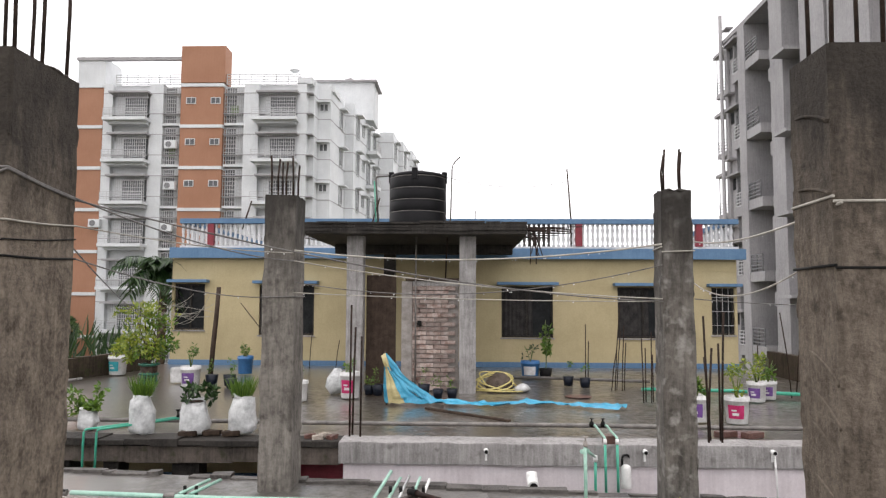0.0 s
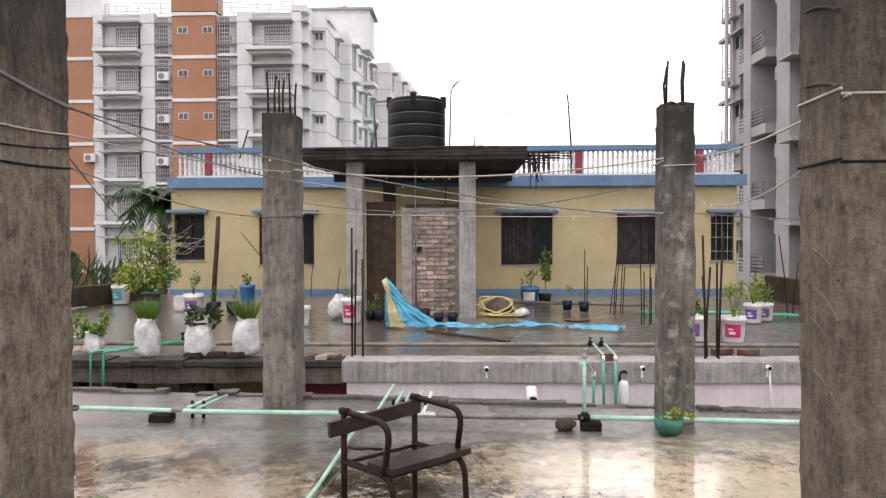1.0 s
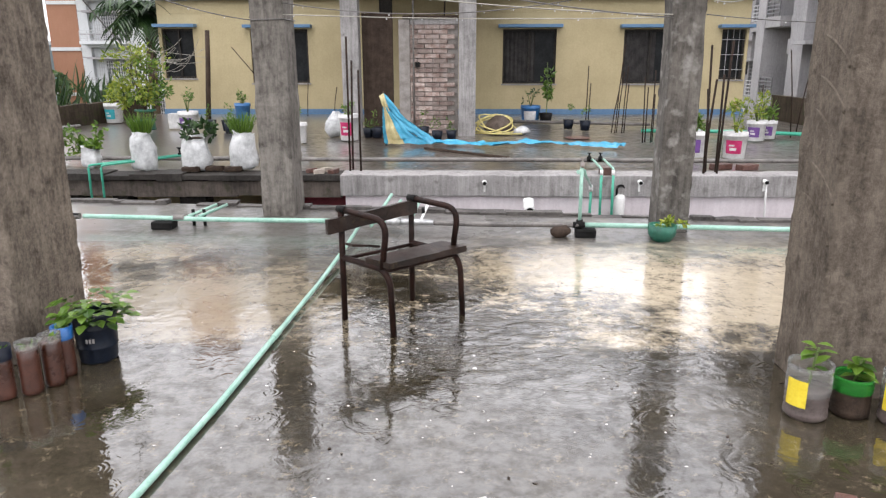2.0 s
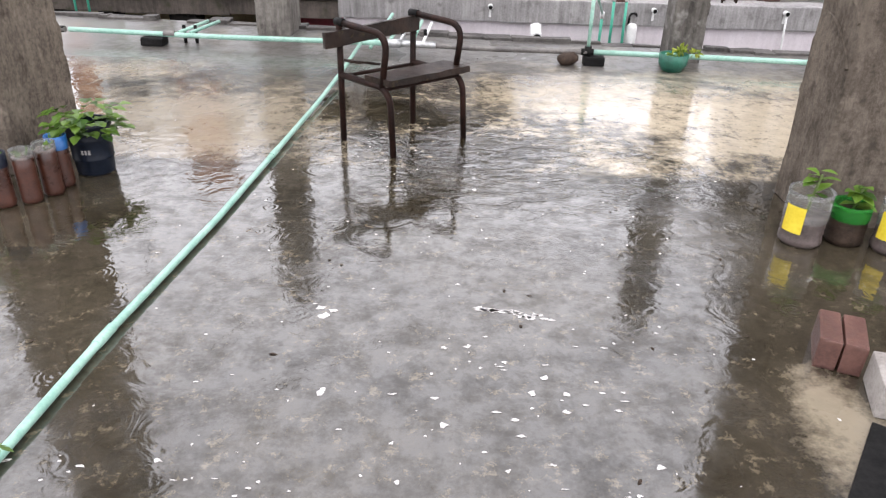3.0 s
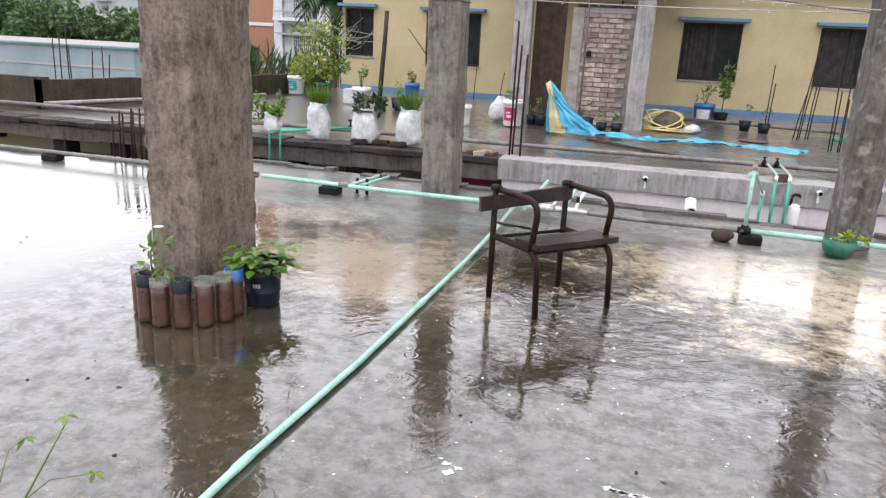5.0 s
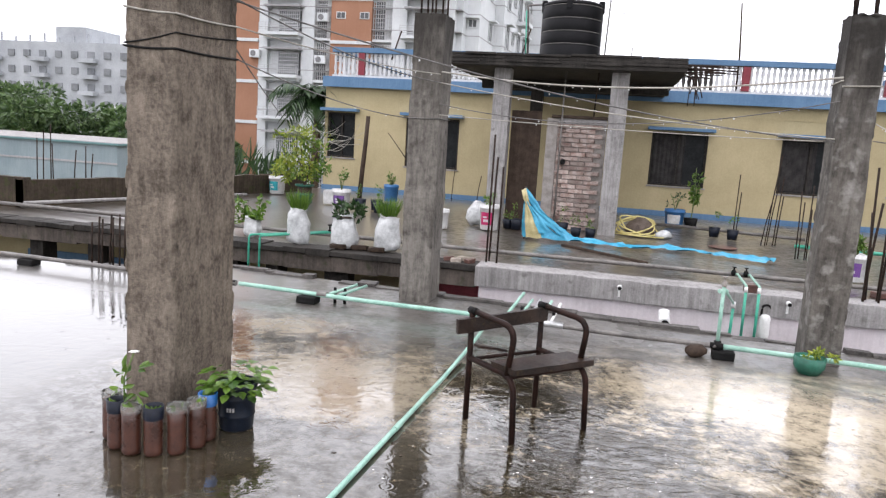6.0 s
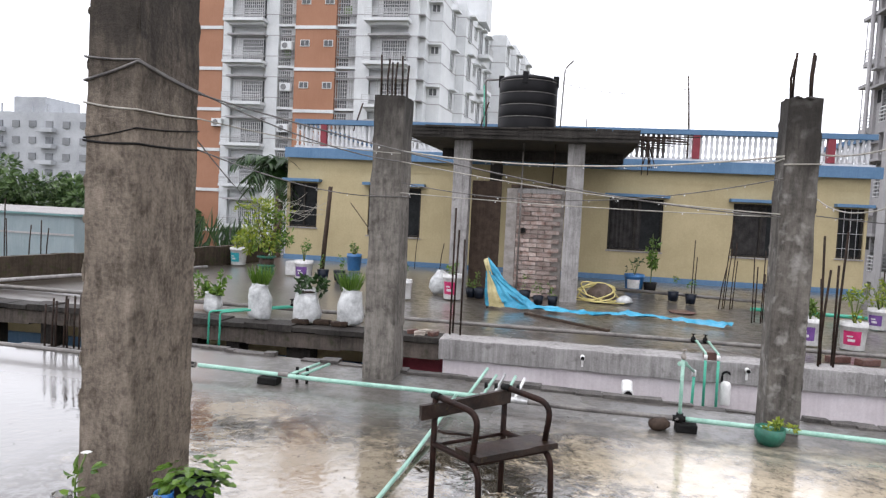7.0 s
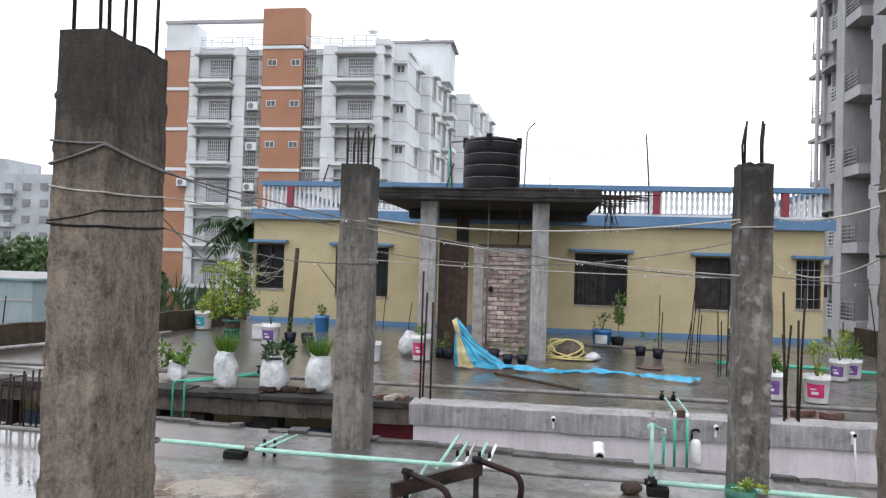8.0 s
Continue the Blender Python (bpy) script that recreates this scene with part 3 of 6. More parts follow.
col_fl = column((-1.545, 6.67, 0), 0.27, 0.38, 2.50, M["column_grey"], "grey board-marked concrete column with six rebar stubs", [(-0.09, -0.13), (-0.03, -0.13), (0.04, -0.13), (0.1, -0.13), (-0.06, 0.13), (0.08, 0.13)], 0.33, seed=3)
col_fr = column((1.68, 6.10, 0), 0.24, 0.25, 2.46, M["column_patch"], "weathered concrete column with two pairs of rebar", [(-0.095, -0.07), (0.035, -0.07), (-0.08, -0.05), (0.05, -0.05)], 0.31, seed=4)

# trowelled arcs in the thick render on the side of the near column
for k, (z, rise) in enumerate(((0.62, 0.16), (0.78, 0.14), (0.95, 0.17), (1.12, 0.13), (1.28, 0.12), (2.0, 0.05), (2.28, 0.07))):
    arc = [(-0.262 - 0.012 * z + 0.004 * math.sin(i), -0.15 + 0.26 * i / 8, z + rise * (1 - (1 - i / 8) ** 2)) for i in range(9)]
    part("render_ridge", tube(bmesh.new(), arc, 0.009, 6, 0.005), M["column_dark"], col_nr)

# ---- neighbour's terrace ----
TZ = 0.10
setting("terrace_floor", made_box(-8.3, 6.6, 8.48, 17.3, -0.12, TZ - 0.02), M["terrace"], "rain-flooded dark cement terrace of the neighbouring house", "terrace")
bm = made_box(-1.30, 9.0, 8.12, 8.50, -0.13, TZ, 0.012)
bmesh.ops.subdivide_edges(bm, edges=[e for e in bm.edges if e.calc_length() > 5], cuts=90)
rag(bm, 0.012, 5, 4)
setting("wall_slab_edge", bm, M["slab_edge"], "grey cement slab edge above the pink wall", "wall")
setting("wall_pink", made_box(-1.25, 9.0, 8.16, 8.47, -11.0, -0.13), M["pink"], "pale pink painted outer wall with rain streaks", "wall")
bm = bmesh.new()
for i in range(24):
    x = -8.3 + i * 0.2915
    box(bm, x, x + 0.2915, 8.16 + random.uniform(-0.014, 0.014), 8.5, 0.025 + random.uniform(-0.01, 0.01), TZ - 0.01 + random.uniform(-0.01, 0.012), 0.006)
setting("wall_edge_lip", bm, M["dark_concrete"], "blackened ragged slab lip over the edge beam", "beam")
bm = bmesh.new()
for i in range(12):
    x = -8.3 + i * 0.583
    box(bm, x, x + 0.583, 8.22 + random.uniform(-0.01, 0.01), 8.5, -0.16 + random.uniform(-0.015, 0.015), 0.012, 0.008)
setting("wall_edge_beam", bm, M["beam"], "mossy brown-grey concrete edge beam", "beam")
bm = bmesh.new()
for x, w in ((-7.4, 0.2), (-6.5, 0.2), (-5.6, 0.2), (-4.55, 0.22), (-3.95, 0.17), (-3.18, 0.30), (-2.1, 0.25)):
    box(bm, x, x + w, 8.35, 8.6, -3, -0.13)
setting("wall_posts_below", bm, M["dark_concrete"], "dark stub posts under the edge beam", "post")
setting("wall_red_panel", made_box(-1.85, -1.27, 8.62, 8.68, -3.0, -0.16), M["red"], "dark red metal sheet under the slab corner", "wall")
low = setting("wall_lower_back", made_box(-14, -1.2, 9.3, 9.45, -11, -0.2), M["yellow"], "yellow lower wall seen under the edge beam", "wall")
setting("wall_lower_trim", made_box(-8.3, -1.2, 9.25, 9.296, -0.75, -0.52), M["blue"], "blue painted strip on the lower wall", "trim")
setting("floor_lower", made_box(-14, -1.2, 6.6, 9.3, -3.2, -3.0), M["curb"], "wet passage floor between the two houses", "floor")
bm = bmesh.new()
P0, P1 = Vector((-8.45, 9.35, 0)), Vector((-6.95, 16.0, 0))
for k in range(20):
    a, b = P0.lerp(P1, k / 20), P0.lerp(P1, (k + 1) / 20)
    h = 0.49 + random.uniform(-0.015, 0.015)
    vs = [bm.verts.new((q.x + ox, q.y, z)) for z in (0.0, h) for q in (a, b) for ox in (0, -0.14)]
    for f in ((0, 2, 6, 4), (1, 5, 7, 3), (4, 6, 7, 5), (0, 4, 5, 1), (2, 3, 7, 6)):
        bm.faces.new([vs[i] for i in f])
box(bm, -14, -8.45, 9.35, 9.5, 0.0, 0.52)
setting("parapet_left", bm, M["parapet"], "mossy brown brick parapet round the terrace", "parapet")
setting("terrace_floor_side", made_box(-14, -8.304, 8.5, 10.0, -0.12, 0.06), M["terrace"], "flooded pale side terrace", "terrace")
setting("wall_side_beam", made_box(-14, -8.304, 8.2, 8.5, -0.25, 0.1, 0.01), M["dark_concrete"], "blackened concrete edge beam of the side terrace", "beam")
setting("parapet_right", made_box(6.5, 6.66, 8.2, 16.0, 0.0, 0.58, 0.01), M["parapet"], "mossy brown parapet at the terrace edge", "parapet")

# ---- yellow house ----
house = thing("yellow_house", "single-storey yellow rooftop house with blue trim and dark windows", "house", (0, 0, 0))
FY = 17.26
wins = [(-6.93, -6.2, 0.90, 2.0), (-4.88, -3.56, 0.79, 1.98), (0.89, 2.1, 0.77, 1.97), (3.61, 4.82, 0.77, 1.96), (5.79, 6.32, 0.86, 1.95)]
edges = [-7.0]
for a, b, c, d in wins:
    part("wall", made_box(edges[-1], a, FY, FY + 0.2, 0.0, 2.62), M["yellow"], house)
    part("wall", made_box(a, b, FY, FY + 0.2, 0.0, c), M["yellow"], house)
    part("wall", made_box(a, b, FY, FY + 0.2, d, 2.62), M["yellow"], house)
    edges.append(b)
for q in ((edges[-1], 6.38, FY, FY + 0.2), (-7.0, -6.8, FY + 0.2, 26), (6.18, 6.38, FY + 0.2, 26), (-6.8, 6.18, 25.8, 26)):
    part("wall", made_box(*q, 0.0, 2.62), M["yellow"], house)
part("floor_slab", made_box(-7.0, 6.38, FY + 0.2, 26, -0.1, 0.05), M["dark_concrete"], house)
part("lower_wall", made_box(-7.0, 6.38, FY + 0.05, 26, -11.0, -0.1), M["yellow"], house)
part("skirting", made_box(-7.03, 6.41, FY - 0.025, FY - 0.001, 0.06, 0.2, 0.004), M["blue"], house, "blue painted skirting band")
roof = part("roof", made_box(-7.0, 6.5, FY - 0.12, 26, 2.63, 2.74), M["dark_concrete"], house)
part("roof_band", made_box(-7.02, 6.55, FY - 0.18, FY - 0.121, 2.61, 2.86, 0.006), M["blue"], roof, "blue painted roof edge band")
part("dado_line", made_box(-7.0, 6.38, FY - 0.012, FY - 0.002, 2.34, 2.36), M["yellow"], house)


def window(parent, x0, x1, z0, z1, y, curtain=False, bars=True):
    w = part("window", made_box(x0, x1, y + 0.12, y + 0.14, z0, z1), M["pane"], parent, "dark window pane")
    fr = bmesh.new()
    t = 0.045
    box(fr, x0, x0 + t, y + 0.06, y + 0.115, z0, z1)
    box(fr, x1 - t, x1, y + 0.06, y + 0.115, z0, z1)
    box(fr, x0 + t, x1 - t, y + 0.06, y + 0.115, z0, z0 + t)
    box(fr, x0 + t, x1 - t, y + 0.06, y + 0.115, z1 - t, z1)
    xm = (x0 + x1) / 2
    box(fr, xm - 0.02, xm + 0.02, y + 0.06, y + 0.115, z0 + t, z1 - t)
    part("window_frame", fr, M["dark_concrete"], w)
    if bars:
        g = bmesh.new()
        k = max(4, int((x1 - x0) / 0.11))
        for i in range(1, k):
            x = x0 + (x1 - x0) * i / k
            tube(g, [(x, y + 0.04, z0), (x, y + 0.04, z1)], 0.006, 4)
        for q in (0.2, 0.5, 0.8):
            z = z0 + (z1 - z0) * q
            tube(g, [(x0, y + 0.04, z), (x1, y + 0.04, z)], 0.006, 4)
        part("window_grill", g, M["grill"] if not curtain else M["grill_white"], w)
    return w


for i, (a, b, c, d) in enumerate(wins):
    w = window(house, a, b, c, d, FY, curtain=(i == 4), bars=(i == 4))
    if i in (2, 3):
        cb = bmesh.new()
        rows = [[cb.verts.new((a + 0.06 + (b - a - 0.12) * 0.62 * k / 24, FY + 0.108 + 0.009 * math.sin(k * 1.9 + i), z)) for z in (c + 0.06, d - 0.06)] for k in range(25)]
        for p, q in zip(rows, rows[1:]):
            cb.faces.new((p[0], q[0], q[1], p[1]))
        part("curtain", cb, M["curtain"], w, "dull grey hanging curtain")
    part("sunshade", made_box(a - 0.11, b + 0.11, FY - 0.24, FY - 0.001, d + 0.03, d + 0.10, 0.008), M["blue"], w, "blue concrete window hood")
    part("sill", made_box(a - 0.03, b + 0.03, FY - 0.03, FY + 0.055, c - 0.035, c - 0.002), M["concrete"], w)
# balustrade on the roof
balus = part("roof_railing", made_box(-6.8, 6.40, FY - 0.16, FY + 0.02, 3.44, 3.56, 0.008), M["blue"], house, "blue handrail over white balusters")
part("foot_rail", made_box(-6.8, 6.40, FY - 0.12, FY - 0.02, 2.862, 2.91), M["baluster"], balus)
for x in (-6.05, 2.70, 5.50, -3.0, -0.6):
    part("railing_post", made_box(x - 0.075, x + 0.075, FY - 0.15, FY + 0.0, 2.912, 3.437, 0.006), M["red"], balus, "dark red railing post")
bal_me = mesh_of("baluster", lathe(bmesh.new(), [(0.038, 0), (0.038, 0.04), (0.022, 0.06), (0.042, 0.16), (0.026, 0.27), (0.042, 0.38), (0.022, 0.46), (0.038, 0.49), (0.038, 0.525)], 6), M["baluster"])
bal_dk = mesh_of("baluster_bare", lathe(bmesh.new(), [(0.038, 0), (0.038, 0.04), (0.024, 0.06), (0.044, 0.16), (0.03, 0.27), (0.044, 0.38), (0.024, 0.46), (0.038, 0.49), (0.038, 0.525)], 6), M["baluster_bare"])
x = -6.74
while x < 6.36:
    if min(abs(x - q) for q in (-6.05, 2.70, 5.50, -3.0, -0.6)) > 0.1:
        piece("baluster", bal_dk if 1.35 < x < 2.1 else bal_me, balus, pose(x, FY - 0.07, 2.912))
    x += 0.115
side_r = part("side_railing", made_box(6.25, 6.40, FY + 0.022, 25.5, 3.44, 3.56), M["blue"], house)
side_l = part("side_railing", made_box(-6.8, -6.65, FY + 0.022, 25.5, 3.44, 3.56), M["blue"], house)
for k in range(40):
    piece("baluster", bal_me, side_r, pose(6.32, FY + 0.2 + k * 0.2, 2.912))
    piece("baluster", bal_me, side_l, pose(-6.72, FY + 0.2 + k * 0.2, 2.912))
back_r = part("back_railing", made_box(-6.65, 6.25, 25.38, 25.5, 3.44, 3.56), M["blue"], house)

# ---- stair canopy with water tank ----
canopy = thing("stair_canopy", "unfinished concrete stair canopy with a rain-blackened slab", "canopy")
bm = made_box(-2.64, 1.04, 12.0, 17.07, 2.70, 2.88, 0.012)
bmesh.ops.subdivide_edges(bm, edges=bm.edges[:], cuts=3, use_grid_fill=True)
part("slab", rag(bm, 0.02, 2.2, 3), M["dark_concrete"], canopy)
for lo, hi, push in ((2.87, 2.905, 0.05), (2.815, 2.85, 0.03), (2.755, 2.79, 0.045)):
    bm = bmesh.new()
    x0 = -2.66
    while x0 < 0.98:
        x1 = min(1.06, x0 + random.uniform(0.25, 0.9))
        y0 = 12.0 - random.uniform(0.0, push)
        dz = random.uniform(-0.012, 0.012)
        box(bm, x0, x1 - 0.012, y0, 12.06, lo + dz, hi + dz, 0.004)
        x0 = x1
    part("formwork_edge", bm, M["dark_concrete"], canopy, "rough layered formwork boards on the slab edge")
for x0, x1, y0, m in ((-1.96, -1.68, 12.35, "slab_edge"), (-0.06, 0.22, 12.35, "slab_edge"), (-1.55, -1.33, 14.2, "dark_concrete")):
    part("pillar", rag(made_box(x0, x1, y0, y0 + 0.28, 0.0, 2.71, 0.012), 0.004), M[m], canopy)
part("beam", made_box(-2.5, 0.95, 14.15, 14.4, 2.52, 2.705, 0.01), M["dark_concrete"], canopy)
part("conduit", tube(bmesh.new(), [(-0.80, 12.55, 0.12), (-0.805, 12.54, 1.5), (-0.80, 12.52, 2.71)], 0.014, 8), M["pipe_grey"], canopy, "thin grey conduit up the wall")
part("rod", tube(bmesh.new(), [(-0.30, 12.62, 1.95), (-0.27, 12.5, 2.71)], 0.014, 6), M["rebar"], canopy)
part("junction_box", made_box(-0.775, -0.70, 12.53, 12.575, 1.19, 1.27, 0.006), M["black"], canopy, "small black junction box")
part("door_panel", made_box(-1.675, -1.16, 12.75, 12.80, 0.08, 2.05, 0.006), M["wood"], canopy, "brown rusted sheet panel between the pillars")
part("mortar_bed", made_box(-0.86, -0.07, 12.615, 12.70, 0.08, 1.86), M["mortar"], canopy)
part("lintel", made_box(-0.98, -0.07, 12.57, 12.74, 1.95, 2.0, 0.008), M["wood"], canopy, "dark wet lintel board")
part("plaster_patch", made_box(-0.86, -0.07, 12.60, 12.72, 1.864, 1.948), M["concrete"], canopy)
part("pier", made_box(-1.05, -0.865, 12.60, 12.72, 0.08, 1.945, 0.01), M["mortar"], canopy)
brick_me = mesh_of("brick", rag(made_box(-0.118, 0.118, -0.05, 0.05, -0.033, 0.033, 0.006), 0.004, 12), M["brick"])
half_me = mesh_of("brick_half", rag(made_box(-0.058, 0.058, -0.05, 0.05, -0.033, 0.033, 0.006), 0.004, 12), M["brick"])
rb = random.Random(9)
for c in range(23):
    z = 0.14 + c * 0.0765
    x = -0.86 + (0.118 if c % 2 == 0 else 0.0)
    if c % 2:
        piece("brick", half_me, canopy, pose(-0.80, 12.645, z))
        x = -0.73
        x += 0.118
    while x + 0.118 <= -0.05:
        piece("brick", brick_me, canopy, pose(x, 12.65 - rb.uniform(0.02, 0.045), z, 0, rb.uniform(-1, 1), rb.uniform(-1.5, 1.5)))
        x += 0.248
for k in range(26):
    y, z = random.uniform(12.1, 13.4), random.uniform(2.73, 2.87)
    x1 = 1.3 + random.uniform(0.1, 0.75)
    droop = random.uniform(-0.05, 0.02) if random.random() < 0.6 else -random.uniform(0.2, 0.55)
    part("rebar", tube(bmesh.new(), [(1.0, y, z), (1.2, y, z + droop * 0.1), (x1 if droop > -0.1 else 1.35 - random.uniform(0, 0.25), y - 0.1, z + droop)], 0.008, 4), M["rebar"], canopy)
for k in range(6):
    part("rebar", tube(bmesh.new(), [(-2.55, 12.2 + k * 0.5, 2.73 + k * 0.02), (-2.98, 12.2 + k * 0.5, 2.70 + k * 0.025)], 0.008, 4), M["rebar"], canopy)

tank = thing("water_tank", "black ribbed plastic roof water tank on the canopy slab", "water tank", (-0.83, 13.3, 2.95))
prof = [(0.50, 0.0), (0.515, 0.02)]
for k in range(4):
    z = 0.05 + k * 0.21
    prof += [(0.518, z), (0.518, z + 0.17), (0.513, z + 0.18), (0.513, z + 0.2)]
prof += [(0.518, 0.88), (0.505, 0.93), (0.45, 0.955), (0.2, 0.975)]
part("body", lathe(bmesh.new(), prof, 40), M["tank"], tank)
for k in range(4):
    part("hoop", lathe(bmesh.new(), [(0.517, 0.236 + k * 0.21), (0.523, 0.242 + k * 0.21), (0.517, 0.248 + k * 0.21)], 40, cap=False), M["pipe_grey"], tank, "thin grey hoop line")
part("lid", lathe(bmesh.new(), [(0.2, 0.96), (0.2, 1.0), (0.12, 1.025), (0.03, 1.03)], 20), M["tank"], tank)
for t in (-1.62, -3.05, -0.1, 1.5):
    c_, s_ = math.cos(t), math.sin(t)
    lug = made_box(0.44, 0.535, -0.05, 0.05, 0.80, 1.0, 0.01)
    bmesh.ops.transform(lug, matrix=Matrix.Rotation(t, 4, "Z"), verts=lug.verts[:])
    part("lifting_lug", lug, M["tank"], tank, "moulded lifting lug")
part("inlet_pipe", tube(bmesh.new(), bend([(-0.72, 0, 0.0), (-0.78, 0, 0.93), (-0.45, 0, 0.95)], 0.05), 0.018, 6), M["pipe_grey"], tank)
bent = thing("vent_pipe", "thin bent grey vent pipe on the canopy slab", "pipe", (-0.23, 13.0, 2.9))
part("tube", tube(bmesh.new(), bend([(0, 0, 0), (0.03, 0, 1.15), (0.17, 0, 1.28)], 0.1), 0.014, 6), M["pipe_grey"], bent)
prop = thing("leaning_pole", "thin dark pole leaning on the canopy slab", "pole", (-1.55, 13.0, 2.9))
part("pole", tube(bmesh.new(), [(-0.1, 0, 0), (0.05, 0.05, 0.55)], 0.014, 6), M["wood"], prop)
part("brace", tube(bmesh.new(), [(0.0, 0, 0), (-0.05, 0.05, 0.85)], 0.012, 6), M["pipe_teal"], prop)
stick = thing("bamboo_pole", "crooked dark bamboo pole standing on the roof edge", "pole", (2.52, 17.4, 2.75))
part("pole", tube(bmesh.new(), [(0.04, 0, 0), (0.03, 0, 0.9), (-0.01, 0, 1.5), (-0.05, 0, 2.05)], 0.025, 6, 0.016), M["wood"], stick)
rod = thing("antenna_rod", "short thin rod on the roof railing", "rod", (0.27, 17.5, 2.75))
part("rod", tube(bmesh.new(), [(0, 0, 0), (0, 0, 1.05)], 0.012, 5), M["pipe_grey"], rod)
prop2 = thing("leaning_bamboo", "dark bamboo stick leaning over the blue railing", "pole", (-5.45, 17.6, 2.75))
part("pole", tube(bmesh.new(), [(0, 0, 0.6), (0.22, 0, 1.3)], 0.02, 5), M["wood"], prop2)


# ---- far buildings ----
def frame_of(o, d):
    """Local axes of a facade: x along d, y into the building."""
    d = Vector((d[0], d[1], 0)).normalized()
    return Matrix(((d.x, -d.y, 0, o[0]), (d.y, d.x, 0, o[1]), (0, 0, 1, 0), (0, 0, 0, 1)))


def bars(x0, x1, z0, z1, y, step, r, rows=3):
    g = bmesh.new()
    k = max(2, round((x1 - x0) / step))
    for i in range(k + 1):
        x = x0 + (x1 - x0) * i / k
        box(g, x - r, x + r, y - r, y + r, z0, z1)
    for j in range(rows + 1):
        z = z0 + (z1 - z0) * j / rows
        box(g, x0, x1, y - r * 1.2, y + r * 1.2, z - r, z + r)
    return g


FLOORS = [17.85 - 3.13 * k for k in range(10)]
tower = thing("apartment_tower", "white and orange apartment block with caged balconies, wet and hazy", "apartment building", (0, 52, 0))
bm = bmesh.new()
core = [(-29.4, 0.6), (-11.45, 0.6), (-11.4, 1.7), (-10.42, 1.75), (-10.15, 6.5), (-9.4, 6.5), (-8.6, 16.5), (-8.5, 16.7), (-8.5, 34), (-29.4, 34)]
lo = [bm.verts.new((x, y, -11)) for x, y in core]
hi = [bm.verts.new((x, y, 17.85)) for x, y in core]
bm.faces.new(lo[::-1])
bm.faces.new(hi)
for i in range(10):
    bm.faces.new((lo[i], lo[(i + 1) % 10], hi[(i + 1) % 10], hi[i]))
part("wall", bm, M["white"], tower)
for x0, x1, y0 in ((-27.3, -26.6, -0.1), (-23.75, -22.75, -0.1), (-16.6, -15.5, -0.1), (-12.6, -11.9, -0.1), (-26.6, -23.75, 0.3), (-15.5, -12.6, 0.3)):
    part("pier", made_box(x0, x1, y0, 0.61, -11, 17.9), M["white"], tower)
part("parapet_tower", made_box(-29.4, -27.3, 0.0, 2.5, 17.5, 19.95), M["white"], tower)
part("pergola_beam", made_box(-29.5, -21.3, -0.1, 0.25, 19.75, 20.0), M["grey_bld"], tower)
part("stair_tower", made_box(-13.6, -8.3, 10.5, 14.0, 17.85, 21.3), M["white"], tower)
part("stair_roof", made_box(-13.9, -8.0, 10.2, 14.3, 21.3, 21.48), M["grey_bld"], tower)
bm = bmesh.new()
vs = [bm.verts.new(p) for p in ((-11.9, 11, 21.48), (-9.9, 11, 21.48), (-9.9, 13, 21.48), (-11.9, 13, 21.48), (-10.5, 11.2, 22.0), (-10.5, 12.8, 22.0))]
for f in ((0, 1, 4), (1, 2, 5, 4), (2, 3, 5), (3, 0, 4, 5), (3, 2, 1, 0)):
    bm.faces.new([vs[i] for i in f])
part("ridge_cover", bm, M["grey_bld"], tower, "small dark ridged cover")
part("orange_crown", made_box(-21.4, -18.05, -0.25, 1.2, 17.95, 20.75), M["orange"], tower)
for a, b, c, d, top in ((-12.6, -11.46, -0.1, 0.59, 18.35), (-11.7, -11.42, 0.61, 1.7, 18.35), (-11.4, -10.43, 1.72, 2.0, 18.3), (-10.5, -10.2, 2.01, 6.4, 18.3), (-10.15, -9.41, 6.51, 6.8, 18.25)):
    part("roof_parapet", made_box(a, b, c, d, 17.851, top), M["white"], tower)
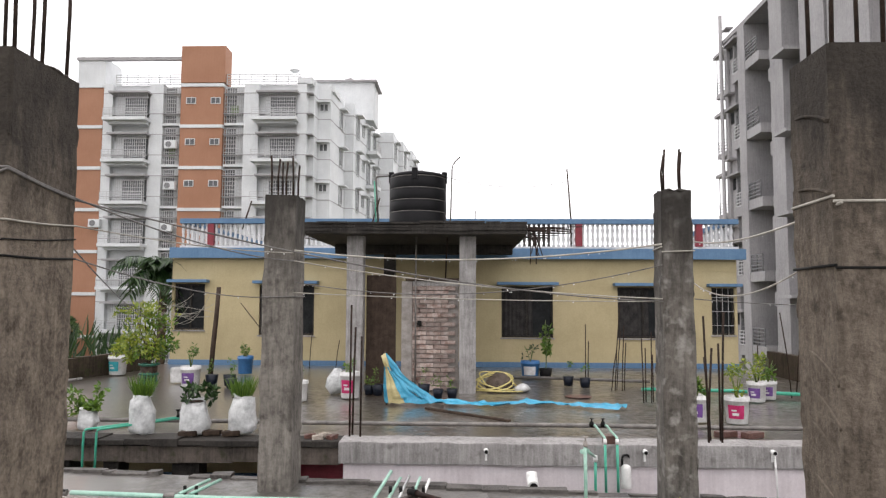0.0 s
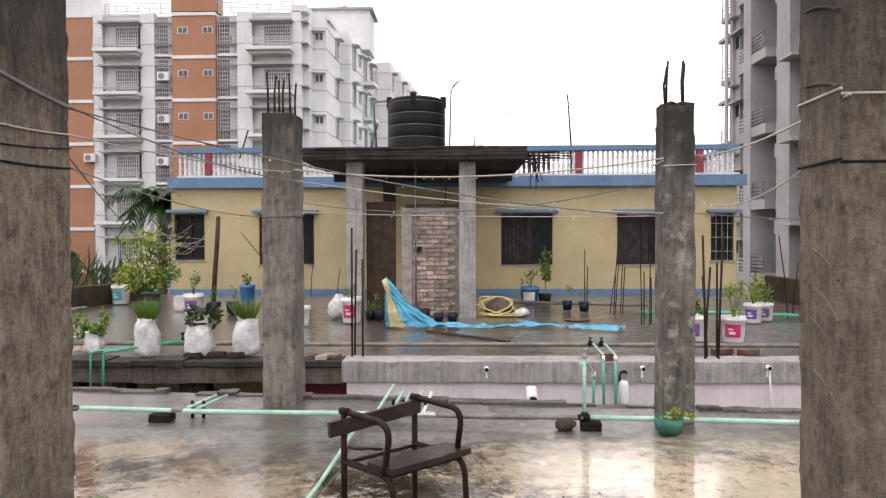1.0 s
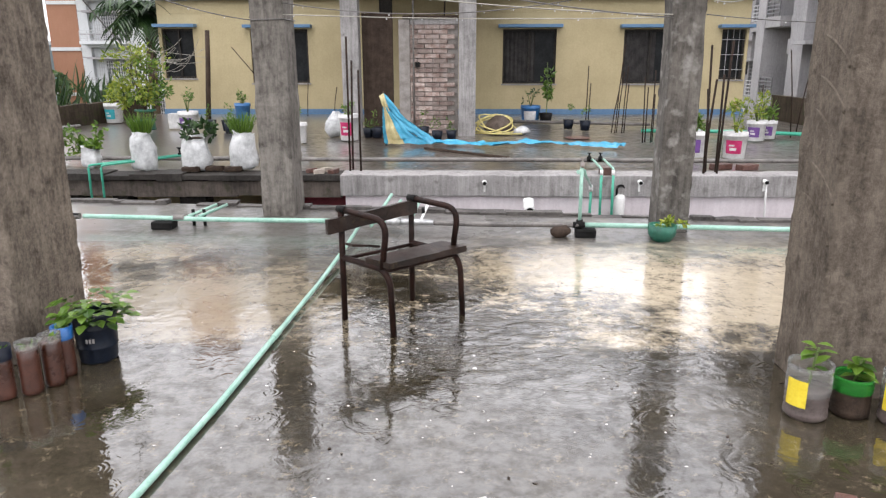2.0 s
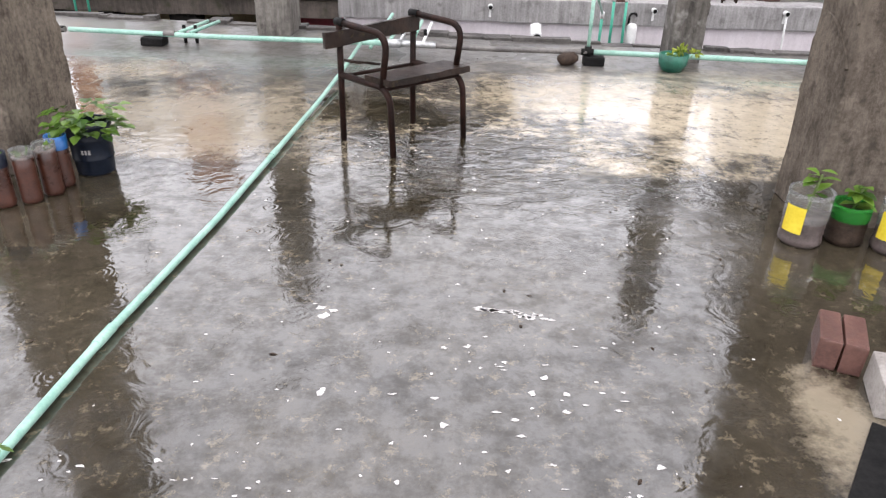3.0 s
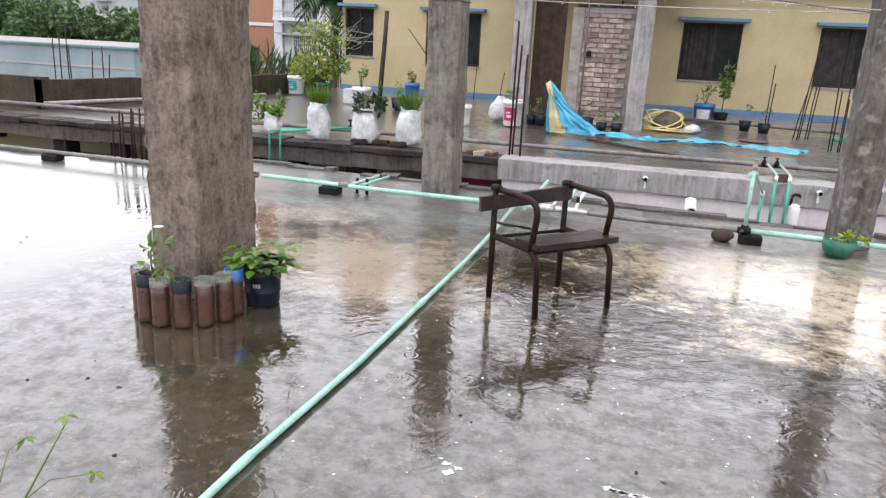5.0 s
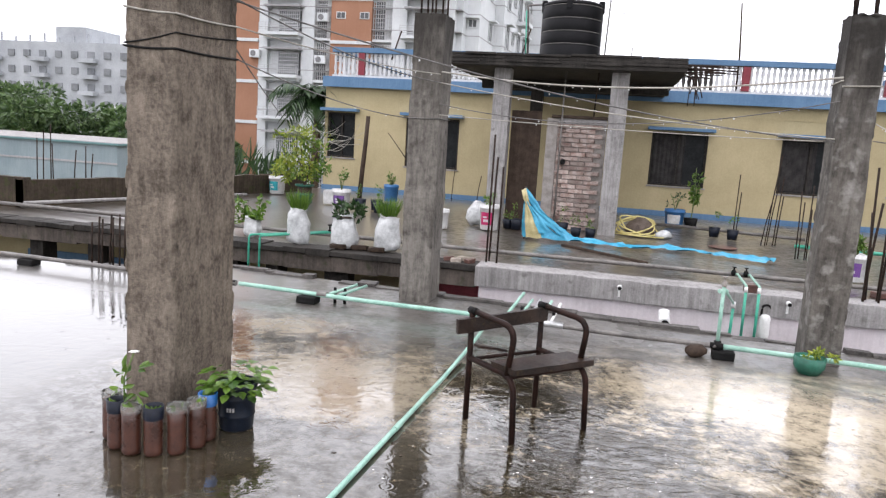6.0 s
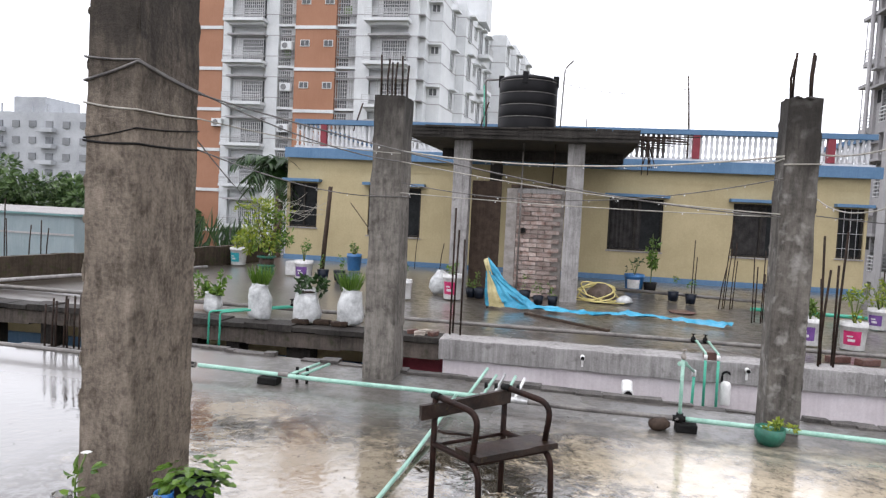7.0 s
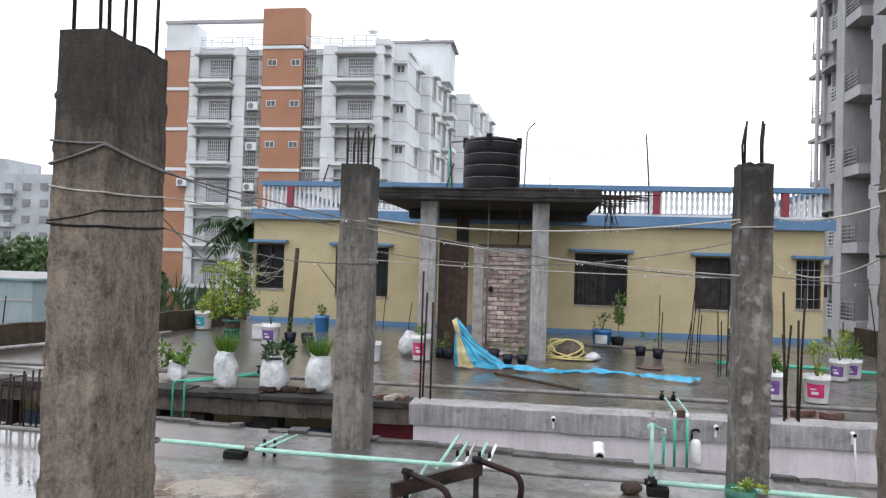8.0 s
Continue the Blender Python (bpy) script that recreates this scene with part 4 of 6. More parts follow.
for k, z in enumerate(FLOORS[:-1]):
    part("orange_panel", made_box(-29.45, -27.31, -0.12, 0.59, z - 3.13, z - 0.24), M["orange"], tower)
    part("white_band", made_box(-29.48, -27.31, -0.2, 0.59, z - 0.24, z), M["white"], tower)
    pan = part("orange_panel", made_box(-21.35, -18.15, -0.25, 0.59, z - 3.13, z - 0.24), M["orange"], tower)
    part("white_band", made_box(-21.38, -18.12, -0.33, 0.59, z - 0.24, z), M["white"], tower)
    for x in (-20.9, -19.05):
        w = part("window", made_box(x - 0.02, x + 0.72, -0.30, -0.255, z - 1.55, z - 1.05), M["white"], tower)
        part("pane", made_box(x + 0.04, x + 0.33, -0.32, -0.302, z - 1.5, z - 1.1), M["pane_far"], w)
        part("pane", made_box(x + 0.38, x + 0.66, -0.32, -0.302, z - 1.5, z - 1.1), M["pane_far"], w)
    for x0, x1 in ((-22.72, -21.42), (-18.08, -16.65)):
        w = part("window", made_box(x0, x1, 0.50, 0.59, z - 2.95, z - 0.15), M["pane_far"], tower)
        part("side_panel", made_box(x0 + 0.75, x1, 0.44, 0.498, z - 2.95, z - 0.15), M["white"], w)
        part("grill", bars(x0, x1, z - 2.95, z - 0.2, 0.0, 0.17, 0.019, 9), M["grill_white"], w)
        part("floor_slab", made_box(x0 - 0.03, x1 + 0.03, -0.05, 0.43, z - 3.13, z - 2.96), M["white"], w)
        if (k + int(x0)) % 3 == 0:
            part("laundry", rag(made_box(x0 + 0.4, x0 + 1.0, 0.05, 0.1, z - 2.4, z - 1.6), 0.1, 2), M["leaf_far"], w)
    for x0, x1 in ((-26.5, -23.9), (-15.4, -12.7)):
        b = part("balcony", made_box(x0 - 0.35, x1 + 0.3, -1.15, 0.29, z - 2.95, z - 2.72, 0.02), M["white"], tower)
        part("underside", made_box(x0 - 0.1, x1 + 0.1, -0.7, 0.29, z - 3.15, z - 2.951), M["white"], b)
        part("railing", bars(x0 - 0.3, x1 + 0.25, z - 2.72, z - 2.05, -1.1, 0.55, 0.018, 4), M["grill_white"], b)
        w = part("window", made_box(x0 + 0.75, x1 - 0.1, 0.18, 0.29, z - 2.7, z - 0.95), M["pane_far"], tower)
        part("grill", bars(x0 + 0.55, x1 + 0.1, z - 2.7, z - 0.84, -0.5, 0.17, 0.018, 7), M["grill_white"], w)
        part("hood", made_box(x0 - 0.1, x1 + 0.3, -0.85, 0.29, z - 0.82, z - 0.68, 0.015), M["grey_bld"], w)
    # shadow lines of the string courses, put in as grey strips
    for dz in (0.66, 2.22):
        part("shadow_line", made_box(-27.3, -11.44, -0.115, 0.598, z - dz - 0.06, z - dz), M["grey_bld"], tower)
for x0, x1 in ((-26.5, -21.5), (-18.0, -12.4)):
    part("roof_railing", bars(x0, x1, 17.9, 18.65, 0.1, 0.9, 0.028, 4), M["grill_white"], tower)
for x, z in ((-27.9, 7.0), (-22.4, 12.9), (-22.4, 9.8), (-22.5, 6.7)):
    ac = part("air_conditioner", made_box(x, x + 0.85, -0.5, -0.14, z, z + 0.6, 0.03), M["white"], tower, "white outdoor air conditioner")
    part("fan_grill", tube(bmesh.new(), [(x + 0.33, -0.505, z + 0.3), (x + 0.33, -0.53, z + 0.3)], 0.22, 14), M["grill"], ac)
dish = part("satellite_dish", lathe(bmesh.new(), [(0.02, 0), (0.25, 0.06), (0.42, 0.2)], 14, (-13.0, 0.6, 18.9)), M["white"], tower)


def stepped_side(owner, corners, tops, openings):
    """Grey strips for string-course shadow lines, windows with hoods and balconies along the stepped flank of a block.
    """
    for n, (a, b) in enumerate(zip(corners, corners[1:])):
        span = math.hypot(b[0] - a[0], b[1] - a[1])
        face = frame_of(a, (b[0] - a[0], b[1] - a[1]))
        for z in tops:
            # string-course shade drawn as grey strips here too
            for dz in (0.66, 2.22):
                line = part("shadow_line", made_box(0, span, -0.02, 0.05, z - dz - 0.06, z - dz), M["grey_bld"], owner)
                line.matrix_basis = face
            for u, wide, low, high, kind in openings.get(n, ()):
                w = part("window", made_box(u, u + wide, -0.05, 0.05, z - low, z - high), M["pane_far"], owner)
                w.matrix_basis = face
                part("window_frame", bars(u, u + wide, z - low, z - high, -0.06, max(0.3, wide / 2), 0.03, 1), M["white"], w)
                part("hood", made_box(u - 0.18, u + wide + 0.18, -0.55, -0.051, z - high + 0.05, z - high + 0.15), M["white"], w)
                if kind == "balcony":
                    bal = part("balcony", made_box(u - 0.3, u + wide + 0.5, -1.0, -0.052, z - 2.95, z - 2.65), M["white"], owner)
                    bal.matrix_basis = face
                    part("railing", bars(u - 0.3, u + wide + 0.5, z - 2.65, z - 1.95, -0.97, 0.4, 0.022, 4), M["grill_white"], bal)


stepped_side(tower, core[1:7], FLOORS[:-1], {1: ((0.15, 0.62, 1.62, 1.05, ""),), 2: ((2.9, 0.9, 2.15, 0.75, ""),), 4: ((0.9, 1.0, 2.4, 0.5, ""), (3.2, 0.7, 1.7, 0.8, ""), (5.0, 1.2, 2.6, 0.5, "balcony"), (7.6, 1.1, 2.6, 0.5, ""))})
wing = thing("white_apartment_wing", "white stepped apartment wing behind the tower", "apartment building", (0, 52, 0))
flank = [(-8.49, 16.5), (-7.1, 16.5), (-6.95, 20.5), (-6.5, 20.5), (-6.3, 25), (-5.9, 25), (-5.6, 30), (-8.4, 30)]
bm = bmesh.new()
lo = [bm.verts.new((x, y, -11)) for x, y in flank]
hi = [bm.verts.new((x, y, 18.2)) for x, y in flank]
bm.faces.new(lo[::-1])
bm.faces.new(hi)
for i in range(8):
    bm.faces.new((lo[i], lo[(i + 1) % 8], hi[(i + 1) % 8], hi[i]))
part("wall", bm, M["white"], wing)
stepped_side(wing, flank[:7], FLOORS[:-2], {1: ((0.8, 1.1, 2.3, 0.6, ""),), 3: ((0.8, 1.2, 2.3, 0.6, ""),), 5: ((1.0, 1.4, 2.3, 0.6, ""),)})
part("roof_tank_cover", made_box(-5.75, -4.6, 27.0, 29.0, 15.2, 15.35), M["grey_bld"], wing)

# grey block across the lane: facade seen along its length
grey = thing("grey_apartment_block", "unpainted grey apartment block with recessed balconies and grills", "apartment building")
GF = frame_of((12.2, 33.5), (0.0, 1.0))
GZ = [14.76 - 3.06 * k for k in range(9)]


def gpart(name, bm, material, parent=None, label=""):
    ob = part(name, bm, material, parent or grey, label)
    if parent is None:
        ob.matrix_basis = GF
    return ob


def gbox(u0, u1, y0, y1, z0, z1, bevel=0.0):
    return made_box(-u1, -u0, y0, y1, z0, z1, bevel)


def gbars(u0, u1, z0, z1, y, step, r, rows=3):
    return bars(-u1, -u0, z0, z1, y, step, r, rows)


gpart("wall", gbox(0, 4.89, -14, -2.8, -11, 13.78), M["grey_bld"])
gpart("near_wall", gbox(4.9, 24, -14, -1.0, -11, 13.78), M["grey_bld"])
gpart("far_wall", gbox(-4.2, -0.01, -14, -1.6, -11, 13.8), M["grey_bld"])
gpart("upper_wall", gbox(5.6, 24, -13.9, -0.3, 13.8, 20.0), M["grey_bld"])
gpart("roof_slab", gbox(-0.1, 4.89, -14, 0.06, 13.8, 14.0), M["grey_bld"])
gpart("roof_hood", gbox(3.2, 5.6, -3, 0.5, 15.9, 16.15), M["grey_bld"])
for u0, u1, out, top in ((0.0, 0.34, 0.0, 13.78), (1.8, 2.57, 0.08, 13.78), (4.9, 6.0, 0.0, 16.4), (7.2, 9.0, -0.1, 20.0), (9.6, 12.0, 0.1, 20.0), (14.0, 16.0, 0.0, 20.0), (18, 22, 0.0, 20.0)):
    gpart("pier", gbox(u0, u1, -2.79, out, -11, top), M["grey_bld"])
gpart("wall_strip", gbox(0.35, 0.9, -2.79, -0.12, -11, 13.78), M["grey_bld"])
for k, z in enumerate(GZ[:-1]):
    # z: underside of the balcony slab of this storey
    if z < 13:
        gpart("floor_slab", gbox(0.91, 1.79, -2.79, 0.0, z - 0.1, z + 0.3), M["grey_bld"])
        w = gpart("window", gbox(0.92, 1.78, -1.9, -0.9, z + 0.31, z + 2.9), M["pane"])
        part("ledge", gbox(0.36, 1.79, -0.89, 0.2, z + 1.78, z + 1.88), M["grey_bld"], w)
        part("grill", gbars(0.93, 1.77, z + 0.35, z + 1.75, -0.12, 0.11, 0.014, 9), M["grill"], w)
        part("railing", gbars(0.93, 1.77, z + 0.35, z + 0.95, -0.04, 0.42, 0.02, 4), M["grill_white"], w)
        small = gpart("window", gbox(0.42, 0.75, -0.119, -0.1, z + 1.2, z + 1.72), M["pane"])
        part("hood", gbox(0.36, 0.9, -0.118, 0.22, z + 2.55, z + 2.63), M["grey_bld"], small)
        b = gpart("balcony", gbox(2.58, 4.0, -2.79, 0.06, z, z + 0.4, 0.01), M["grey_bld"])
        part("railing", gbars(2.6, 3.75, z + 0.4, z + 1.12, 0.02, 1.1, 0.02, 5), M["grill"], b)
        part("end_rail", gbars(4.05, 4.85, z + 0.4, z + 1.12, -0.5, 0.4, 0.02, 5), M["grill"], b)
        part("soffit_beam", gbox(4.01, 4.89, -2.79, -0.35, z - 0.05, z + 0.4), M["grey_bld"], b)
        part("store_box", gbox(4.15, 4.88, -2.79, -0.25, z + 2.05, z + 2.6), M["grey_bld"], b)
        w = gpart("window", gbox(2.9, 3.9, -2.79, -2.7, z + 0.5, z + 2.3), M["pane"])
        w = gpart("window", gbox(6.1, 7.1, -0.9, -0.6, z + 0.9, z + 2.3), M["pane"])
        part("hood", gbox(6.05, 7.15, -0.59, 0.45, z + 2.35, z + 2.47), M["grey_bld"], w)
        b = gpart("side_balcony", gbox(-2.7, -1.4, -1.59, -0.55, z + 0.2, z + 0.42), M["grey_bld"])
        part("cage", gbars(-2.65, -1.45, z + 0.42, z + 2.3, -0.6, 0.5, 0.018, 1), M["grill_white"], b)
        part("rail", gbars(-2.65, -1.45, z + 0.42, z + 1.0, -0.58, 0.6, 0.018, 4), M["grill_white"], b)
        part("hood", gbox(-2.8, -1.4, -1.59, -0.45, z + 2.3, z + 2.45), M["grey_bld"], b)
gpart("standpipe", tube(bmesh.new(), [(-0.02, 0.16, -11), (-0.02, 0.16, 15.2)], 0.09, 8), M["grey_bld"])

far = thing("distant_apartment_block", "pale grey unfinished apartment block in the haze", "apartment building", (0, 122, 0))
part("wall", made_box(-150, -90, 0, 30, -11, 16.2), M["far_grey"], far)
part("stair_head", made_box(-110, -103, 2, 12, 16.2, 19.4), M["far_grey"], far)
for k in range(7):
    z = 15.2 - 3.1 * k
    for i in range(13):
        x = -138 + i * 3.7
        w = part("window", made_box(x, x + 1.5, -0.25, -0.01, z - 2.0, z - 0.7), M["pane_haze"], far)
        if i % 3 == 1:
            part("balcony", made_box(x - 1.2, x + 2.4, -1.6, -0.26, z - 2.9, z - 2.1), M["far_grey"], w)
for i in range(18):
    x = -149 + i * 3.4
    part("rod_cluster", made_box(x, x + 0.25, 0.5, 0.8, 16.2, 17.1 + (i % 3) * 0.4), M["far_grey"], far)

shed = thing("pale_teal_house", "pale teal house with a dark teal roof edge beyond the parapet", "house", (0, 26, 0))
part("wall", made_box(-40, -19.8, 0, 9, -11, 0.45), M["shed"], shed)
part("roof_edge", made_box(-40.1, -19.65, -0.12, 9.1, 0.45, 0.53, 0.01), M["shed_trim"], shed)
part("roof_sheet", made_box(-40, -19.8, 0.0, 9.0, 0.531, 0.55), M["concrete"], shed)
part("band", made_box(-40, -19.79, -0.03, -0.002, -0.35, -0.27), M["grey_bld"], shed)
pale = thing("pale_house", "pale plastered house far behind the parapet", "house", (0, 62, 0))
part("wall", made_box(-48, -36, 0, 10, -11, 2.6), M["shed"], pale)
part("roof", made_box(-48.3, -35.7, -0.3, 10.3, 2.6, 2.9), M["white"], pale)
for k in range(3):
    part("window", made_box(-38.6 - k * 3, -37.2 - k * 3, -0.06, -0.01, 0.0, 1.5), M["teal_print"], pale)


def tree(at, h, r, leaves, material, seed, label, size=0.5, name="tree"):
    t = thing(name, label, "tree", at)
    rr = random.Random(seed)
    bm = bmesh.new()
    tube(bm, [(0, 0, 0), (0.1, 0.05, h * 0.35), (0.0, 0.1, h * 0.7)], h * 0.03, 8, h * 0.012)
    for k in range(7):
        a = rr.uniform(0, 6.28)
        z = h * rr.uniform(0.4, 0.65)
        tube(bm, [(0.03, 0.05, z), (r * 0.4 * math.cos(a), r * 0.4 * math.sin(a), z + h * 0.12), (r * 0.75 * math.cos(a), r * 0.75 * math.sin(a), z + h * 0.2)], h * 0.011, 5, h * 0.004)
    part("trunk", bm, M["bark"], t)
    bm = bmesh.new()
    heads = [Vector((rr.gauss(0, 0.5) * r, rr.gauss(0, 0.5) * r, h * rr.uniform(0.5, 0.97))) for _ in range(46)]
    for _ in range(leaves):
        c, o = rr.choice(heads), unit(rr)
        p = c + Vector((o.x, o.y, o.z * 0.6)) * r * 0.36 * rr.uniform(0.6, 1)
        leaf(bm, p, o + Vector((0, 0, -0.3)), unit(rr), size * rr.uniform(0.6, 1.3), size * 0.55)
    part("crown", bm, material, t)
    return t


for i, (x, y, h, r) in enumerate(((-37.5, 42, 14.0, 3.6), (-32, 43, 12.6, 3.0), (-43, 44, 14.5, 4), (-29, 46, 11.6, 2.4), (-49, 46, 14, 4), (-35, 48, 13.2, 3.6))):
    tree((x, y, -11), h, r, 9500, M["leaf_far"], 20 + i, "broad green tree beyond the roofs in the haze", 0.42)

# ---- chair ----
chair = thing("armchair", "derelict chair of rusty bent tube with rotten wooden boards", "chair")
FL, FR, BL, BR = Vector((-0.28, 3.775, 0)), Vector((0.054, 4.09, 0)), Vector((-0.557, 4.0, 0)), Vector((-0.228, 4.31, 0))
SEAT, ARM = 0.355, 0.585
for f, b in ((FL, BL), (FR, BR)):
    fwd = (f - b).normalized()
    top_b, top_f = b + Vector((0, 0, ARM)) - fwd * 0.0, f + Vector((0, 0, ARM - 0.015)) - fwd * 0.03
    elbow = f - fwd * 0.07 + Vector((0, 0, SEAT + 0.01))
    knee = f + Vector((0, 0, SEAT - 0.03))
    part("arm_tube", tube(bmesh.new(), bend([top_b, top_f, elbow + Vector((0, 0, -0.04))], 0.09, 6), 0.016, 10), M["chair_steel"], chair, "rusty bent arm tube")
    part("front_leg", tube(bmesh.new(), bend([b + Vector((0, 0, SEAT - 0.02)), f - fwd * 0.02 + Vector((0, 0, SEAT - 0.03)), f + Vector((0, 0, 0.0))], 0.09, 6), 0.016, 10), M["chair_steel"], chair)
    part("back_leg", tube(bmesh.new(), [b, b + Vector((0, 0, ARM + 0.01))], 0.016, 10), M["chair_steel"], chair)
    part("end_cap", tube(bmesh.new(), [top_b - fwd * 0.02, top_b + fwd * 0.035], 0.019, 10), M["black"], chair)
side_v = (FR - FL).normalized()
fwd = (FL - BL).normalized()
part("front_rail", tube(bmesh.new(), [FL - fwd * 0.05 + Vector((0, 0, SEAT - 0.035)), FR - fwd * 0.05 + Vector((0, 0, SEAT - 0.035))], 0.01, 8), M["chair_steel"], chair)
part("rear_rail", tube(bmesh.new(), [BL + Vector((0, 0, SEAT - 0.03)), BR + Vector((0, 0, SEAT - 0.03))], 0.01, 8), M["chair_steel"], chair)


def board(a, b, across, thick, seed, sag=0.0):
    """A worn board from a to b, with the width vector across."""
    bm = bmesh.new()
    a, b, across = Vector(a), Vector(b), Vector(across)
    up = (b - a).cross(across).normalized() * thick
    n = 10
    rows = []
    for i in range(n + 1):
        c = a.lerp(b, i / n) - Vector((0, 0, sag * math.sin(math.pi * i / n)))
        w = across * (1 + 0.08 * noise.noise(c * 9 + Vector((seed, 0, 0))))
        rows.append([bm.verts.new(c + s * w / 2 + t * up / 2 + 0.004 * Vector(noise.noise_vector(c * 25 + Vector((seed, s, t))))) for s, t in ((-1, -1), (1, -1), (1, 1), (-1, 1))])
    for u, v in zip(rows, rows[1:]):
        for j in range(4):
            bm.faces.new((u[j], u[(j + 1) % 4], v[(j + 1) % 4], v[j]))
    bm.faces.new(rows[0][::-1])
    bm.faces.new(rows[-1])
    return bm


up = Vector((0, 0, 1))
part("seat_board", board(FL - fwd * 0.09 - side_v * 0.01 + up * (SEAT + 0.0), FR - fwd * 0.09 + side_v * 0.03 + up * (SEAT + 0.0), fwd * 0.17, 0.03, 1), M["chair_wood"], chair, "wet rotten seat board")
part("back_board", board(BL - side_v * 0.10 + fwd * 0.015 + up * (ARM - 0.075), BR + side_v * 0.02 + fwd * 0.015 + up * (ARM - 0.045), up * 0.075, 0.024, 3), M["chair_wood"], chair, "loose wooden back board slipped sideways")
part("broken_slat", board(BL + fwd * 0.05 + up * (SEAT + 0.055), BL + side_v * 0.17 + fwd * 0.06 + up * (SEAT + 0.02), fwd * 0.05, 0.012, 5), M["chair_wood"], chair)

# ---- pipes on the roof ----
PZ = 0.09


def pipe(name, pts, r, material, label, category="pipe", joints=(), joint_mat=None):
    t = thing(name, label, category)
    part("tube", tube(bmesh.new(), pts, r, 12), material, t)
    for p, d in joints:
        d = Vector(d).normalized()
        p = Vector(p)
        part("coupling", tube(bmesh.new(), [p - d * 0.045, p - d * 0.04, p + d * 0.04, p + d * 0.045], r * 1.2, 12), joint_mat or material, t, "pipe coupling")
    return t


def py(x):
    return 6.05 - 0.055 * (x + 3.1)


def run(x0, x1, n=8, z=PZ):
    return [(x0 + (x1 - x0) * i / n, py(x0 + (x1 - x0) * i / n) + 0.006 * math.sin(i * 1.3), z - 0.008 * math.sin(math.pi * i / n)) for i in range(n + 1)]


pipe("water_pipe", run(-9.0, -3.05), 0.021, M["pipe_grey"], "old dark grey water pipe along the roof edge", joints=[((-3.1, py(-3.1), PZ), (1, -0.055, 0))], joint_mat=M["black"])
pipe("water_pipe", run(-3.02, -0.53), 0.0195, M["pipe_green"], "mint green plastic water pipe along the roof edge", joints=[((-2.22, py(-2.22), PZ), (1, -0.055, 0))], joint_mat=M["pipe_grey"])
pipe("water_pipe", run(-0.42, 0.93), 0.02, M["pipe_grey"], "dark grey water pipe behind the chair", joints=[((0.93, py(0.93), PZ), (1, -0.055, 0))], joint_mat=M["black"])
pipe("water_pipe", run(0.97, 5.5), 0.0195, M["pipe_green"], "mint green plastic water pipe past the column")
pipe("floor_pipe", [(-1.15, -1.0, 0.017), (-1.0, 1.2, 0.017), (-0.955, 2.2, 0.019), (-0.885, 3.0, 0.017), (-0.845, 3.72, 0.021), (-0.80, 4.5, 0.027), (-0.765, 5.2, 0.05), (-0.74, 5.9, 0.088)], 0.013, M["pipe_green"],
     "mint green plastic pipe lying across the wet roof", joints=[((-0.845, 3.72, 0.021), (0.05, 1, 0)), ((-0.955, 2.2, 0.019), (0.06, 1, 0))])
valve = thing("valve_cluster", "cluster of wet metal taps and stub pipes at the pipe junction", "valves", (-0.8, 5.93, 0.09))
part("body", tube(bmesh.new(), [(0.25, -0.02, 0), (0.36, -0.024, 0)], 0.032, 12), M["chrome"], valve)
part("long_stub", tube(bmesh.new(), [(0.13, -0.04, -0.035), (0.27, 0.25, 0.165)], 0.0135, 8), M["pipe_green"], valve, "long mint green stub pipe")
for x0, x1, z1, m in ((0.285, 0.343, 0.114, "pipe_green"), (0.365, 0.411, 0.128, "chrome"), (0.458, 0.499, 0.12, "pipe_green"), (0.538, 0.572, 0.106, "pvc")):
    part("stub", tube(bmesh.new(), [(x0 - 0.02, 0.02, 0.0), (x1, 0.25, z1)], 0.0125, 8), M[m], valve)
    part("tap", tube(bmesh.new(), [(x0 - 0.005, 0.1, 0.03), (x0 - 0.005, 0.09, 0.085)], 0.015, 6), M["black"], valve)
part("union", tube(bmesh.new(), [(0.3, -0.02, 0), (0.62, -0.04, 0.0)], 0.025, 10), M["chrome"], valve)
valve2 = thing("tap_pair", "pair of green stub pipes with taps beside the roof pipe", "valves", (-2.15, 6.12, 0.09))
for dx in (0, 0.09):
    part("stub", tube(bmesh.new(), [(dx - 0.02, -0.07, 0.0), (dx + 0.11, 0.24, 0.035)], 0.0135, 8), M["pipe_green"], valve2)
    part("tap", tube(bmesh.new(), [(dx + 0.0, 0.0, -0.09), (dx, 0.0, 0.045)], 0.014, 8), M["black"], valve2)
for x, s, lab in ((-2.35, 0.17, "dark wet brick carrying the pipe"), (0.98, 0.15, "black wet block carrying the pipe"), (-5.35, 0.17, "dark wet brick carrying the pipe")):
    b = thing("support_block", lab, "block", (x, py(x), 0), group="pipe supports")
    part("body", rag(made_box(-s / 2, s / 2, -0.06, 0.06, 0.0, 0.062, 0.012), 0.006, 14), M["black"], b)
st = thing("round_stone", "dark rounded wet stone by the pipe", "stone", (0.79, py(0.79) - 0.02, 0))
part("body", rag(lathe(bmesh.new(), [(0.05, 0), (0.08, 0.03), (0.075, 0.06), (0.04, 0.085)], 12), 0.015, 12), M["wood"], st)
tray = thing("plant_pot", "squat teal plastic pot with sparse weeds at the column foot", "plant pot", (1.53, 5.72, 0))
part("pot", lathe(bmesh.new(), [(0.07, 0), (0.10, 0.05), (0.105, 0.12), (0.095, 0.12), (0.085, 0.1), (0.01, 0.1)], 18), M["bucket_green"], tray)
part("foliage", bush(random.Random(3), (0.05, 0, 0.14), (0.13, 0.06, 0.03), 90, 0.035, 0.02), M["leaf_yellow"], tray)
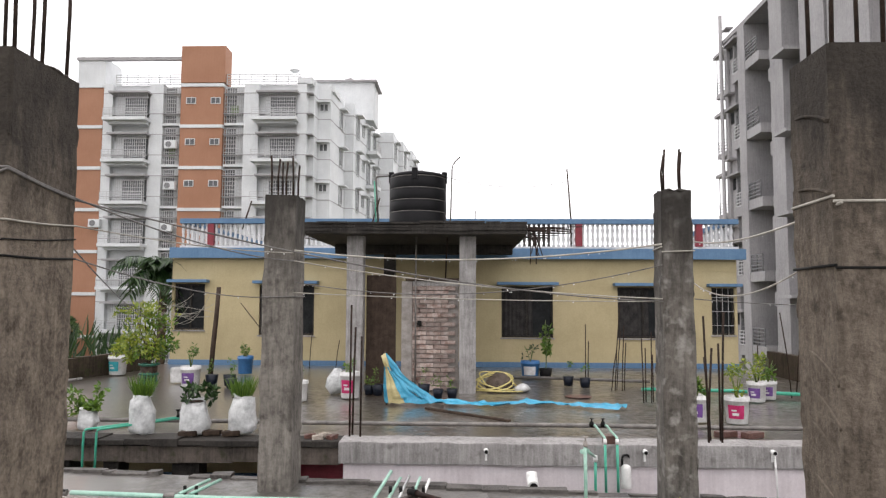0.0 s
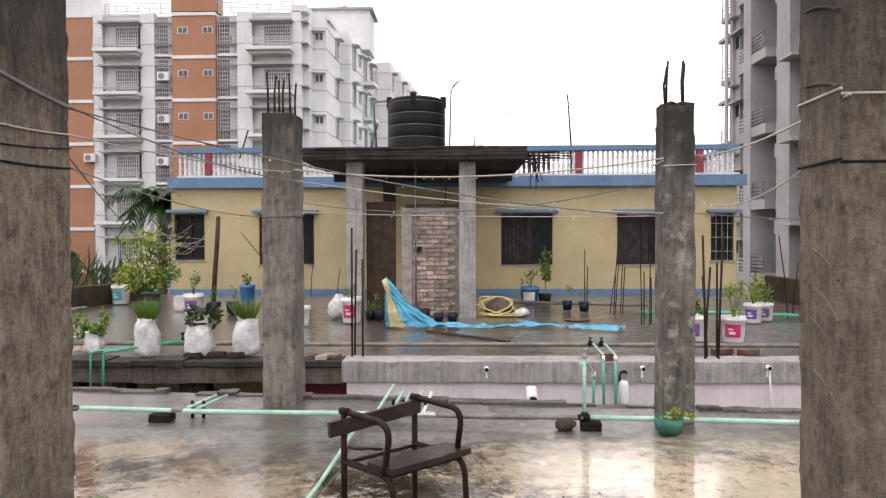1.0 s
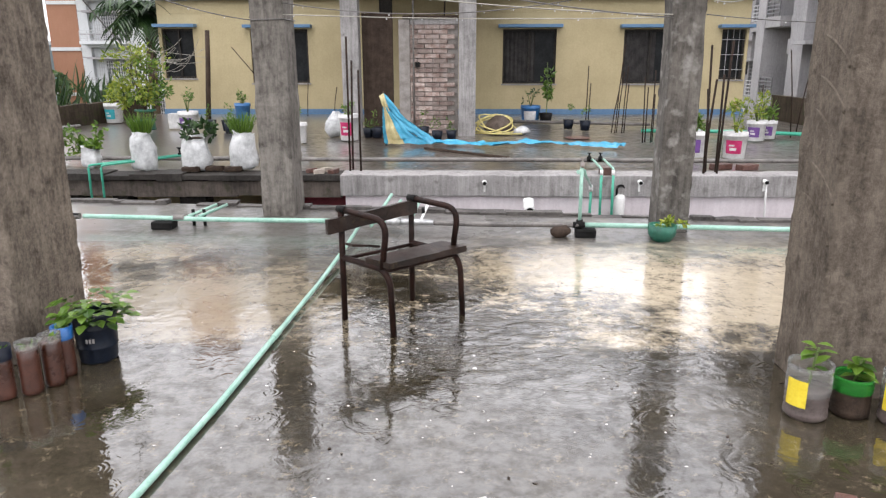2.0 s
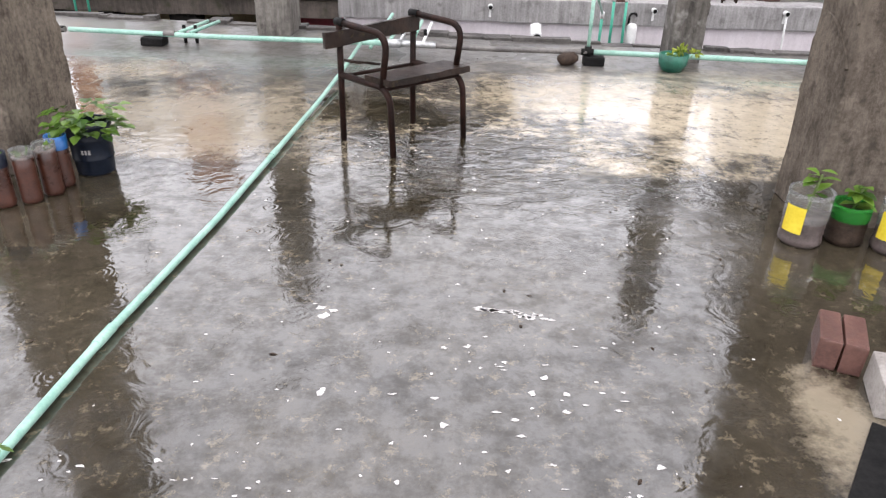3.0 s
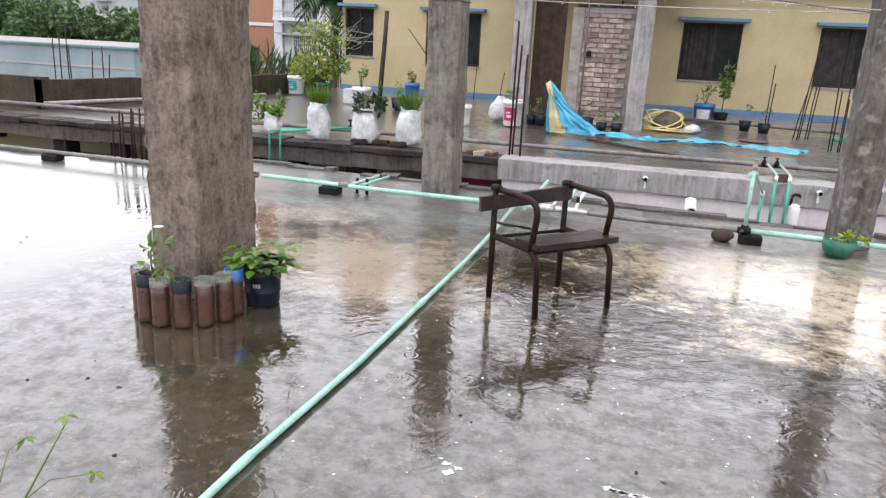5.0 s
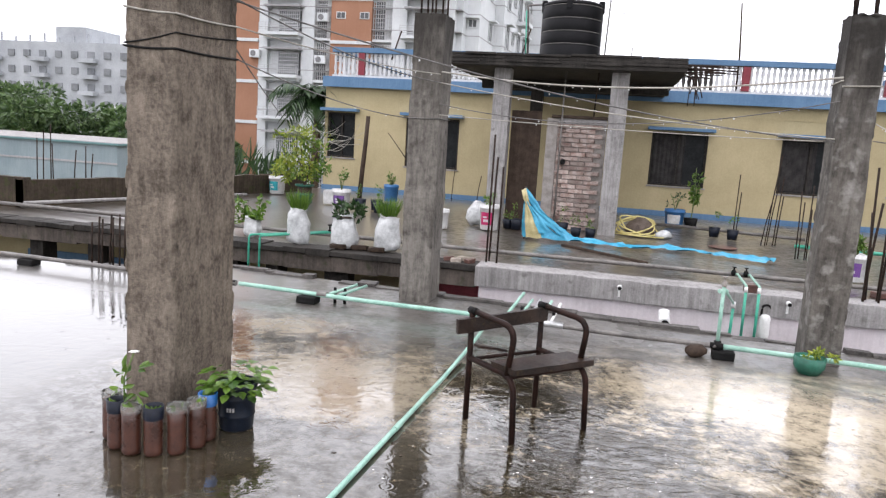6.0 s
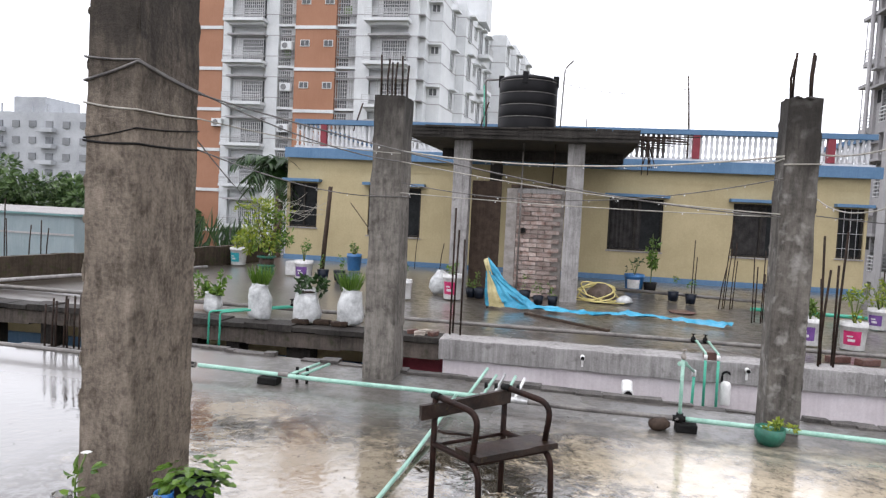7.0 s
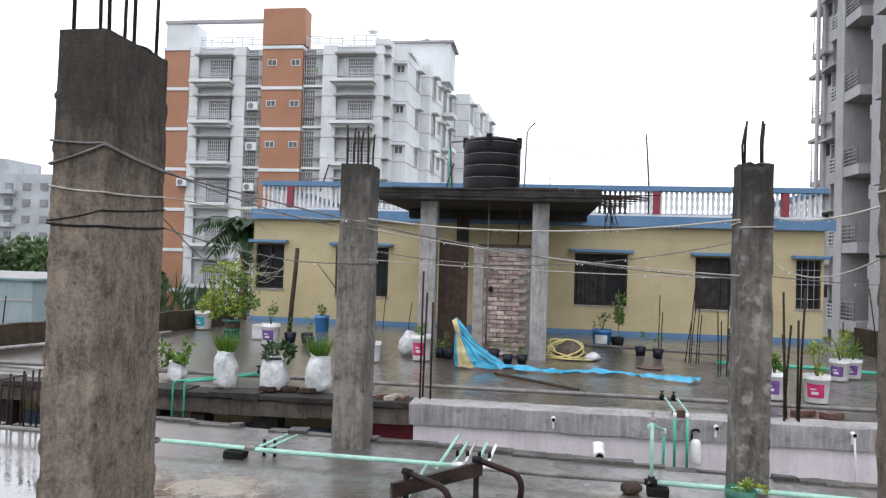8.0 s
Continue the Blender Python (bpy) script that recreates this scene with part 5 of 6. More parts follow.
drain = thing("drain_pipe_end", "white drain pipe stub with a black mouth at the curb", "drain", (0.66, 7.0, 0.0))
part("sleeve", tube(bmesh.new(), bend([(0, 0.14, 0.03), (0, 0.1, -0.03), (0, -0.06, -0.045)], 0.05), 0.05, 14), M["pvc"], drain)
# black disc stands in for the shaded hollow of the pipe
part("mouth", tube(bmesh.new(), [(0, -0.05, -0.045), (0, -0.075, -0.046)], 0.036, 14), M["black"], drain)

# taps and pipes hung on the neighbour's wall
terr_pipe = pipe("terrace_pipe", [(-9 + i * 1.2, 9.05 - 0.012 * i + 0.02 * math.sin(i * 1.7), TZ + 0.055) for i in range(13)], 0.026, M["pipe_grey"], "long dark grey pipe across the flooded terrace")
pipe("terrace_pipe", [(0.9, 14.3, TZ + 0.06), (2.3, 13.9, TZ + 0.07), (3.4, 13.6, TZ + 0.07)], 0.03, M["pipe_grey"], "dark pipe lying before the yellow house")
pipe("terrace_pipe", [(3.0, 12.6, TZ + 0.05), (4.4, 12.4, TZ + 0.06), (5.6, 12.0, TZ + 0.05)], 0.03, M["pipe_teal"], "green plastic pipe on the terrace")
tp = thing("tap_group", "green hanging pipes with black taps on the grey wall", "taps", (1.22, 8.02, 0.2), group="taps")
for x0, x1 in ((0.33, 0.28), (0.46, 0.405)):
    zt = TZ + 0.055 - 0.2
    part("supply_pipe", tube(bmesh.new(), bend([(x0, 0.93, zt), (x0 - 0.01, 0.8, zt + 0.03), (x1, 0.0, -0.01), (x1, -0.005, -0.06)], 0.04), 0.013, 8), M["pipe_green"], tp, "pale mint supply pipe")
    part("elbow", tube(bmesh.new(), [(x1, 0.0, -0.02), (x1, -0.004, -0.075)], 0.018, 8), M["pvc"], tp, "pale plastic elbow")
    part("drop_pipe", tube(bmesh.new(), [(x1, -0.005, -0.06), (x1 + 0.005, -0.01, -0.62)], 0.0145, 8), M["pipe_teal"], tp)
    part("tap", lathe(bmesh.new(), [(0.022, -0.03), (0.03, 0.0), (0.022, 0.03), (0.009, 0.04), (0.009, 0.06), (0.024, 0.064), (0.024, 0.07)], 10, (x0 - 0.03, 0.9, zt + 0.02)), M["black"], tp)
part("brick_rest", rag(made_box(0.30, 0.43, 0.15, 0.28, -0.13, -0.02, 0.01), 0.006, 14), M["brick_wet"], tp)
sp = thing("standpipe", "pale green standpipe with a white tap and a branch pipe", "pipe", (0.935, py(0.935), 0.06))
part("riser", tube(bmesh.new(), [(0, 0, 0), (0.0, 0.01, 0.49)], 0.0135, 10), M["pipe_green"], sp)
part("foot", tube(bmesh.new(), [(0, 0, 0), (0, 0, 0.07)], 0.026, 10), M["black"], sp, "black pipe socket")
part("tee", tube(bmesh.new(), [(-0.028, 0.0, 0.435), (0.03, 0.06, 0.43)], 0.017, 8), M["pipe_green"], sp)
part("tap", lathe(bmesh.new(), [(0.014, 0.47), (0.02, 0.485), (0.014, 0.51), (0.006, 0.515), (0.006, 0.535), (0.02, 0.538), (0.02, 0.545)], 10), M["mortar"], sp, "dull metal tap")
part("branch_pipe", tube(bmesh.new(), [(0.02, 0.04, 0.432), (0.42, 1.95, -0.015)], 0.013, 8), M["pipe_green"], sp)
part("elbow", tube(bmesh.new(), [(0.418, 1.945, -0.002), (0.422, 1.953, -0.06)], 0.022, 8), M["pvc"], sp)
part("drop_pipe", tube(bmesh.new(), [(0.422, 1.953, -0.04), (0.418, 1.953, -0.5)], 0.0145, 8), M["pipe_teal"], sp)
wp = thing("white_can", "small white plastic can hung on the wall", "can", (1.72, 8.06, -0.33))
part("body", lathe(bmesh.new(), [(0.05, 0), (0.055, 0.01), (0.055, 0.2), (0.045, 0.23), (0.03, 0.24)], 14), M["pvc"], wp)
part("hook", tube(bmesh.new(), bend([(-0.04, 0, 0.22), (-0.03, 0.03, 0.33), (0.05, 0.06, 0.33), (0.05, 0.1, 0.2)], 0.04), 0.012, 6), M["black"], wp)
for x, z in ((0.27, 0.03), (1.93, 0.04), (3.25, 0.05)):
    d = thing("drain_spout", "short drain spout dripping down the slab edge", "drain", (x, 8.12, z), group="drain spouts")
    part("pipe", tube(bmesh.new(), [(0, 0.05, 0), (0, -0.07, -0.005)], 0.025, 10), M["pvc"], d)
    # solid black end in place of the spout's dark inside
    part("mouth", tube(bmesh.new(), [(0, -0.065, -0.005), (0, -0.074, -0.005)], 0.021, 10), M["black"], d)
    if x > 3:
        part("downpipe", tube(bmesh.new(), [(0.01, -0.03, -0.01), (0.03, -0.02, -0.3), (0.04, -0.02, -0.62)], 0.011, 8), M["pvc"], d, "thin pale downpipe")
    part("streak", made_box(-0.012, 0.012, 0.0 - 0.003, 0.0, -0.11, -0.03), M["pvc"], d, "pale drip mark")
tl = thing("tap_group", "two thin green pipes with taps over the edge beam", "taps", (-4.05, 8.12, 0.15), group="taps")
for dx in (0.0, 0.14):
    part("drop_pipe", tube(bmesh.new(), bend([(0.75 + dx * 0.7, 0.75, 0.07), (dx, -0.02, 0.05), (dx, -0.03, -0.48)], 0.04), 0.013, 8), M["pipe_teal"], tl)
    part("tap", lathe(bmesh.new(), [(0.02, 0), (0.025, 0.02), (0.01, 0.04), (0.01, 0.08), (0.03, 0.09), (0.03, 0.1)], 8, (0.72 + dx, 0.72, 0.06)), M["black"], tl)


def bare_rods(at, rods, label, r=0.009):
    t = thing("rebar_bundle", label, "rebar", at, group="bare rebar")
    for x, y, h, lx in rods:
        part("rod", tube(bmesh.new(), [(x, y, -0.06), (x + lx * 0.4, y, h * 0.5), (x + lx, y + 0.01, h)], r, 6), M["rebar"], t)
    return t


bare_rods((-1.23, 8.42, TZ), [(0, 0, 1.45, 0.0), (0.12, 0, 1.1, 0.0), (0.015, 0.1, 1.2, 0.02)], "tall rusty rebar rods rising from the slab corner", 0.012)
bare_rods((2.66, 8.30, TZ), [(0, 0, 1.35, -0.03), (0.02, 0.08, 1.0, 0.06), (0.14, 0, 1.4, 0.05), (0.16, 0.1, 1.05, 0.0), (0.06, 0.12, 0.9, -0.05)], "rusty rebar rods standing on the slab", 0.012)
bare_rods((2.62, 12.9, TZ), [(0, 0, 1.45, 0.1), (0.05, 0.1, 1.0, 0.08), (0.12, 0, 1.1, 0.05), (0.18, 0.1, 0.8, 0.04), (-0.06, 0, 0.7, 0.1)], "leaning rusty rebar rods on the terrace")
bare_rods((2.75, 11.45, TZ), [(0, 0, 0.95, -0.02), (0.06, 0.1, 0.8, 0.0), (0.12, 0, 1.05, 0.01), (0.17, 0.1, 0.7, 0.0)], "rusty rebar rods on the terrace")
bare_rods((2.2, 13.4, TZ), [(0, 0, 1.1, 0.01), (0.05, 0.05, 0.8, 0.02)], "two thin rusty rods on the terrace")
bare_rods((-2.6, 16.6, TZ), [(-0.3, 0, 0.62, 0.08), (0, 0, 0.7, 0.1), (0.25, 0, 0.5, -0.05), (-0.9, 0, 0.8, 0.05), (0.6, 0, 0.55, 0.03)], "short bent rods before the yellow wall")
bare_rods((-4.8, 6.42, 0.0), [(-0.04, 0.0, 0.44, 0.0), (0.02, 0.02, 0.5, 0.01), (0.08, 0, 0.48, 0.0), (0.14, 0.03, 0.53, 0.02), (0.2, 0, 0.51, 0.0), (0.26, 0.02, 0.54, 0.0), (0.33, 0, 0.56, 0.01)], "row of rusty rods on the roof edge", 0.0095)
bare_rods((5.3, 12.2, TZ), [(0, 0, 1.35, -0.15), (0.3, 0.5, 0.9, 0.1), (-0.4, 0.3, 0.8, 0.0)], "thin leaning rods near the terrace edge")
bare_rods((-11.6, 13.0, 0.0), [(0, 0, 1.0, 0.0), (0.15, 0, 1.15, 0.02), (0.25, 0.1, 1.3, 0.0), (0.4, 0, 0.9, -0.03), (0.9, 0, 0.8, 0.05), (1.1, 0.1, 0.9, 0.0), (1.3, 0, 0.75, 0.05)], "rusty rods behind the brown parapet", 0.012)
pipe("terrace_pipe", [(-8.3, 9.2, 0.16), (-7.9, 10.2, 0.17), (-7.5, 11.6, 0.16), (-7.0, 13.4, 0.15)], 0.028, M["slab_edge"], "pale grey pipe along the flooded side terrace")
pipe("terrace_pipe", [(-8.3, 9.15, 0.12), (-7.2, 9.2, 0.12), (-6.0, 9.12, 0.13)], 0.025, M["pipe_grey"], "dark pipe along the side terrace")
post = thing("timber_post", "dark weathered timber post leaning before the yellow wall", "post", (-5.22, 15.1, TZ))
part("post", rag(tube(bmesh.new(), [(0, 0, -0.02), (0.04, 0, 0.6), (0.09, 0, 1.2), (0.12, 0, 1.78)], 0.055, 7, 0.045), 0.01, 5), M["wood"], post)
lean = thing("leaning_branch", "bare dry branch leaning over the terrace", "branch", (-4.7, 15.0, TZ))
part("branch", tube(bmesh.new(), [(0.9, 0, 0.45), (0.55, 0, 0.9), (0.1, 0, 1.45)], 0.016, 5, 0.008), M["wood"], lean)


# ---- plants, buckets, sacks ----
def bucket(at, kind, r=0.15, h=0.34, rz=0, plant=None, label="", print_mat=None, seed=0):
    t = thing("paint_bucket", label, "bucket", at, rz, group="planted buckets")
    body = part("bucket", lathe(bmesh.new(), [(r * 0.84, 0), (r * 0.86, 0.01), (r * 0.97, h * 0.82), (r * 1.05, h * 0.84), (r * 1.05, h * 0.88), (r, h * 0.9), (r * 1.02, h), (r * 0.95, h), (r * 0.93, h * 0.9), (r * 0.1, h * 0.88)], 24), M[kind], t)
    part("soil", lathe(bmesh.new(), [(r * 0.1, h * 0.885), (r * 0.9, h * 0.905), (r * 0.2, h * 0.93)], 16), M["soil"], body)
    if print_mat:
        bm = bmesh.new()
        n = 8
        for i in range(n):
            a0, a1 = radians(-140 + i * 10), radians(-130 + i * 10)
            q = [bm.verts.new(((r * (0.862 + 0.11 * z / 0.82) + 0.003) * math.cos(a), (r * (0.862 + 0.11 * z / 0.82) + 0.003) * math.sin(a), z * h)) for a, z in ((a0, 0.2), (a1, 0.2), (a1, 0.7), (a0, 0.7))]
            bm.faces.new(q)
        part("printed_panel", bm, M[print_mat], body, "coloured printed panel")
        for lo, hi, s0, s1 in ((0.32, 0.42, -118, -86), (0.48, 0.54, -122, -96)):
            bm = bmesh.new()
            for q in range(4):
                a0, a1 = radians(s0 + (s1 - s0) * q / 4), radians(s0 + (s1 - s0) * (q + 1) / 4)
                bm.faces.new([bm.verts.new(((r * (0.868 + 0.11 * z / 0.82) + 0.005) * math.cos(a), (r * (0.868 + 0.11 * z / 0.82) + 0.005) * math.sin(a), z * h)) for a, z in ((a0, lo), (a1, lo), (a1, hi), (a0, hi))])
            part("print_bar", bm, M["bucket_white"], body, "plain pale bar of print")
    if plant:
        ph, pw, n, m, ll = plant
        rr = random.Random(seed)
        for k in range(5):
            a = rr.uniform(0, 6.28)
            part("stem", tube(bmesh.new(), [(0, 0, h * 0.88), (pw * 0.2 * math.cos(a), pw * 0.2 * math.sin(a), h + ph * 0.5), (pw * 0.45 * math.cos(a), pw * 0.45 * math.sin(a), h + ph * rr.uniform(0.7, 0.95))], 0.008, 5, 0.003), M["stem"], t)
        part("foliage", bush(rr, (0, 0, h + ph * 0.55), (pw * 0.62, pw * 0.62, ph * 0.5), n, ll, ll * 0.45), M[m], t)
    return t


bucket((-4.72, 12.75, TZ), "bucket_white", 0.17, 0.36, 10, (0.35, 0.2, 60, "leaf", 0.06), "white paint bucket with a purple panel and seedlings", "purple", 1)
bucket((-4.5, 15.1, TZ), "bucket_blue", 0.16, 0.36, 0, (0.2, 0.2, 80, "leaf", 0.06), "blue plastic bucket with low green plants", None, 2)
bucket((-1.75, 11.6, TZ), "bucket_white", 0.16, 0.40, 0, (0.16, 0.16, 80, "leaf", 0.05), "white paint bucket with a crimson panel near the rods", "crimson", 3)
bucket((-2.45, 11.2, TZ), "bucket_white", 0.13, 0.3, 0, (0.2, 0.12, 40, "leaf", 0.05), "soiled white bucket beside the column", None, 4)
bucket((2.99, 9.7, TZ), "bucket_white", 0.145, 0.33, -20, (0.25, 0.16, 120, "leaf", 0.06), "white paint bucket with a round purple panel", "purple", 5)
bucket((3.45, 9.6, TZ), "bucket_white", 0.15, 0.33, -15, (0.42, 0.26, 130, "leaf_yellow", 0.06), "white paint bucket with a crimson panel and leafy plant", "crimson", 6)
bucket((4.5, 11.6, TZ), "bucket_white", 0.14, 0.30, -30, (0.46, 0.34, 200, "leaf_yellow", 0.06), "white paint bucket with a purple panel and tall plant", "purple", 7)
bucket((4.8, 11.9, TZ), "bucket_white", 0.13, 0.28, -20, (0.36, 0.26, 120, "leaf", 0.06), "white paint bucket with purple print by the parapet", "purple", 8)
bucket((1.33, 14.7, TZ), "bucket_blue", 0.19, 0.34, 0, (0.35, 0.28, 40, "leaf_dark", 0.07), "blue and white bucket with thin dry stems", "bucket_white", 9)
bucket((-6.98, 14.7, TZ), "bucket_white", 0.18, 0.38, 0, (0.22, 0.2, 80, "leaf_yellow", 0.07), "white bucket with a teal panel by the parapet", "teal_print", 10)
basket = thing("slatted_basket", "dark green slatted plastic basket planter on the terrace", "basket", (-5.66, 13.2, TZ))
slat_bm = bmesh.new()
box(slat_bm, -0.022, 0.022, -0.006, 0.006, 0.0, 0.36, 0.003)
slat_me = mesh_of("slat", slat_bm, M["bucket_green"])
for k in range(14):
    a = k * 2 * math.pi / 14
    piece("slat", slat_me, basket, Matrix.Translation((0.145 * math.cos(a), 0.145 * math.sin(a), 0)) @ Matrix.Rotation(a + math.pi / 2, 4, "Z") @ Matrix.Rotation(-0.07, 4, "X"))
for z, r in ((0.0, 0.15), (0.16, 0.162), (0.33, 0.175)):
    part("hoop", lathe(bmesh.new(), [(r - 0.012, z), (r + 0.008, z), (r + 0.01, z + 0.03), (r - 0.01, z + 0.03)], 24, cap=False), M["bucket_green"], basket)
part("soil", lathe(bmesh.new(), [(0.13, 0.01), (0.145, 0.31), (0.02, 0.33)], 16), M["soil"], basket)
sap = thing("potted_tree", "yellow-green bushy young tree in a slatted basket", "tree", (-5.66, 13.2, TZ + 0.33))
rt = random.Random(31)
bm = bmesh.new()
for k in range(9):
    a = rt.uniform(0, 6.28)
    tube(bm, [(0, 0, -0.03), (0.1 * math.cos(a), 0.1 * math.sin(a), 0.4), (0.26 * math.cos(a), 0.26 * math.sin(a), rt.uniform(0.7, 1.15))], 0.014, 5, 0.004)
part("trunk", bm, M["bark"], sap)
part("crown", bush(rt, (-0.08, 0, 0.62), (0.40, 0.36, 0.46), 760, 0.085, 0.04), M["leaf_yellow"], sap, "yellow-green outer leaves")
part("foliage", bush(rt, (0.05, 0.15, 0.5), (0.36, 0.3, 0.4), 420, 0.09, 0.04), M["leaf"], sap, "darker inner leaves")
part("foliage", bush(rt, (-0.42, 0, 0.3), (0.26, 0.22, 0.24), 240, 0.08, 0.04), M["leaf_yellow"], sap)
tall = thing("potted_sapling", "slender leafy sapling before the dark window", "plant", (1.62, 14.6, TZ))
part("stem", tube(bmesh.new(), [(0, 0, 0), (0.02, 0, 0.5), (0.0, 0, 1.15)], 0.012, 5, 0.005), M["stem"], tall)
part("pot", lathe(bmesh.new(), [(0.1, 0), (0.13, 0.2), (0.11, 0.2), (0.02, 0.18)], 14), M["black"], tall)
part("foliage", bush(random.Random(8), (0.02, 0, 0.85), (0.16, 0.16, 0.38), 150, 0.09, 0.045), M["leaf"], tall)
for x, y, s in ((-0.38, 11.6, 0.85), (-0.16, 11.65, 0.85), (1.9, 13.45, 1.0), (2.16, 13.2, 1.0), (-1.35, 11.9, 1.0), (-4.42, 12.95, 1.15), (-4.12, 13.0, 1.15), (-3.95, 12.6, 1.0), (-0.62, 12.0, 1.0), (-1.5, 11.95, 0.9)):
    p = thing("black_pot", "small black plastic pot with a seedling", "plant pot", (x, y, TZ), group="small pots")
    part("pot", lathe(bmesh.new(), [(0.075 * s, 0), (0.1 * s, 0.17 * s), (0.085 * s, 0.17 * s), (0.02, 0.15 * s)], 14), M["bucket_navy"], p)
    part("seedling", bush(random.Random(int(x * 100)), (0, 0, 0.3 * s), (0.09, 0.09, 0.13), 30, 0.05, 0.02), M["leaf"], p)


def sack(at, w, h, rz, label, plant, seed, foot="sack_dirt"):
    t = thing("grow_sack", label, "sack", at, rz, group="planted sacks")
    bm = lathe(bmesh.new(), [(w * 0.42, 0), (w * 0.50, 0.03), (w * 0.51, h * 0.3), (w * 0.47, h * 0.6), (w * 0.41, h * 0.85), (w * 0.37, h * 0.95), (w * 0.41, h), (w * 0.36, h * 0.99), (w * 0.1, h * 0.93)], 26)
    rag(bm, 0.05, 5, seed)
    rag(bm, 0.016, 22, seed + 3)
    part("bag", bm, M["sack"], t)
    part("soil", lathe(bmesh.new(), [(w * 0.1, h * 0.93), (w * 0.38, h * 0.95), (w * 0.1, h * 0.97)], 12), M["soil"], t)
    rr = random.Random(seed)
    kind, ph, m = plant
    bm = bmesh.new()
    if kind == "grass":
        for _ in range(230):
            a, q = rr.uniform(0, 6.28), rr.uniform(0, w * 0.35)
            p = Vector((q * math.cos(a), q * math.sin(a), h * 0.93))
            leaf(bm, p, (math.cos(a) * 0.35, math.sin(a) * 0.35, 1), unit(rr), ph * rr.uniform(0.5, 1.15), 0.009)
    else:
        bm.free()
        bm = bush(rr, (0, 0, h + ph * 0.4), (w * 0.55, w * 0.45, ph * 0.5), 150, 0.07, 0.045)
    part("plant", bm, M[m], t)
    return t


sack((-3.58, 8.46, TZ), 0.26, 0.42, 0, "white plastic grow sack with grassy onion leaves", ("grass", 0.26, "leaf"), 1)
sack((-2.99, 8.5, TZ), 0.30, 0.38, 20, "white woven grow sack with dark curly leaves", ("bush", 0.2, "leaf_dark"), 2)
sack((-2.48, 8.55, TZ), 0.31, 0.42, 40, "white woven grow sack with upright green leaves", ("grass", 0.26, "leaf"), 3)
for x, y in ((-3.02, 8.38), (-2.55, 8.42), (-2.78, 8.45)):
    b = thing("sack_foot_stone", "dark wet stone wedged against a sack", "stone", (x, y, TZ - 0.01), group="wedge stones")
    part("body", rag(made_box(-0.1, 0.1, -0.05, 0.05, 0, 0.06, 0.02), 0.015, 9), M["soil"], b)
sack((-4.35, 8.75, TZ), 0.22, 0.22, 0, "small torn white bag with a low leafy plant", ("bush", 0.05, "leaf"), 4)
pl = thing("small_bush", "low bright green bush behind the taps", "plant", (-4.75, 9.0, TZ))
part("foliage", bush(random.Random(12), (0.05, 0, 0.26), (0.28, 0.2, 0.2), 260, 0.07, 0.04), M["leaf"], pl)
for k, (x, y, rz) in enumerate(((-1.66, 8.36, 20), (-1.50, 8.42, -35), (-1.40, 8.30, 60), (-1.55, 8.28, 5))):
    b = thing("broken_brick", "broken pinkish brick bit on the slab edge", "brick", (x, y, TZ - 0.012), rz, group="brick rubble")
    part("body", rag(made_box(-0.06, 0.06, -0.04, 0.04, 0, 0.05, 0.012), 0.014, 12), M["flesh_stone" if k % 2 else "brick_wet"], b)
for x, y in ((3.0, 8.75), (3.28, 8.7)):
    b = thing("loose_brick", "wet red brick lying on the terrace", "brick", (x, y, TZ - 0.02), 8 * x, group="loose bricks")
    part("body", rag(made_box(-0.12, 0.12, -0.058, 0.058, 0, 0.07, 0.01), 0.005, 14), M["brick_wet"], b)
jug = thing("white_jerrycan", "white plastic jerrycan lying on the terrace", "can", (-5.2, 13.4, TZ))
part("body", rag(made_box(-0.12, 0.12, -0.09, 0.09, 0, 0.28, 0.04), 0.01), M["bucket_white"], jug)
bag = thing("white_sack", "crumpled white sack by the pillar", "sack", (-2.05, 12.2, TZ))
part("body", rag(lathe(bmesh.new(), [(0.14, 0), (0.2, 0.1), (0.16, 0.25), (0.06, 0.38)], 14), 0.05, 6), M["sack"], bag)

# bottles round the near column
BOT = [(-2.04, 3.16, 2), (-1.955, 3.085, 1), (-1.86, 3.055, 0), (-1.765, 3.075, 1), (-1.685, 3.125, 2), (-1.64, 3.21, 2), (-1.64, 3.30, 3)]
for i, (x, y, k) in enumerate(BOT):
    t = thing("bottle_planter", ("cut plastic bottle of red soil with a seedling", "cut bottle of red soil with a navy wrap", "cut clear bottle of red soil with sprouts", "cut bottle of soil with a blue label", "cut bottle of soil with a bright blue label")[k], "bottle", (x, y, 0), group="bottle planters")
    h = 0.225
    rad = 0.041
    prof = [(rad * 0.8, 0.0), (rad, 0.012)]
    for q in range(5):
        prof += [(rad, 0.03 + q * 0.028), (rad * 0.97, 0.04 + q * 0.028)]
    prof += [(rad, 0.195), (rad * 0.6, 0.197)]
    part("soil", lathe(bmesh.new(), prof, 18), M["soil_red"], t)
    lab = {1: "label_navy", 3: "label_blue", 4: "label_blue"}.get(k, "glass")
    part("wrap" if lab != "glass" else "clear_rim", lathe(bmesh.new(), [(rad + 0.002, 0.168 if lab != "glass" else 0.19), (rad + 0.003, h), (rad - 0.001, h), (rad - 0.003, 0.198)], 18, cap=False), M[lab], t)
    rr = random.Random(40 + i)
    bm = bmesh.new()
    for q in range(8):
        a = rr.uniform(0, 6.28)
        leaf(bm, (0, 0, 0.17), (math.cos(a) * 0.6, math.sin(a) * 0.6, 1.0), unit(rr), rr.uniform(0.035, 0.075), 0.026)
    part("sprout", bm, M["leaf"], t)
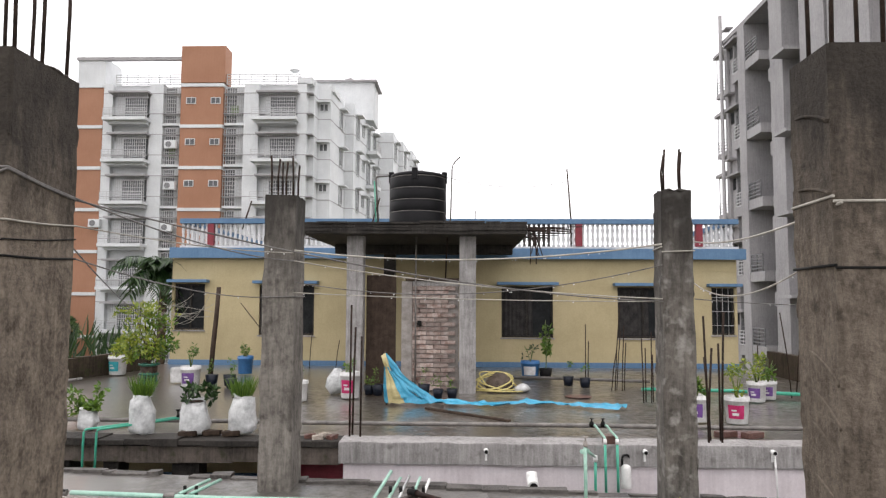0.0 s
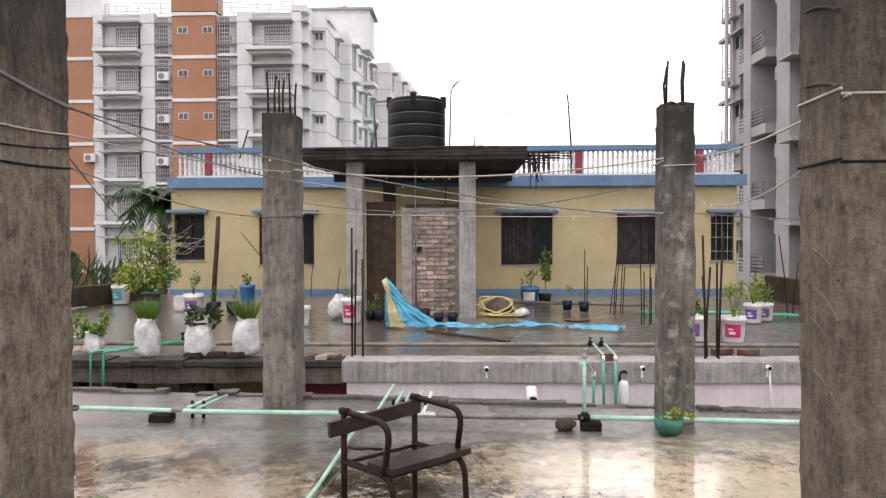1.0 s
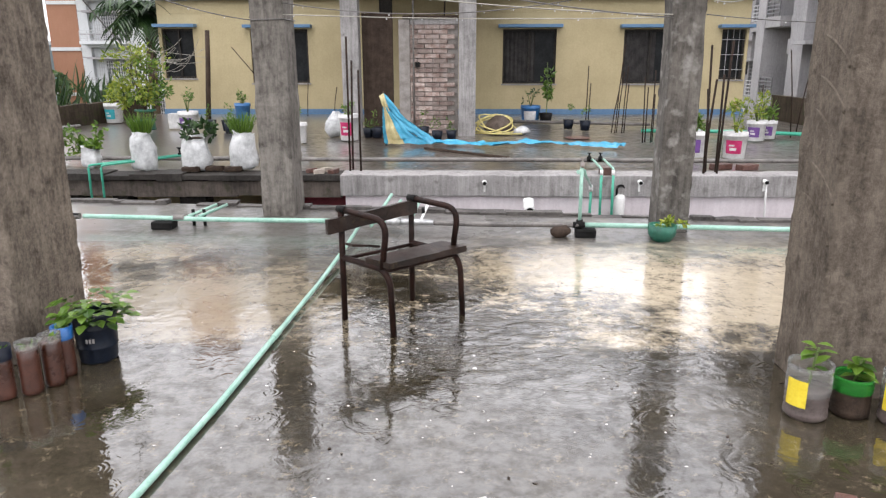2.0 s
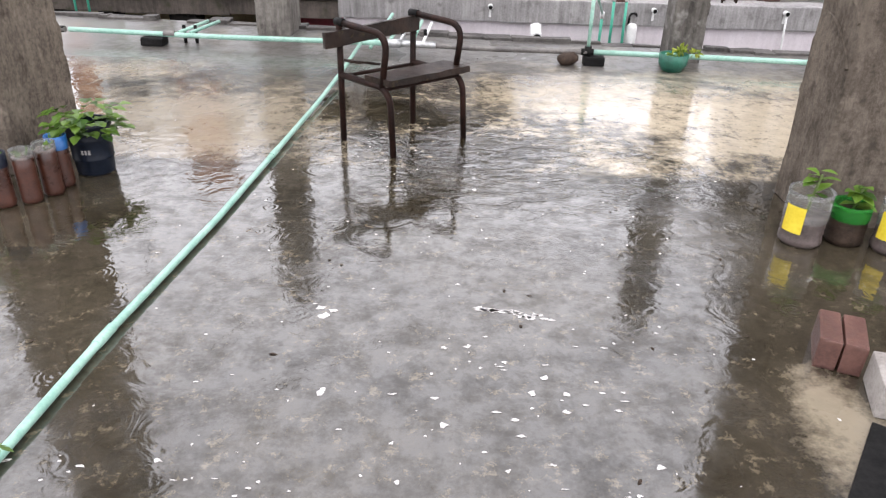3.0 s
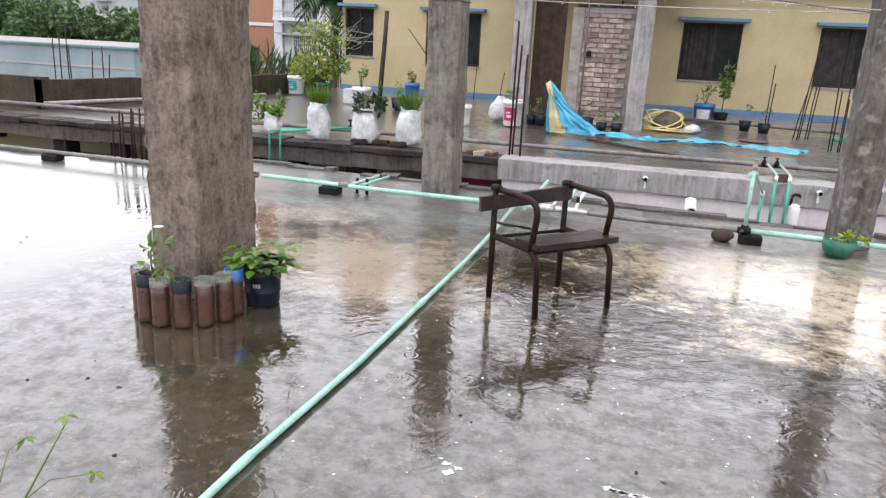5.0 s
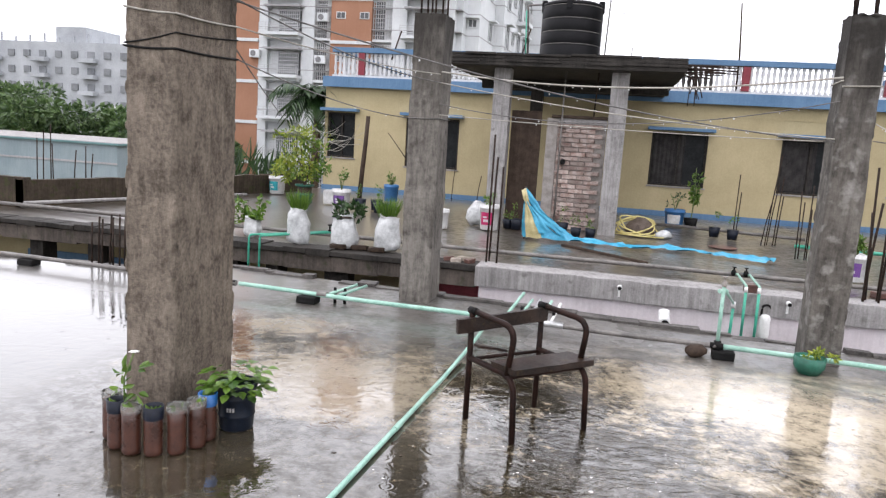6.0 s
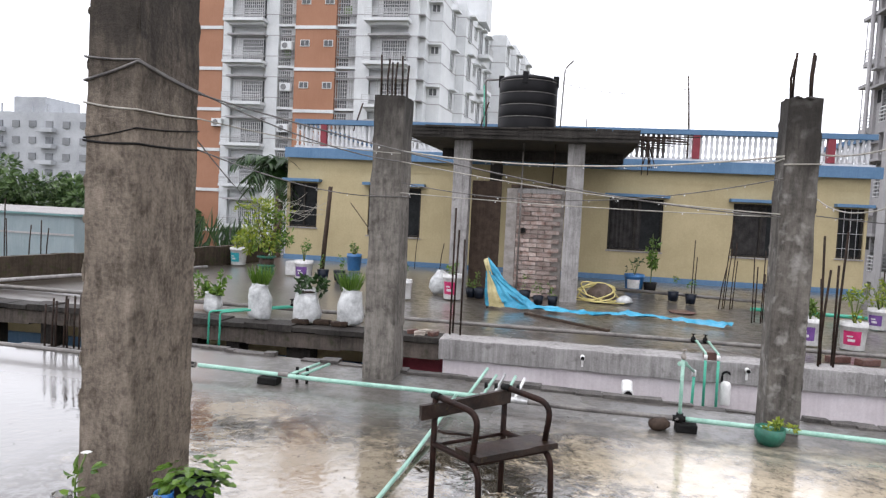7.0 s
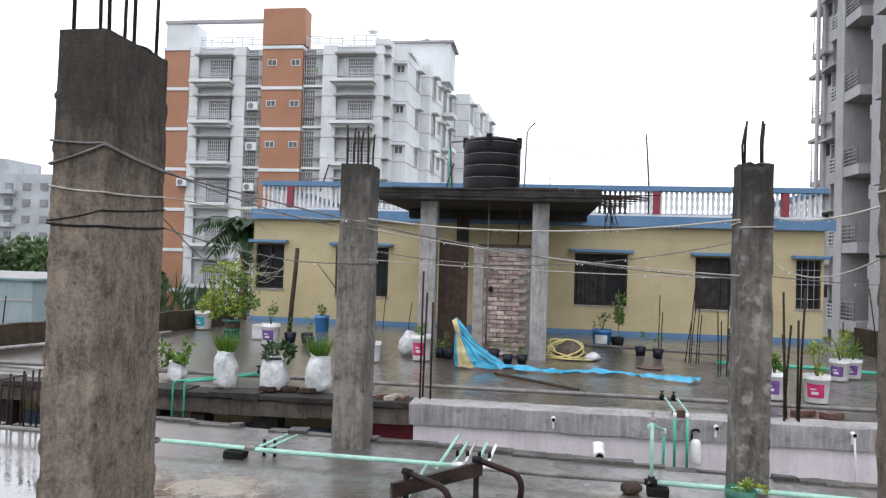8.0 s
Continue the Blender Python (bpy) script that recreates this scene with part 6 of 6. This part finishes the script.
tall = thing("flower_stem", "thin white-flowered stem in a bottle planter", "plant", (-1.93, 3.10, 0.17))
part("stem", tube(bmesh.new(), [(0, 0, 0), (0.0, 0.0, 0.15), (0.05, 0, 0.27)], 0.004, 5), M["stem"], tall)
bm = bmesh.new()
rr = random.Random(2)
for q in range(9):
    a = q * 0.7
    leaf(bm, (0.05, 0, 0.27), (math.cos(a), math.sin(a), 0.4), (0, 0, 1), 0.025, 0.015)
part("blossom", bm, M["flower"], tall)
part("foliage", bush(rr, (0.02, 0, 0.16), (0.05, 0.04, 0.08), 22, 0.06, 0.025), M["leaf"], tall)
nb = thing("navy_bucket", "dark navy plastic bucket with broad green leaves", "bucket", (-1.59, 3.475, 0))
prof = [(0.098, 0), (0.105, 0.01), (0.11, 0.07), (0.116, 0.075), (0.112, 0.08), (0.118, 0.16), (0.123, 0.165), (0.119, 0.17), (0.123, 0.215), (0.13, 0.22), (0.13, 0.235), (0.118, 0.235), (0.112, 0.2), (0.02, 0.2)]
body = part("bucket", lathe(bmesh.new(), [(r * 0.76, z * 0.98) for r, z in prof], 28), M["bucket_navy"], nb)
part("soil", lathe(bmesh.new(), [(0.015, 0.183), (0.083, 0.186), (0.015, 0.2)], 14), M["soil"], body)
for i in range(3):
    bm = bmesh.new()
    a0, a1 = radians(-92 + i * 9), radians(-86 + i * 9)
    bm.faces.new([bm.verts.new((0.0895 * math.cos(a), 0.0895 * math.sin(a), z)) for a, z in ((a0, 0.105), (a1, 0.105), (a1, 0.125), (a0, 0.125))])
    part("print_bar", bm, M["concrete"], body, "small pale bar of print")
rr = random.Random(77)
bm = bmesh.new()
for q in range(110):
    a, e = rr.uniform(0, 6.28), 0.15 * math.sqrt(rr.uniform(0.02, 1))
    p = Vector((e * math.cos(a), e * math.sin(a), 0.215 + rr.uniform(0, 0.11) - e * 0.25))
    leaf(bm, p, (math.cos(a), math.sin(a), rr.uniform(-0.4, 0.3)), (0, 0, 1), rr.uniform(0.04, 0.065), rr.uniform(0.04, 0.06), 0.12)
part("foliage", bm, M["leaf"], nb)

# big bottles at the other near column
for x, y, r, h, k in ((1.36, 3.03, 0.078, 0.215, "clear"), (1.535, 3.05, 0.07, 0.16, "green"), (1.68, 2.98, 0.07, 0.2, "clear")):
    t = thing("jar_planter", "cut clear plastic jar with a yellow label and a bean seedling" if k == "clear" else "cut green plastic jar with small leaves", "jar", (x, y, 0), group="jar planters")
    prof = [(r * 0.85, 0), (r, 0.012)]
    for q in range(4):
        prof += [(r, 0.03 + q * 0.025), (r * 0.95, 0.042 + q * 0.025)]
    part("soil", lathe(bmesh.new(), prof + [(r * 0.95, 0.125), (r * 0.3, 0.127)], 22), M["soil_jar"] if k == "clear" else M["soil"], t)
    part("jar", lathe(bmesh.new(), [(r * 1.01, 0.10), (r * 1.03, 0.13), (r * 1.0, h * 0.9), (r * 1.04, h), (r * 0.99, h), (r * 0.97, h * 0.9)], 22, cap=False), M["glass" if k == "clear" else "glass_green"], t)
    if k == "clear":
        bm = bmesh.new()
        for i in range(5):
            a0, a1 = radians(-172 + i * 11), radians(-161 + i * 11)
            bm.faces.new([bm.verts.new((r * 1.06 * math.cos(a), r * 1.06 * math.sin(a), z)) for a, z in ((a0, 0.06), (a1, 0.06), (a1, 0.165), (a0, 0.165))])
        part("paper_label", bm, M["label_yellow"], t, "peeling yellow label")
    rr = random.Random(int(x * 100))
    bm = bmesh.new()
    tube(bm, [(0, 0, 0.12), (0.01, 0, h), (0.02, 0, h + 0.06)], 0.005, 5)
    part("stem", bm, M["stem"], t)
    bm = bmesh.new()
    for q in range(10 if k == "clear" else 16):
        a = rr.uniform(0, 6.28)
        leaf(bm, (0.01, 0, h + rr.uniform(-0.03, 0.08)), (math.cos(a), math.sin(a), rr.uniform(-0.2, 0.6)), (0, 0, 1), rr.uniform(0.05, 0.085), rr.uniform(0.03, 0.05), 0.15)
    part("foliage", bm, M["leaf"], t)

# loose bricks
for x, y, rz, m in ((1.135, 2.291, 68, "brick_wet"), (1.195, 2.267, 68, "brick_wet"), (1.200, 2.085, 73, "mortar")):
    b = thing("loose_brick", "wet red brick set on edge on the roof" if m == "brick_wet" else "cement-grey brick set on edge on the roof", "brick", (x, y, 0), rz, group="loose bricks")
    part("body", rag(made_box(-0.085, 0.085, -0.03, 0.03, 0, 0.10, 0.008), 0.004, 14), M[m], b)
slab = thing("black_board", "black rubber-coated board lying at the roof side", "board", (1.142, 1.742, 0), 55.2)
part("board", made_box(-0.36, 0.19, -0.15, 0.15, 0, 0.014, 0.005), M["black"], slab)

# near shrub at the roof's open side
near = thing("papaya_seedling", "slender seedling with lobed yellow-green leaves on the wet roof", "plant", (-1.07, 1.36, 0.0))
bm = bmesh.new()
tube(bm, [(0, 0, 0.02), (0.02, 0.05, 0.2), (0.06, 0.12, 0.36), (0.10, 0.21, 0.5)], 0.0035, 6, 0.0018)
tips = [(0.10, 0.21, 0.51), (0.19, 0.17, 0.42), (0.28, 0.07, 0.34), (0.02, 0.18, 0.46), (0.22, 0.0, 0.28), (0.13, 0.10, 0.36), (0.30, 0.14, 0.27), (0.06, 0.02, 0.3), (0.24, 0.2, 0.33)]
part("stem", bm, M["stem"], near)
for p in tips[1:]:
    bm = bmesh.new()
    tube(bm, [(0.03, 0.08, p[2] - 0.09), (p[0] * 0.6, p[1] * 0.8, p[2] - 0.01), p], 0.0018, 5, 0.001)
    part("branch", bm, M["stem"], near)
bm = bmesh.new()
rr = random.Random(6)
for p in tips:
    for q in range(5):
        a = q * 1.256 + rr.uniform(-0.3, 0.3)
        leaf(bm, p, (math.cos(a), math.sin(a), rr.uniform(-0.5, 0.1)), (0, 0, 1), rr.uniform(0.018, 0.034), 0.011, 0.15)
part("foliage", bm, M["leaf"], near)
soilp = thing("seedling_pot", "small dark plastic pot holding the seedling", "plant pot", (-1.07, 1.36, 0))
part("pot", lathe(bmesh.new(), [(0.06, 0.0), (0.08, 0.12), (0.07, 0.12), (0.01, 0.1)], 14), M["black"], soilp)

# palm behind the house corner
palm = thing("palm_tree", "dark drooping palm behind the yellow house corner", "tree", (-7.8, 18.2, -9.25))
part("trunk", tube(bmesh.new(), [(0, 0, -1.4), (0.1, 0, 7), (0.2, 0, 11.6)], 0.16, 8, 0.1), M["bark"], palm)
bm = bmesh.new()
rr = random.Random(15)
for k in range(28):
    a, e = rr.uniform(0, 6.28), rr.uniform(-0.1, 1.0)
    L = rr.uniform(0.9, 1.35)
    pts = []
    for i in range(9):
        s = i / 8 * L
        pts.append(Vector((0.2 + math.cos(a) * s * math.cos(e * (1 - i / 10)), math.sin(a) * s * math.cos(e * (1 - i / 10)), 11.6 + s * math.sin(e) - 0.52 * s * s)))
    tube(bm, pts, 0.02, 4, 0.006)
    for i in range(1, 9):
        d = (pts[i] - pts[i - 1]).normalized()
        sd = d.cross(Vector((0, 0, 1))).normalized()
        for s in (-1, 1):
            for j in (0.0, 0.5):
                leaf(bm, pts[i - 1].lerp(pts[i], j), d * 0.6 + sd * s + Vector((0, 0, -0.45)), (0, 0, 1), rr.uniform(0.3, 0.5), 0.075)
part("fronds", bm, M["leaf_dark"], palm)
hedge = thing("garden_shrubs", "spiky dark green shrubs behind the parapet", "shrub", (-9.0, 17.0, 0.1), kind="stuff")
bm = bmesh.new()
for k in range(260):
    p = Vector((rr.uniform(-2.6, 1.2), rr.uniform(-0.8, 0.8), rr.uniform(-0.3, 0.4)))
    leaf(bm, p, (rr.uniform(-0.6, 0.6), rr.uniform(-0.5, 0.5), 1), unit(rr), rr.uniform(0.4, 0.9), 0.06)
part("foliage", bm, M["leaf_dark"], hedge)

# tarpaulin
tarp = thing("tarpaulin", "blue and yellow tarpaulin propped at one end on the wet terrace", "tarpaulin", (0, 0, TZ))
bm = bmesh.new()


def tarp_strip(bm, c0, c1, n=26, seed=0):
    """A crumpled strip between two edge lines, both lists of points."""
    rows = []

    def along(c, t):
        k = t * (len(c) - 1)
        i = min(int(k), len(c) - 2)
        return Vector(c[i]).lerp(Vector(c[i + 1]), k - i)
    for i in range(n + 1):
        t = i / n
        a, b = along(c0, t), along(c1, t)
        row = []
        for j in range(7):
            p = a.lerp(b, j / 6)
            w = 0.07 * noise.noise(p * 7 + Vector((seed, 0, 0))) + 0.02 * math.sin(j * 2.1 + i * 0.4)
            p = p + Vector((0, w * 0.5, w * 0.25)) if p.z > 0.09 else p + Vector((0, 0.04 * noise.noise(p * 5), abs(w) * 0.9))
            p.z = max(p.z, 0.006)
            row.append(bm.verts.new(p))
        rows.append(row)
    for u, v in zip(rows, rows[1:]):
        for j in range(6):
            f = bm.faces.new((u[j], u[j + 1], v[j + 1], v[j]))
            f.smooth = True


tarp_strip(bm, [(-1.11, 10.9, 0.75), (-0.88, 10.9, 0.46), (-0.65, 10.92, 0.26), (-0.37, 10.98, 0.07), (0.04, 10.98, 0.03), (0.48, 10.87, 0.03), (0.95, 11.04, 0.05), (1.5, 10.97, 0.03), (1.86, 10.80, 0.05), (2.15, 10.72, 0.04), (2.37, 10.84, 0.03)],
           [(-1.17, 10.88, 0.69), (-0.96, 10.88, 0.40), (-0.74, 10.88, 0.19), (-0.5, 10.9, 0.02), (0.04, 10.85, 0.01), (0.48, 10.73, 0.01), (0.97, 10.94, 0.01), (1.52, 10.85, 0.01), (1.86, 10.60, 0.01), (2.17, 10.48, 0.01), (2.32, 10.70, 0.01)], 80, 1)
part("blue_sheet", bm, M["tarp_blue"], tarp)
edge_a = [(-1.135, 10.84, 0.54), (-1.145, 10.9, 0.27), (-1.135, 10.95, 0.006)]
edge_b = [(-1.12, 10.83, 0.545), (-1.10, 10.87, 0.27), (-1.07, 10.9, 0.006)]
edge_c = [(-1.10, 10.83, 0.55), (-0.96, 10.84, 0.27), (-0.82, 10.84, 0.006)]
edge_d = [(-1.08, 10.85, 0.55), (-0.75, 10.87, 0.2), (-0.43, 10.88, 0.006)]
for a, b, m, name in ((edge_a, edge_b, "tarp_blue", "side_fold"), (edge_b, edge_c, "tarp_yellow", "yellow_fold"), (edge_c, edge_d, "tarp_blue", "front_fold"), ([(-1.18, 10.85, 0.71), (-1.12, 10.83, 0.53)], [(-1.12, 10.86, 0.74), (-1.03, 10.85, 0.49)], "tarp_yellow", "tip_fold")):
    bm = bmesh.new()
    tarp_strip(bm, a, b, 16, 5)
    part(name, bm, M[m], tarp)
prop3 = thing("prop_stick", "stick that props the tarpaulin", "stick", (-1.14, 11.0, TZ - 0.02))
part("stick", tube(bmesh.new(), [(0.03, 0, 0), (0, 0, 0.78)], 0.014, 6), M["wood"], prop3)
plank = thing("dark_plank", "dark wet plank lying under the tarpaulin", "plank", (0.05, 10.1, TZ - 0.02), -42)
part("board", made_box(-0.75, 0.75, -0.03, 0.03, 0, 0.03, 0.004), M["wood"], plank)

# hose on a sack
hp = thing("garden_hose", "yellow hose coiled over a lumpy stone-grey sack", "hose", (0.5, 12.6, TZ))
part("coil", tube(bmesh.new(), [(0.02 + (0.3 + 0.04 * math.sin(i * 0.9)) * math.cos(i * 0.35) + (0.06 if i > 40 else 0), 0.16 * math.sin(i * 0.35), 0.16 + 0.13 * math.sin(i * 0.35 + 0.6 * math.sin(i * 0.06)) + 0.02 * math.sin(i * 0.5)) for i in range(84)], 0.012, 6), M["hose"], hp)
part("tail", tube(bmesh.new(), bend([(-0.3, -0.1, 0.02), (0.1, -0.2, 0.012), (0.5, -0.16, 0.012)], 0.1), 0.012, 6), M["hose"], hp)
lump = thing("grey_sack", "grey lumpy wet sack under the hose", "sack", (0.62, 12.7, TZ - 0.01))
part("body", rag(lathe(bmesh.new(), [(0.2, 0), (0.26, 0.08), (0.2, 0.2), (0.07, 0.28)], 16), 0.05, 6), M["sack_dirt"], lump)
lump2 = thing("white_bundle", "small white wet bundle beside the hose", "bundle", (1.0, 12.6, TZ - 0.01))
part("body", rag(lathe(bmesh.new(), [(0.1, 0), (0.16, 0.04), (0.1, 0.1), (0.03, 0.13)], 12), 0.03, 8), M["sack"], lump2)
mat_ = thing("red_dish", "flat reddish dish in the flooded terrace", "dish", (1.85, 12.0, TZ - 0.02))
part("dish", lathe(bmesh.new(), [(0.16, 0.0), (0.22, 0.02), (0.2, 0.025), (0.05, 0.02)], 20), M["brick_wet"], mat_)


# ---- wires with rain drops ----
def wire(a, b, sag, r, material, label, drops=0, seed=0):
    t = thing("overhead_wire", label, "wire", group="wires")
    a, b = Vector(a), Vector(b)
    n = 24
    pts = [a.lerp(b, i / n) - Vector((0, 0, sag * 4 * (i / n) * (1 - i / n))) for i in range(n + 1)]
    part("cable", tube(bmesh.new(), pts, r * 0.8, 5), M[material], t)
    if drops:
        rr = random.Random(seed)
        bm = bmesh.new()
        for _ in range(drops // 2):
            k = rr.uniform(0.03, 0.97)
            p = a.lerp(b, k) - Vector((0, 0, sag * 4 * k * (1 - k) + r + 0.006))
            bmesh.ops.create_icosphere(bm, subdivisions=1, radius=rr.uniform(0.003, 0.0065), matrix=Matrix.Translation(p))
        ob = part("drops", bm, M["drop"], t, "hanging rain drops")
        ob["kind"] = "stuff"
    return t


wire((-1.877, 3.92, 2.078), (1.56, 5.98, 1.60), 0.10, 0.006, "wire", "dark cable strung between two columns", 24, 1)
wire((-1.877, 3.93, 2.086), (-1.41, 6.5, 1.93), 0.06, 0.006, "wire", "dark cable from column to column")
wire((-1.877, 3.93, 1.951), (-1.42, 6.48, 2.0), 0.03, 0.005, "wire_pale", "pale rope between two columns", 6, 2)
wire((-1.41, 6.48, 2.02), (1.56, 5.98, 2.04), 0.10, 0.009, "wire_pale", "wet pale rope dripping with rain", 40, 3)
wire((-1.41, 6.48, 1.93), (1.56, 5.98, 1.62), 0.05, 0.006, "wire_pale", "wet pale wire with drops", 26, 4)
wire((-1.41, 6.48, 1.75), (1.56, 5.98, 1.88), 0.16, 0.005, "wire", "thin slack wire with rain drops", 30, 5)
wire((-1.41, 6.48, 1.66), (1.56, 5.98, 1.60), 0.02, 0.005, "wire_pale", "thin pale wire between columns", 12, 6)
wire((1.80, 5.98, 2.06), (1.44, 3.14, 1.96), 0.06, 0.007, "wire_pale", "pale rope running to the near column", 8, 7)
wire((1.80, 5.98, 1.74), (1.44, 3.5, 1.72), 0.10, 0.005, "wire_pale", "thin wire running to the near column", 8, 8)
wire((1.80, 5.98, 1.62), (6.0, 7.5, 1.9), 0.15, 0.005, "wire", "thin wire running past the column", 10, 9)
wire((-1.877, 3.93, 1.788), (-1.68, 6.5, 1.62), 0.05, 0.005, "wire", "thin cable from column to column", 6, 10)
wire((-1.88, 3.9, 1.85), (-7.0, 17.2, 1.4), 0.3, 0.005, "wire", "thin slack cable to the yellow house")
wire((2.47, 17.4, 4.5), (-1.0, 13.4, 4.1), 0.25, 0.006, "wire", "thin cable from the bamboo pole to the tank")
rw = random.Random(61)
for k in range(13):
    wire((-7.15 + rw.uniform(-0.2, 0.5), 16.9, rw.uniform(1.0, 1.6)), (-5.2 + rw.uniform(-0.7, 0.1), 15.1, rw.uniform(1.05, 1.75)), rw.uniform(-0.05, 0.3), 0.006, "wire_pale", "tangled pale wire at the house corner")


def wrap(c, w, d, z0, z1, material, label, turns=1):
    t = thing("wire_wrap", label, "wire", c)
    pts = []
    for q in range(turns * 4 + 1):
        x, y = ((-1, -1), (1, -1), (1, 1), (-1, 1))[q % 4]
        pts.append((x * (w / 2 - 0.001), y * (d / 2 - 0.001), z0 + (z1 - z0) * q / (turns * 4)))
    part("cable", tube(bmesh.new(), pts, 0.006, 6), M[material], t)




def lash(zs, r, material, label):
    """A cable slung over two faces of the near column: heights at three of its edges, sagging in between."""
    t = thing("wire_wrap", label, "wire")
    edge = [(-2.143, 3.93), (-2.143, 3.389), (-1.877, 3.389), (-1.877, 3.93)]
    zs = [zs[0]] + list(zs)
    pts = []
    for k in range(3):
        for i in range(6):
            f = i / 6
            pts.append((edge[k][0] + (edge[k + 1][0] - edge[k][0]) * f, edge[k][1] + (edge[k + 1][1] - edge[k][1]) * f, zs[k] + (zs[k + 1] - zs[k]) * f - 0.006 * math.sin(math.pi * f)))
    pts.append((*edge[3], zs[3]))
    part("cable", tube(bmesh.new(), pts, r, 6), M[material], t)


lash((2.05, 2.139, 2.078), 0.0065, "wire", "dark cable slung over the column edge")
lash((2.157, 2.146, 2.086), 0.0055, "wire", "second dark cable slung over the column edge")
lash((1.95, 1.923, 1.951), 0.005, "wire_pale", "pale rope tied round the column")
lash((1.778, 1.77, 1.788), 0.006, "black", "black cable tied round the column")
lash((1.79, 1.84, 1.885), 0.004, "black", "thin black cable crossing the column")
wrap((1.69, 3.35, 0), 0.52, 0.34, 1.97, 1.99, "wire_pale", "pale rope tied round the column")
wrap((1.69, 3.35, 0), 0.52, 0.34, 1.72, 1.73, "black", "dark cable tied round the column")
wrap((-1.545, 6.67, 0), 0.28, 0.39, 1.62, 1.64, "wire", "thin cable tied round the column")
wrap((1.68, 6.10, 0), 0.25, 0.26, 1.98, 2.02, "wire_pale", "pale rope tied round the column")

# spilt paint and grit on the roof
fl = thing("paint_spatter", "flecks of spilt white paint on the wet roof", "paint marks", kind="stuff")
bm = bmesh.new()
rr = random.Random(44)


def fleck(bm, x, y, sx, sy, n=9):
    ph = rr.uniform(0, 6)
    vs = [bm.verts.new((x + sx * math.cos(2 * math.pi * i / n) * rr.uniform(0.3, 1.4), y + sy * math.sin(2 * math.pi * i / n) * rr.uniform(0.3, 1.4), 0.001)) for i in range(n)]
    bm.faces.new(vs)


for i in range(16):
    fleck(bm, 0.13 + i * 0.0145, 2.46 - 0.05 * i / 16 + rr.uniform(-0.012, 0.012), rr.uniform(0.014, 0.032), rr.uniform(0.005, 0.015), 14)
for x, y, s in ((0.093, 2.25, 0.012), (0.036, 1.912, 0.014), (-0.06, 1.717, 0.008), (-0.353, 2.38, 0.02), (-0.37, 2.42, 0.018), (-0.33, 2.41, 0.016), (0.31, 2.12, 0.018), (0.27, 2.05, 0.014), (0.35, 1.98, 0.012), (0.114, 3.41, 0.015), (-0.29, 2.02, 0.022), (-0.62, 1.75, 0.012), (0.55, 1.8, 0.012), (0.06, 2.6, 0.01), (0.36, 2.05, 0.012), (0.2, 2.18, 0.01)):
    fleck(bm, x, y, s * 0.9, s * 0.75)
for _ in range(42):
    x, y = rr.gauss(0.28, 0.22), rr.gauss(2.0, 0.28)
    fleck(bm, x, y, rr.uniform(0.002, 0.013), rr.uniform(0.0015, 0.007), 11)
for _ in range(24):
    x, y = rr.gauss(-0.55, 0.25), rr.gauss(1.75, 0.2)
    fleck(bm, x, y, rr.uniform(0.002, 0.012), rr.uniform(0.002, 0.005), 8)
for _ in range(150):
    x, y = rr.gauss(0.0, 0.75), rr.uniform(1.1, 4.3)
    s = rr.uniform(0.002, 0.006)
    fleck(bm, x, y, s * 1.3, s, 6)
part("flecks", bm, M["paint_fleck"], fl)
grit = thing("grit", "dark leaf bits and grit on the wet roof", "debris", kind="stuff")
bm = bmesh.new()
for _ in range(150):
    x, y = rr.uniform(-4.5, 3.0), rr.uniform(1.2, 6.2)
    p = Vector((x, y, 0.002))
    a = rr.uniform(0, 6.28)
    leaf(bm, p, (math.cos(a), math.sin(a), 0.1), (0, 0, 1), rr.uniform(0.01, 0.03), rr.uniform(0.005, 0.012), 0.1)
part("bits", bm, M["soil"], grit)
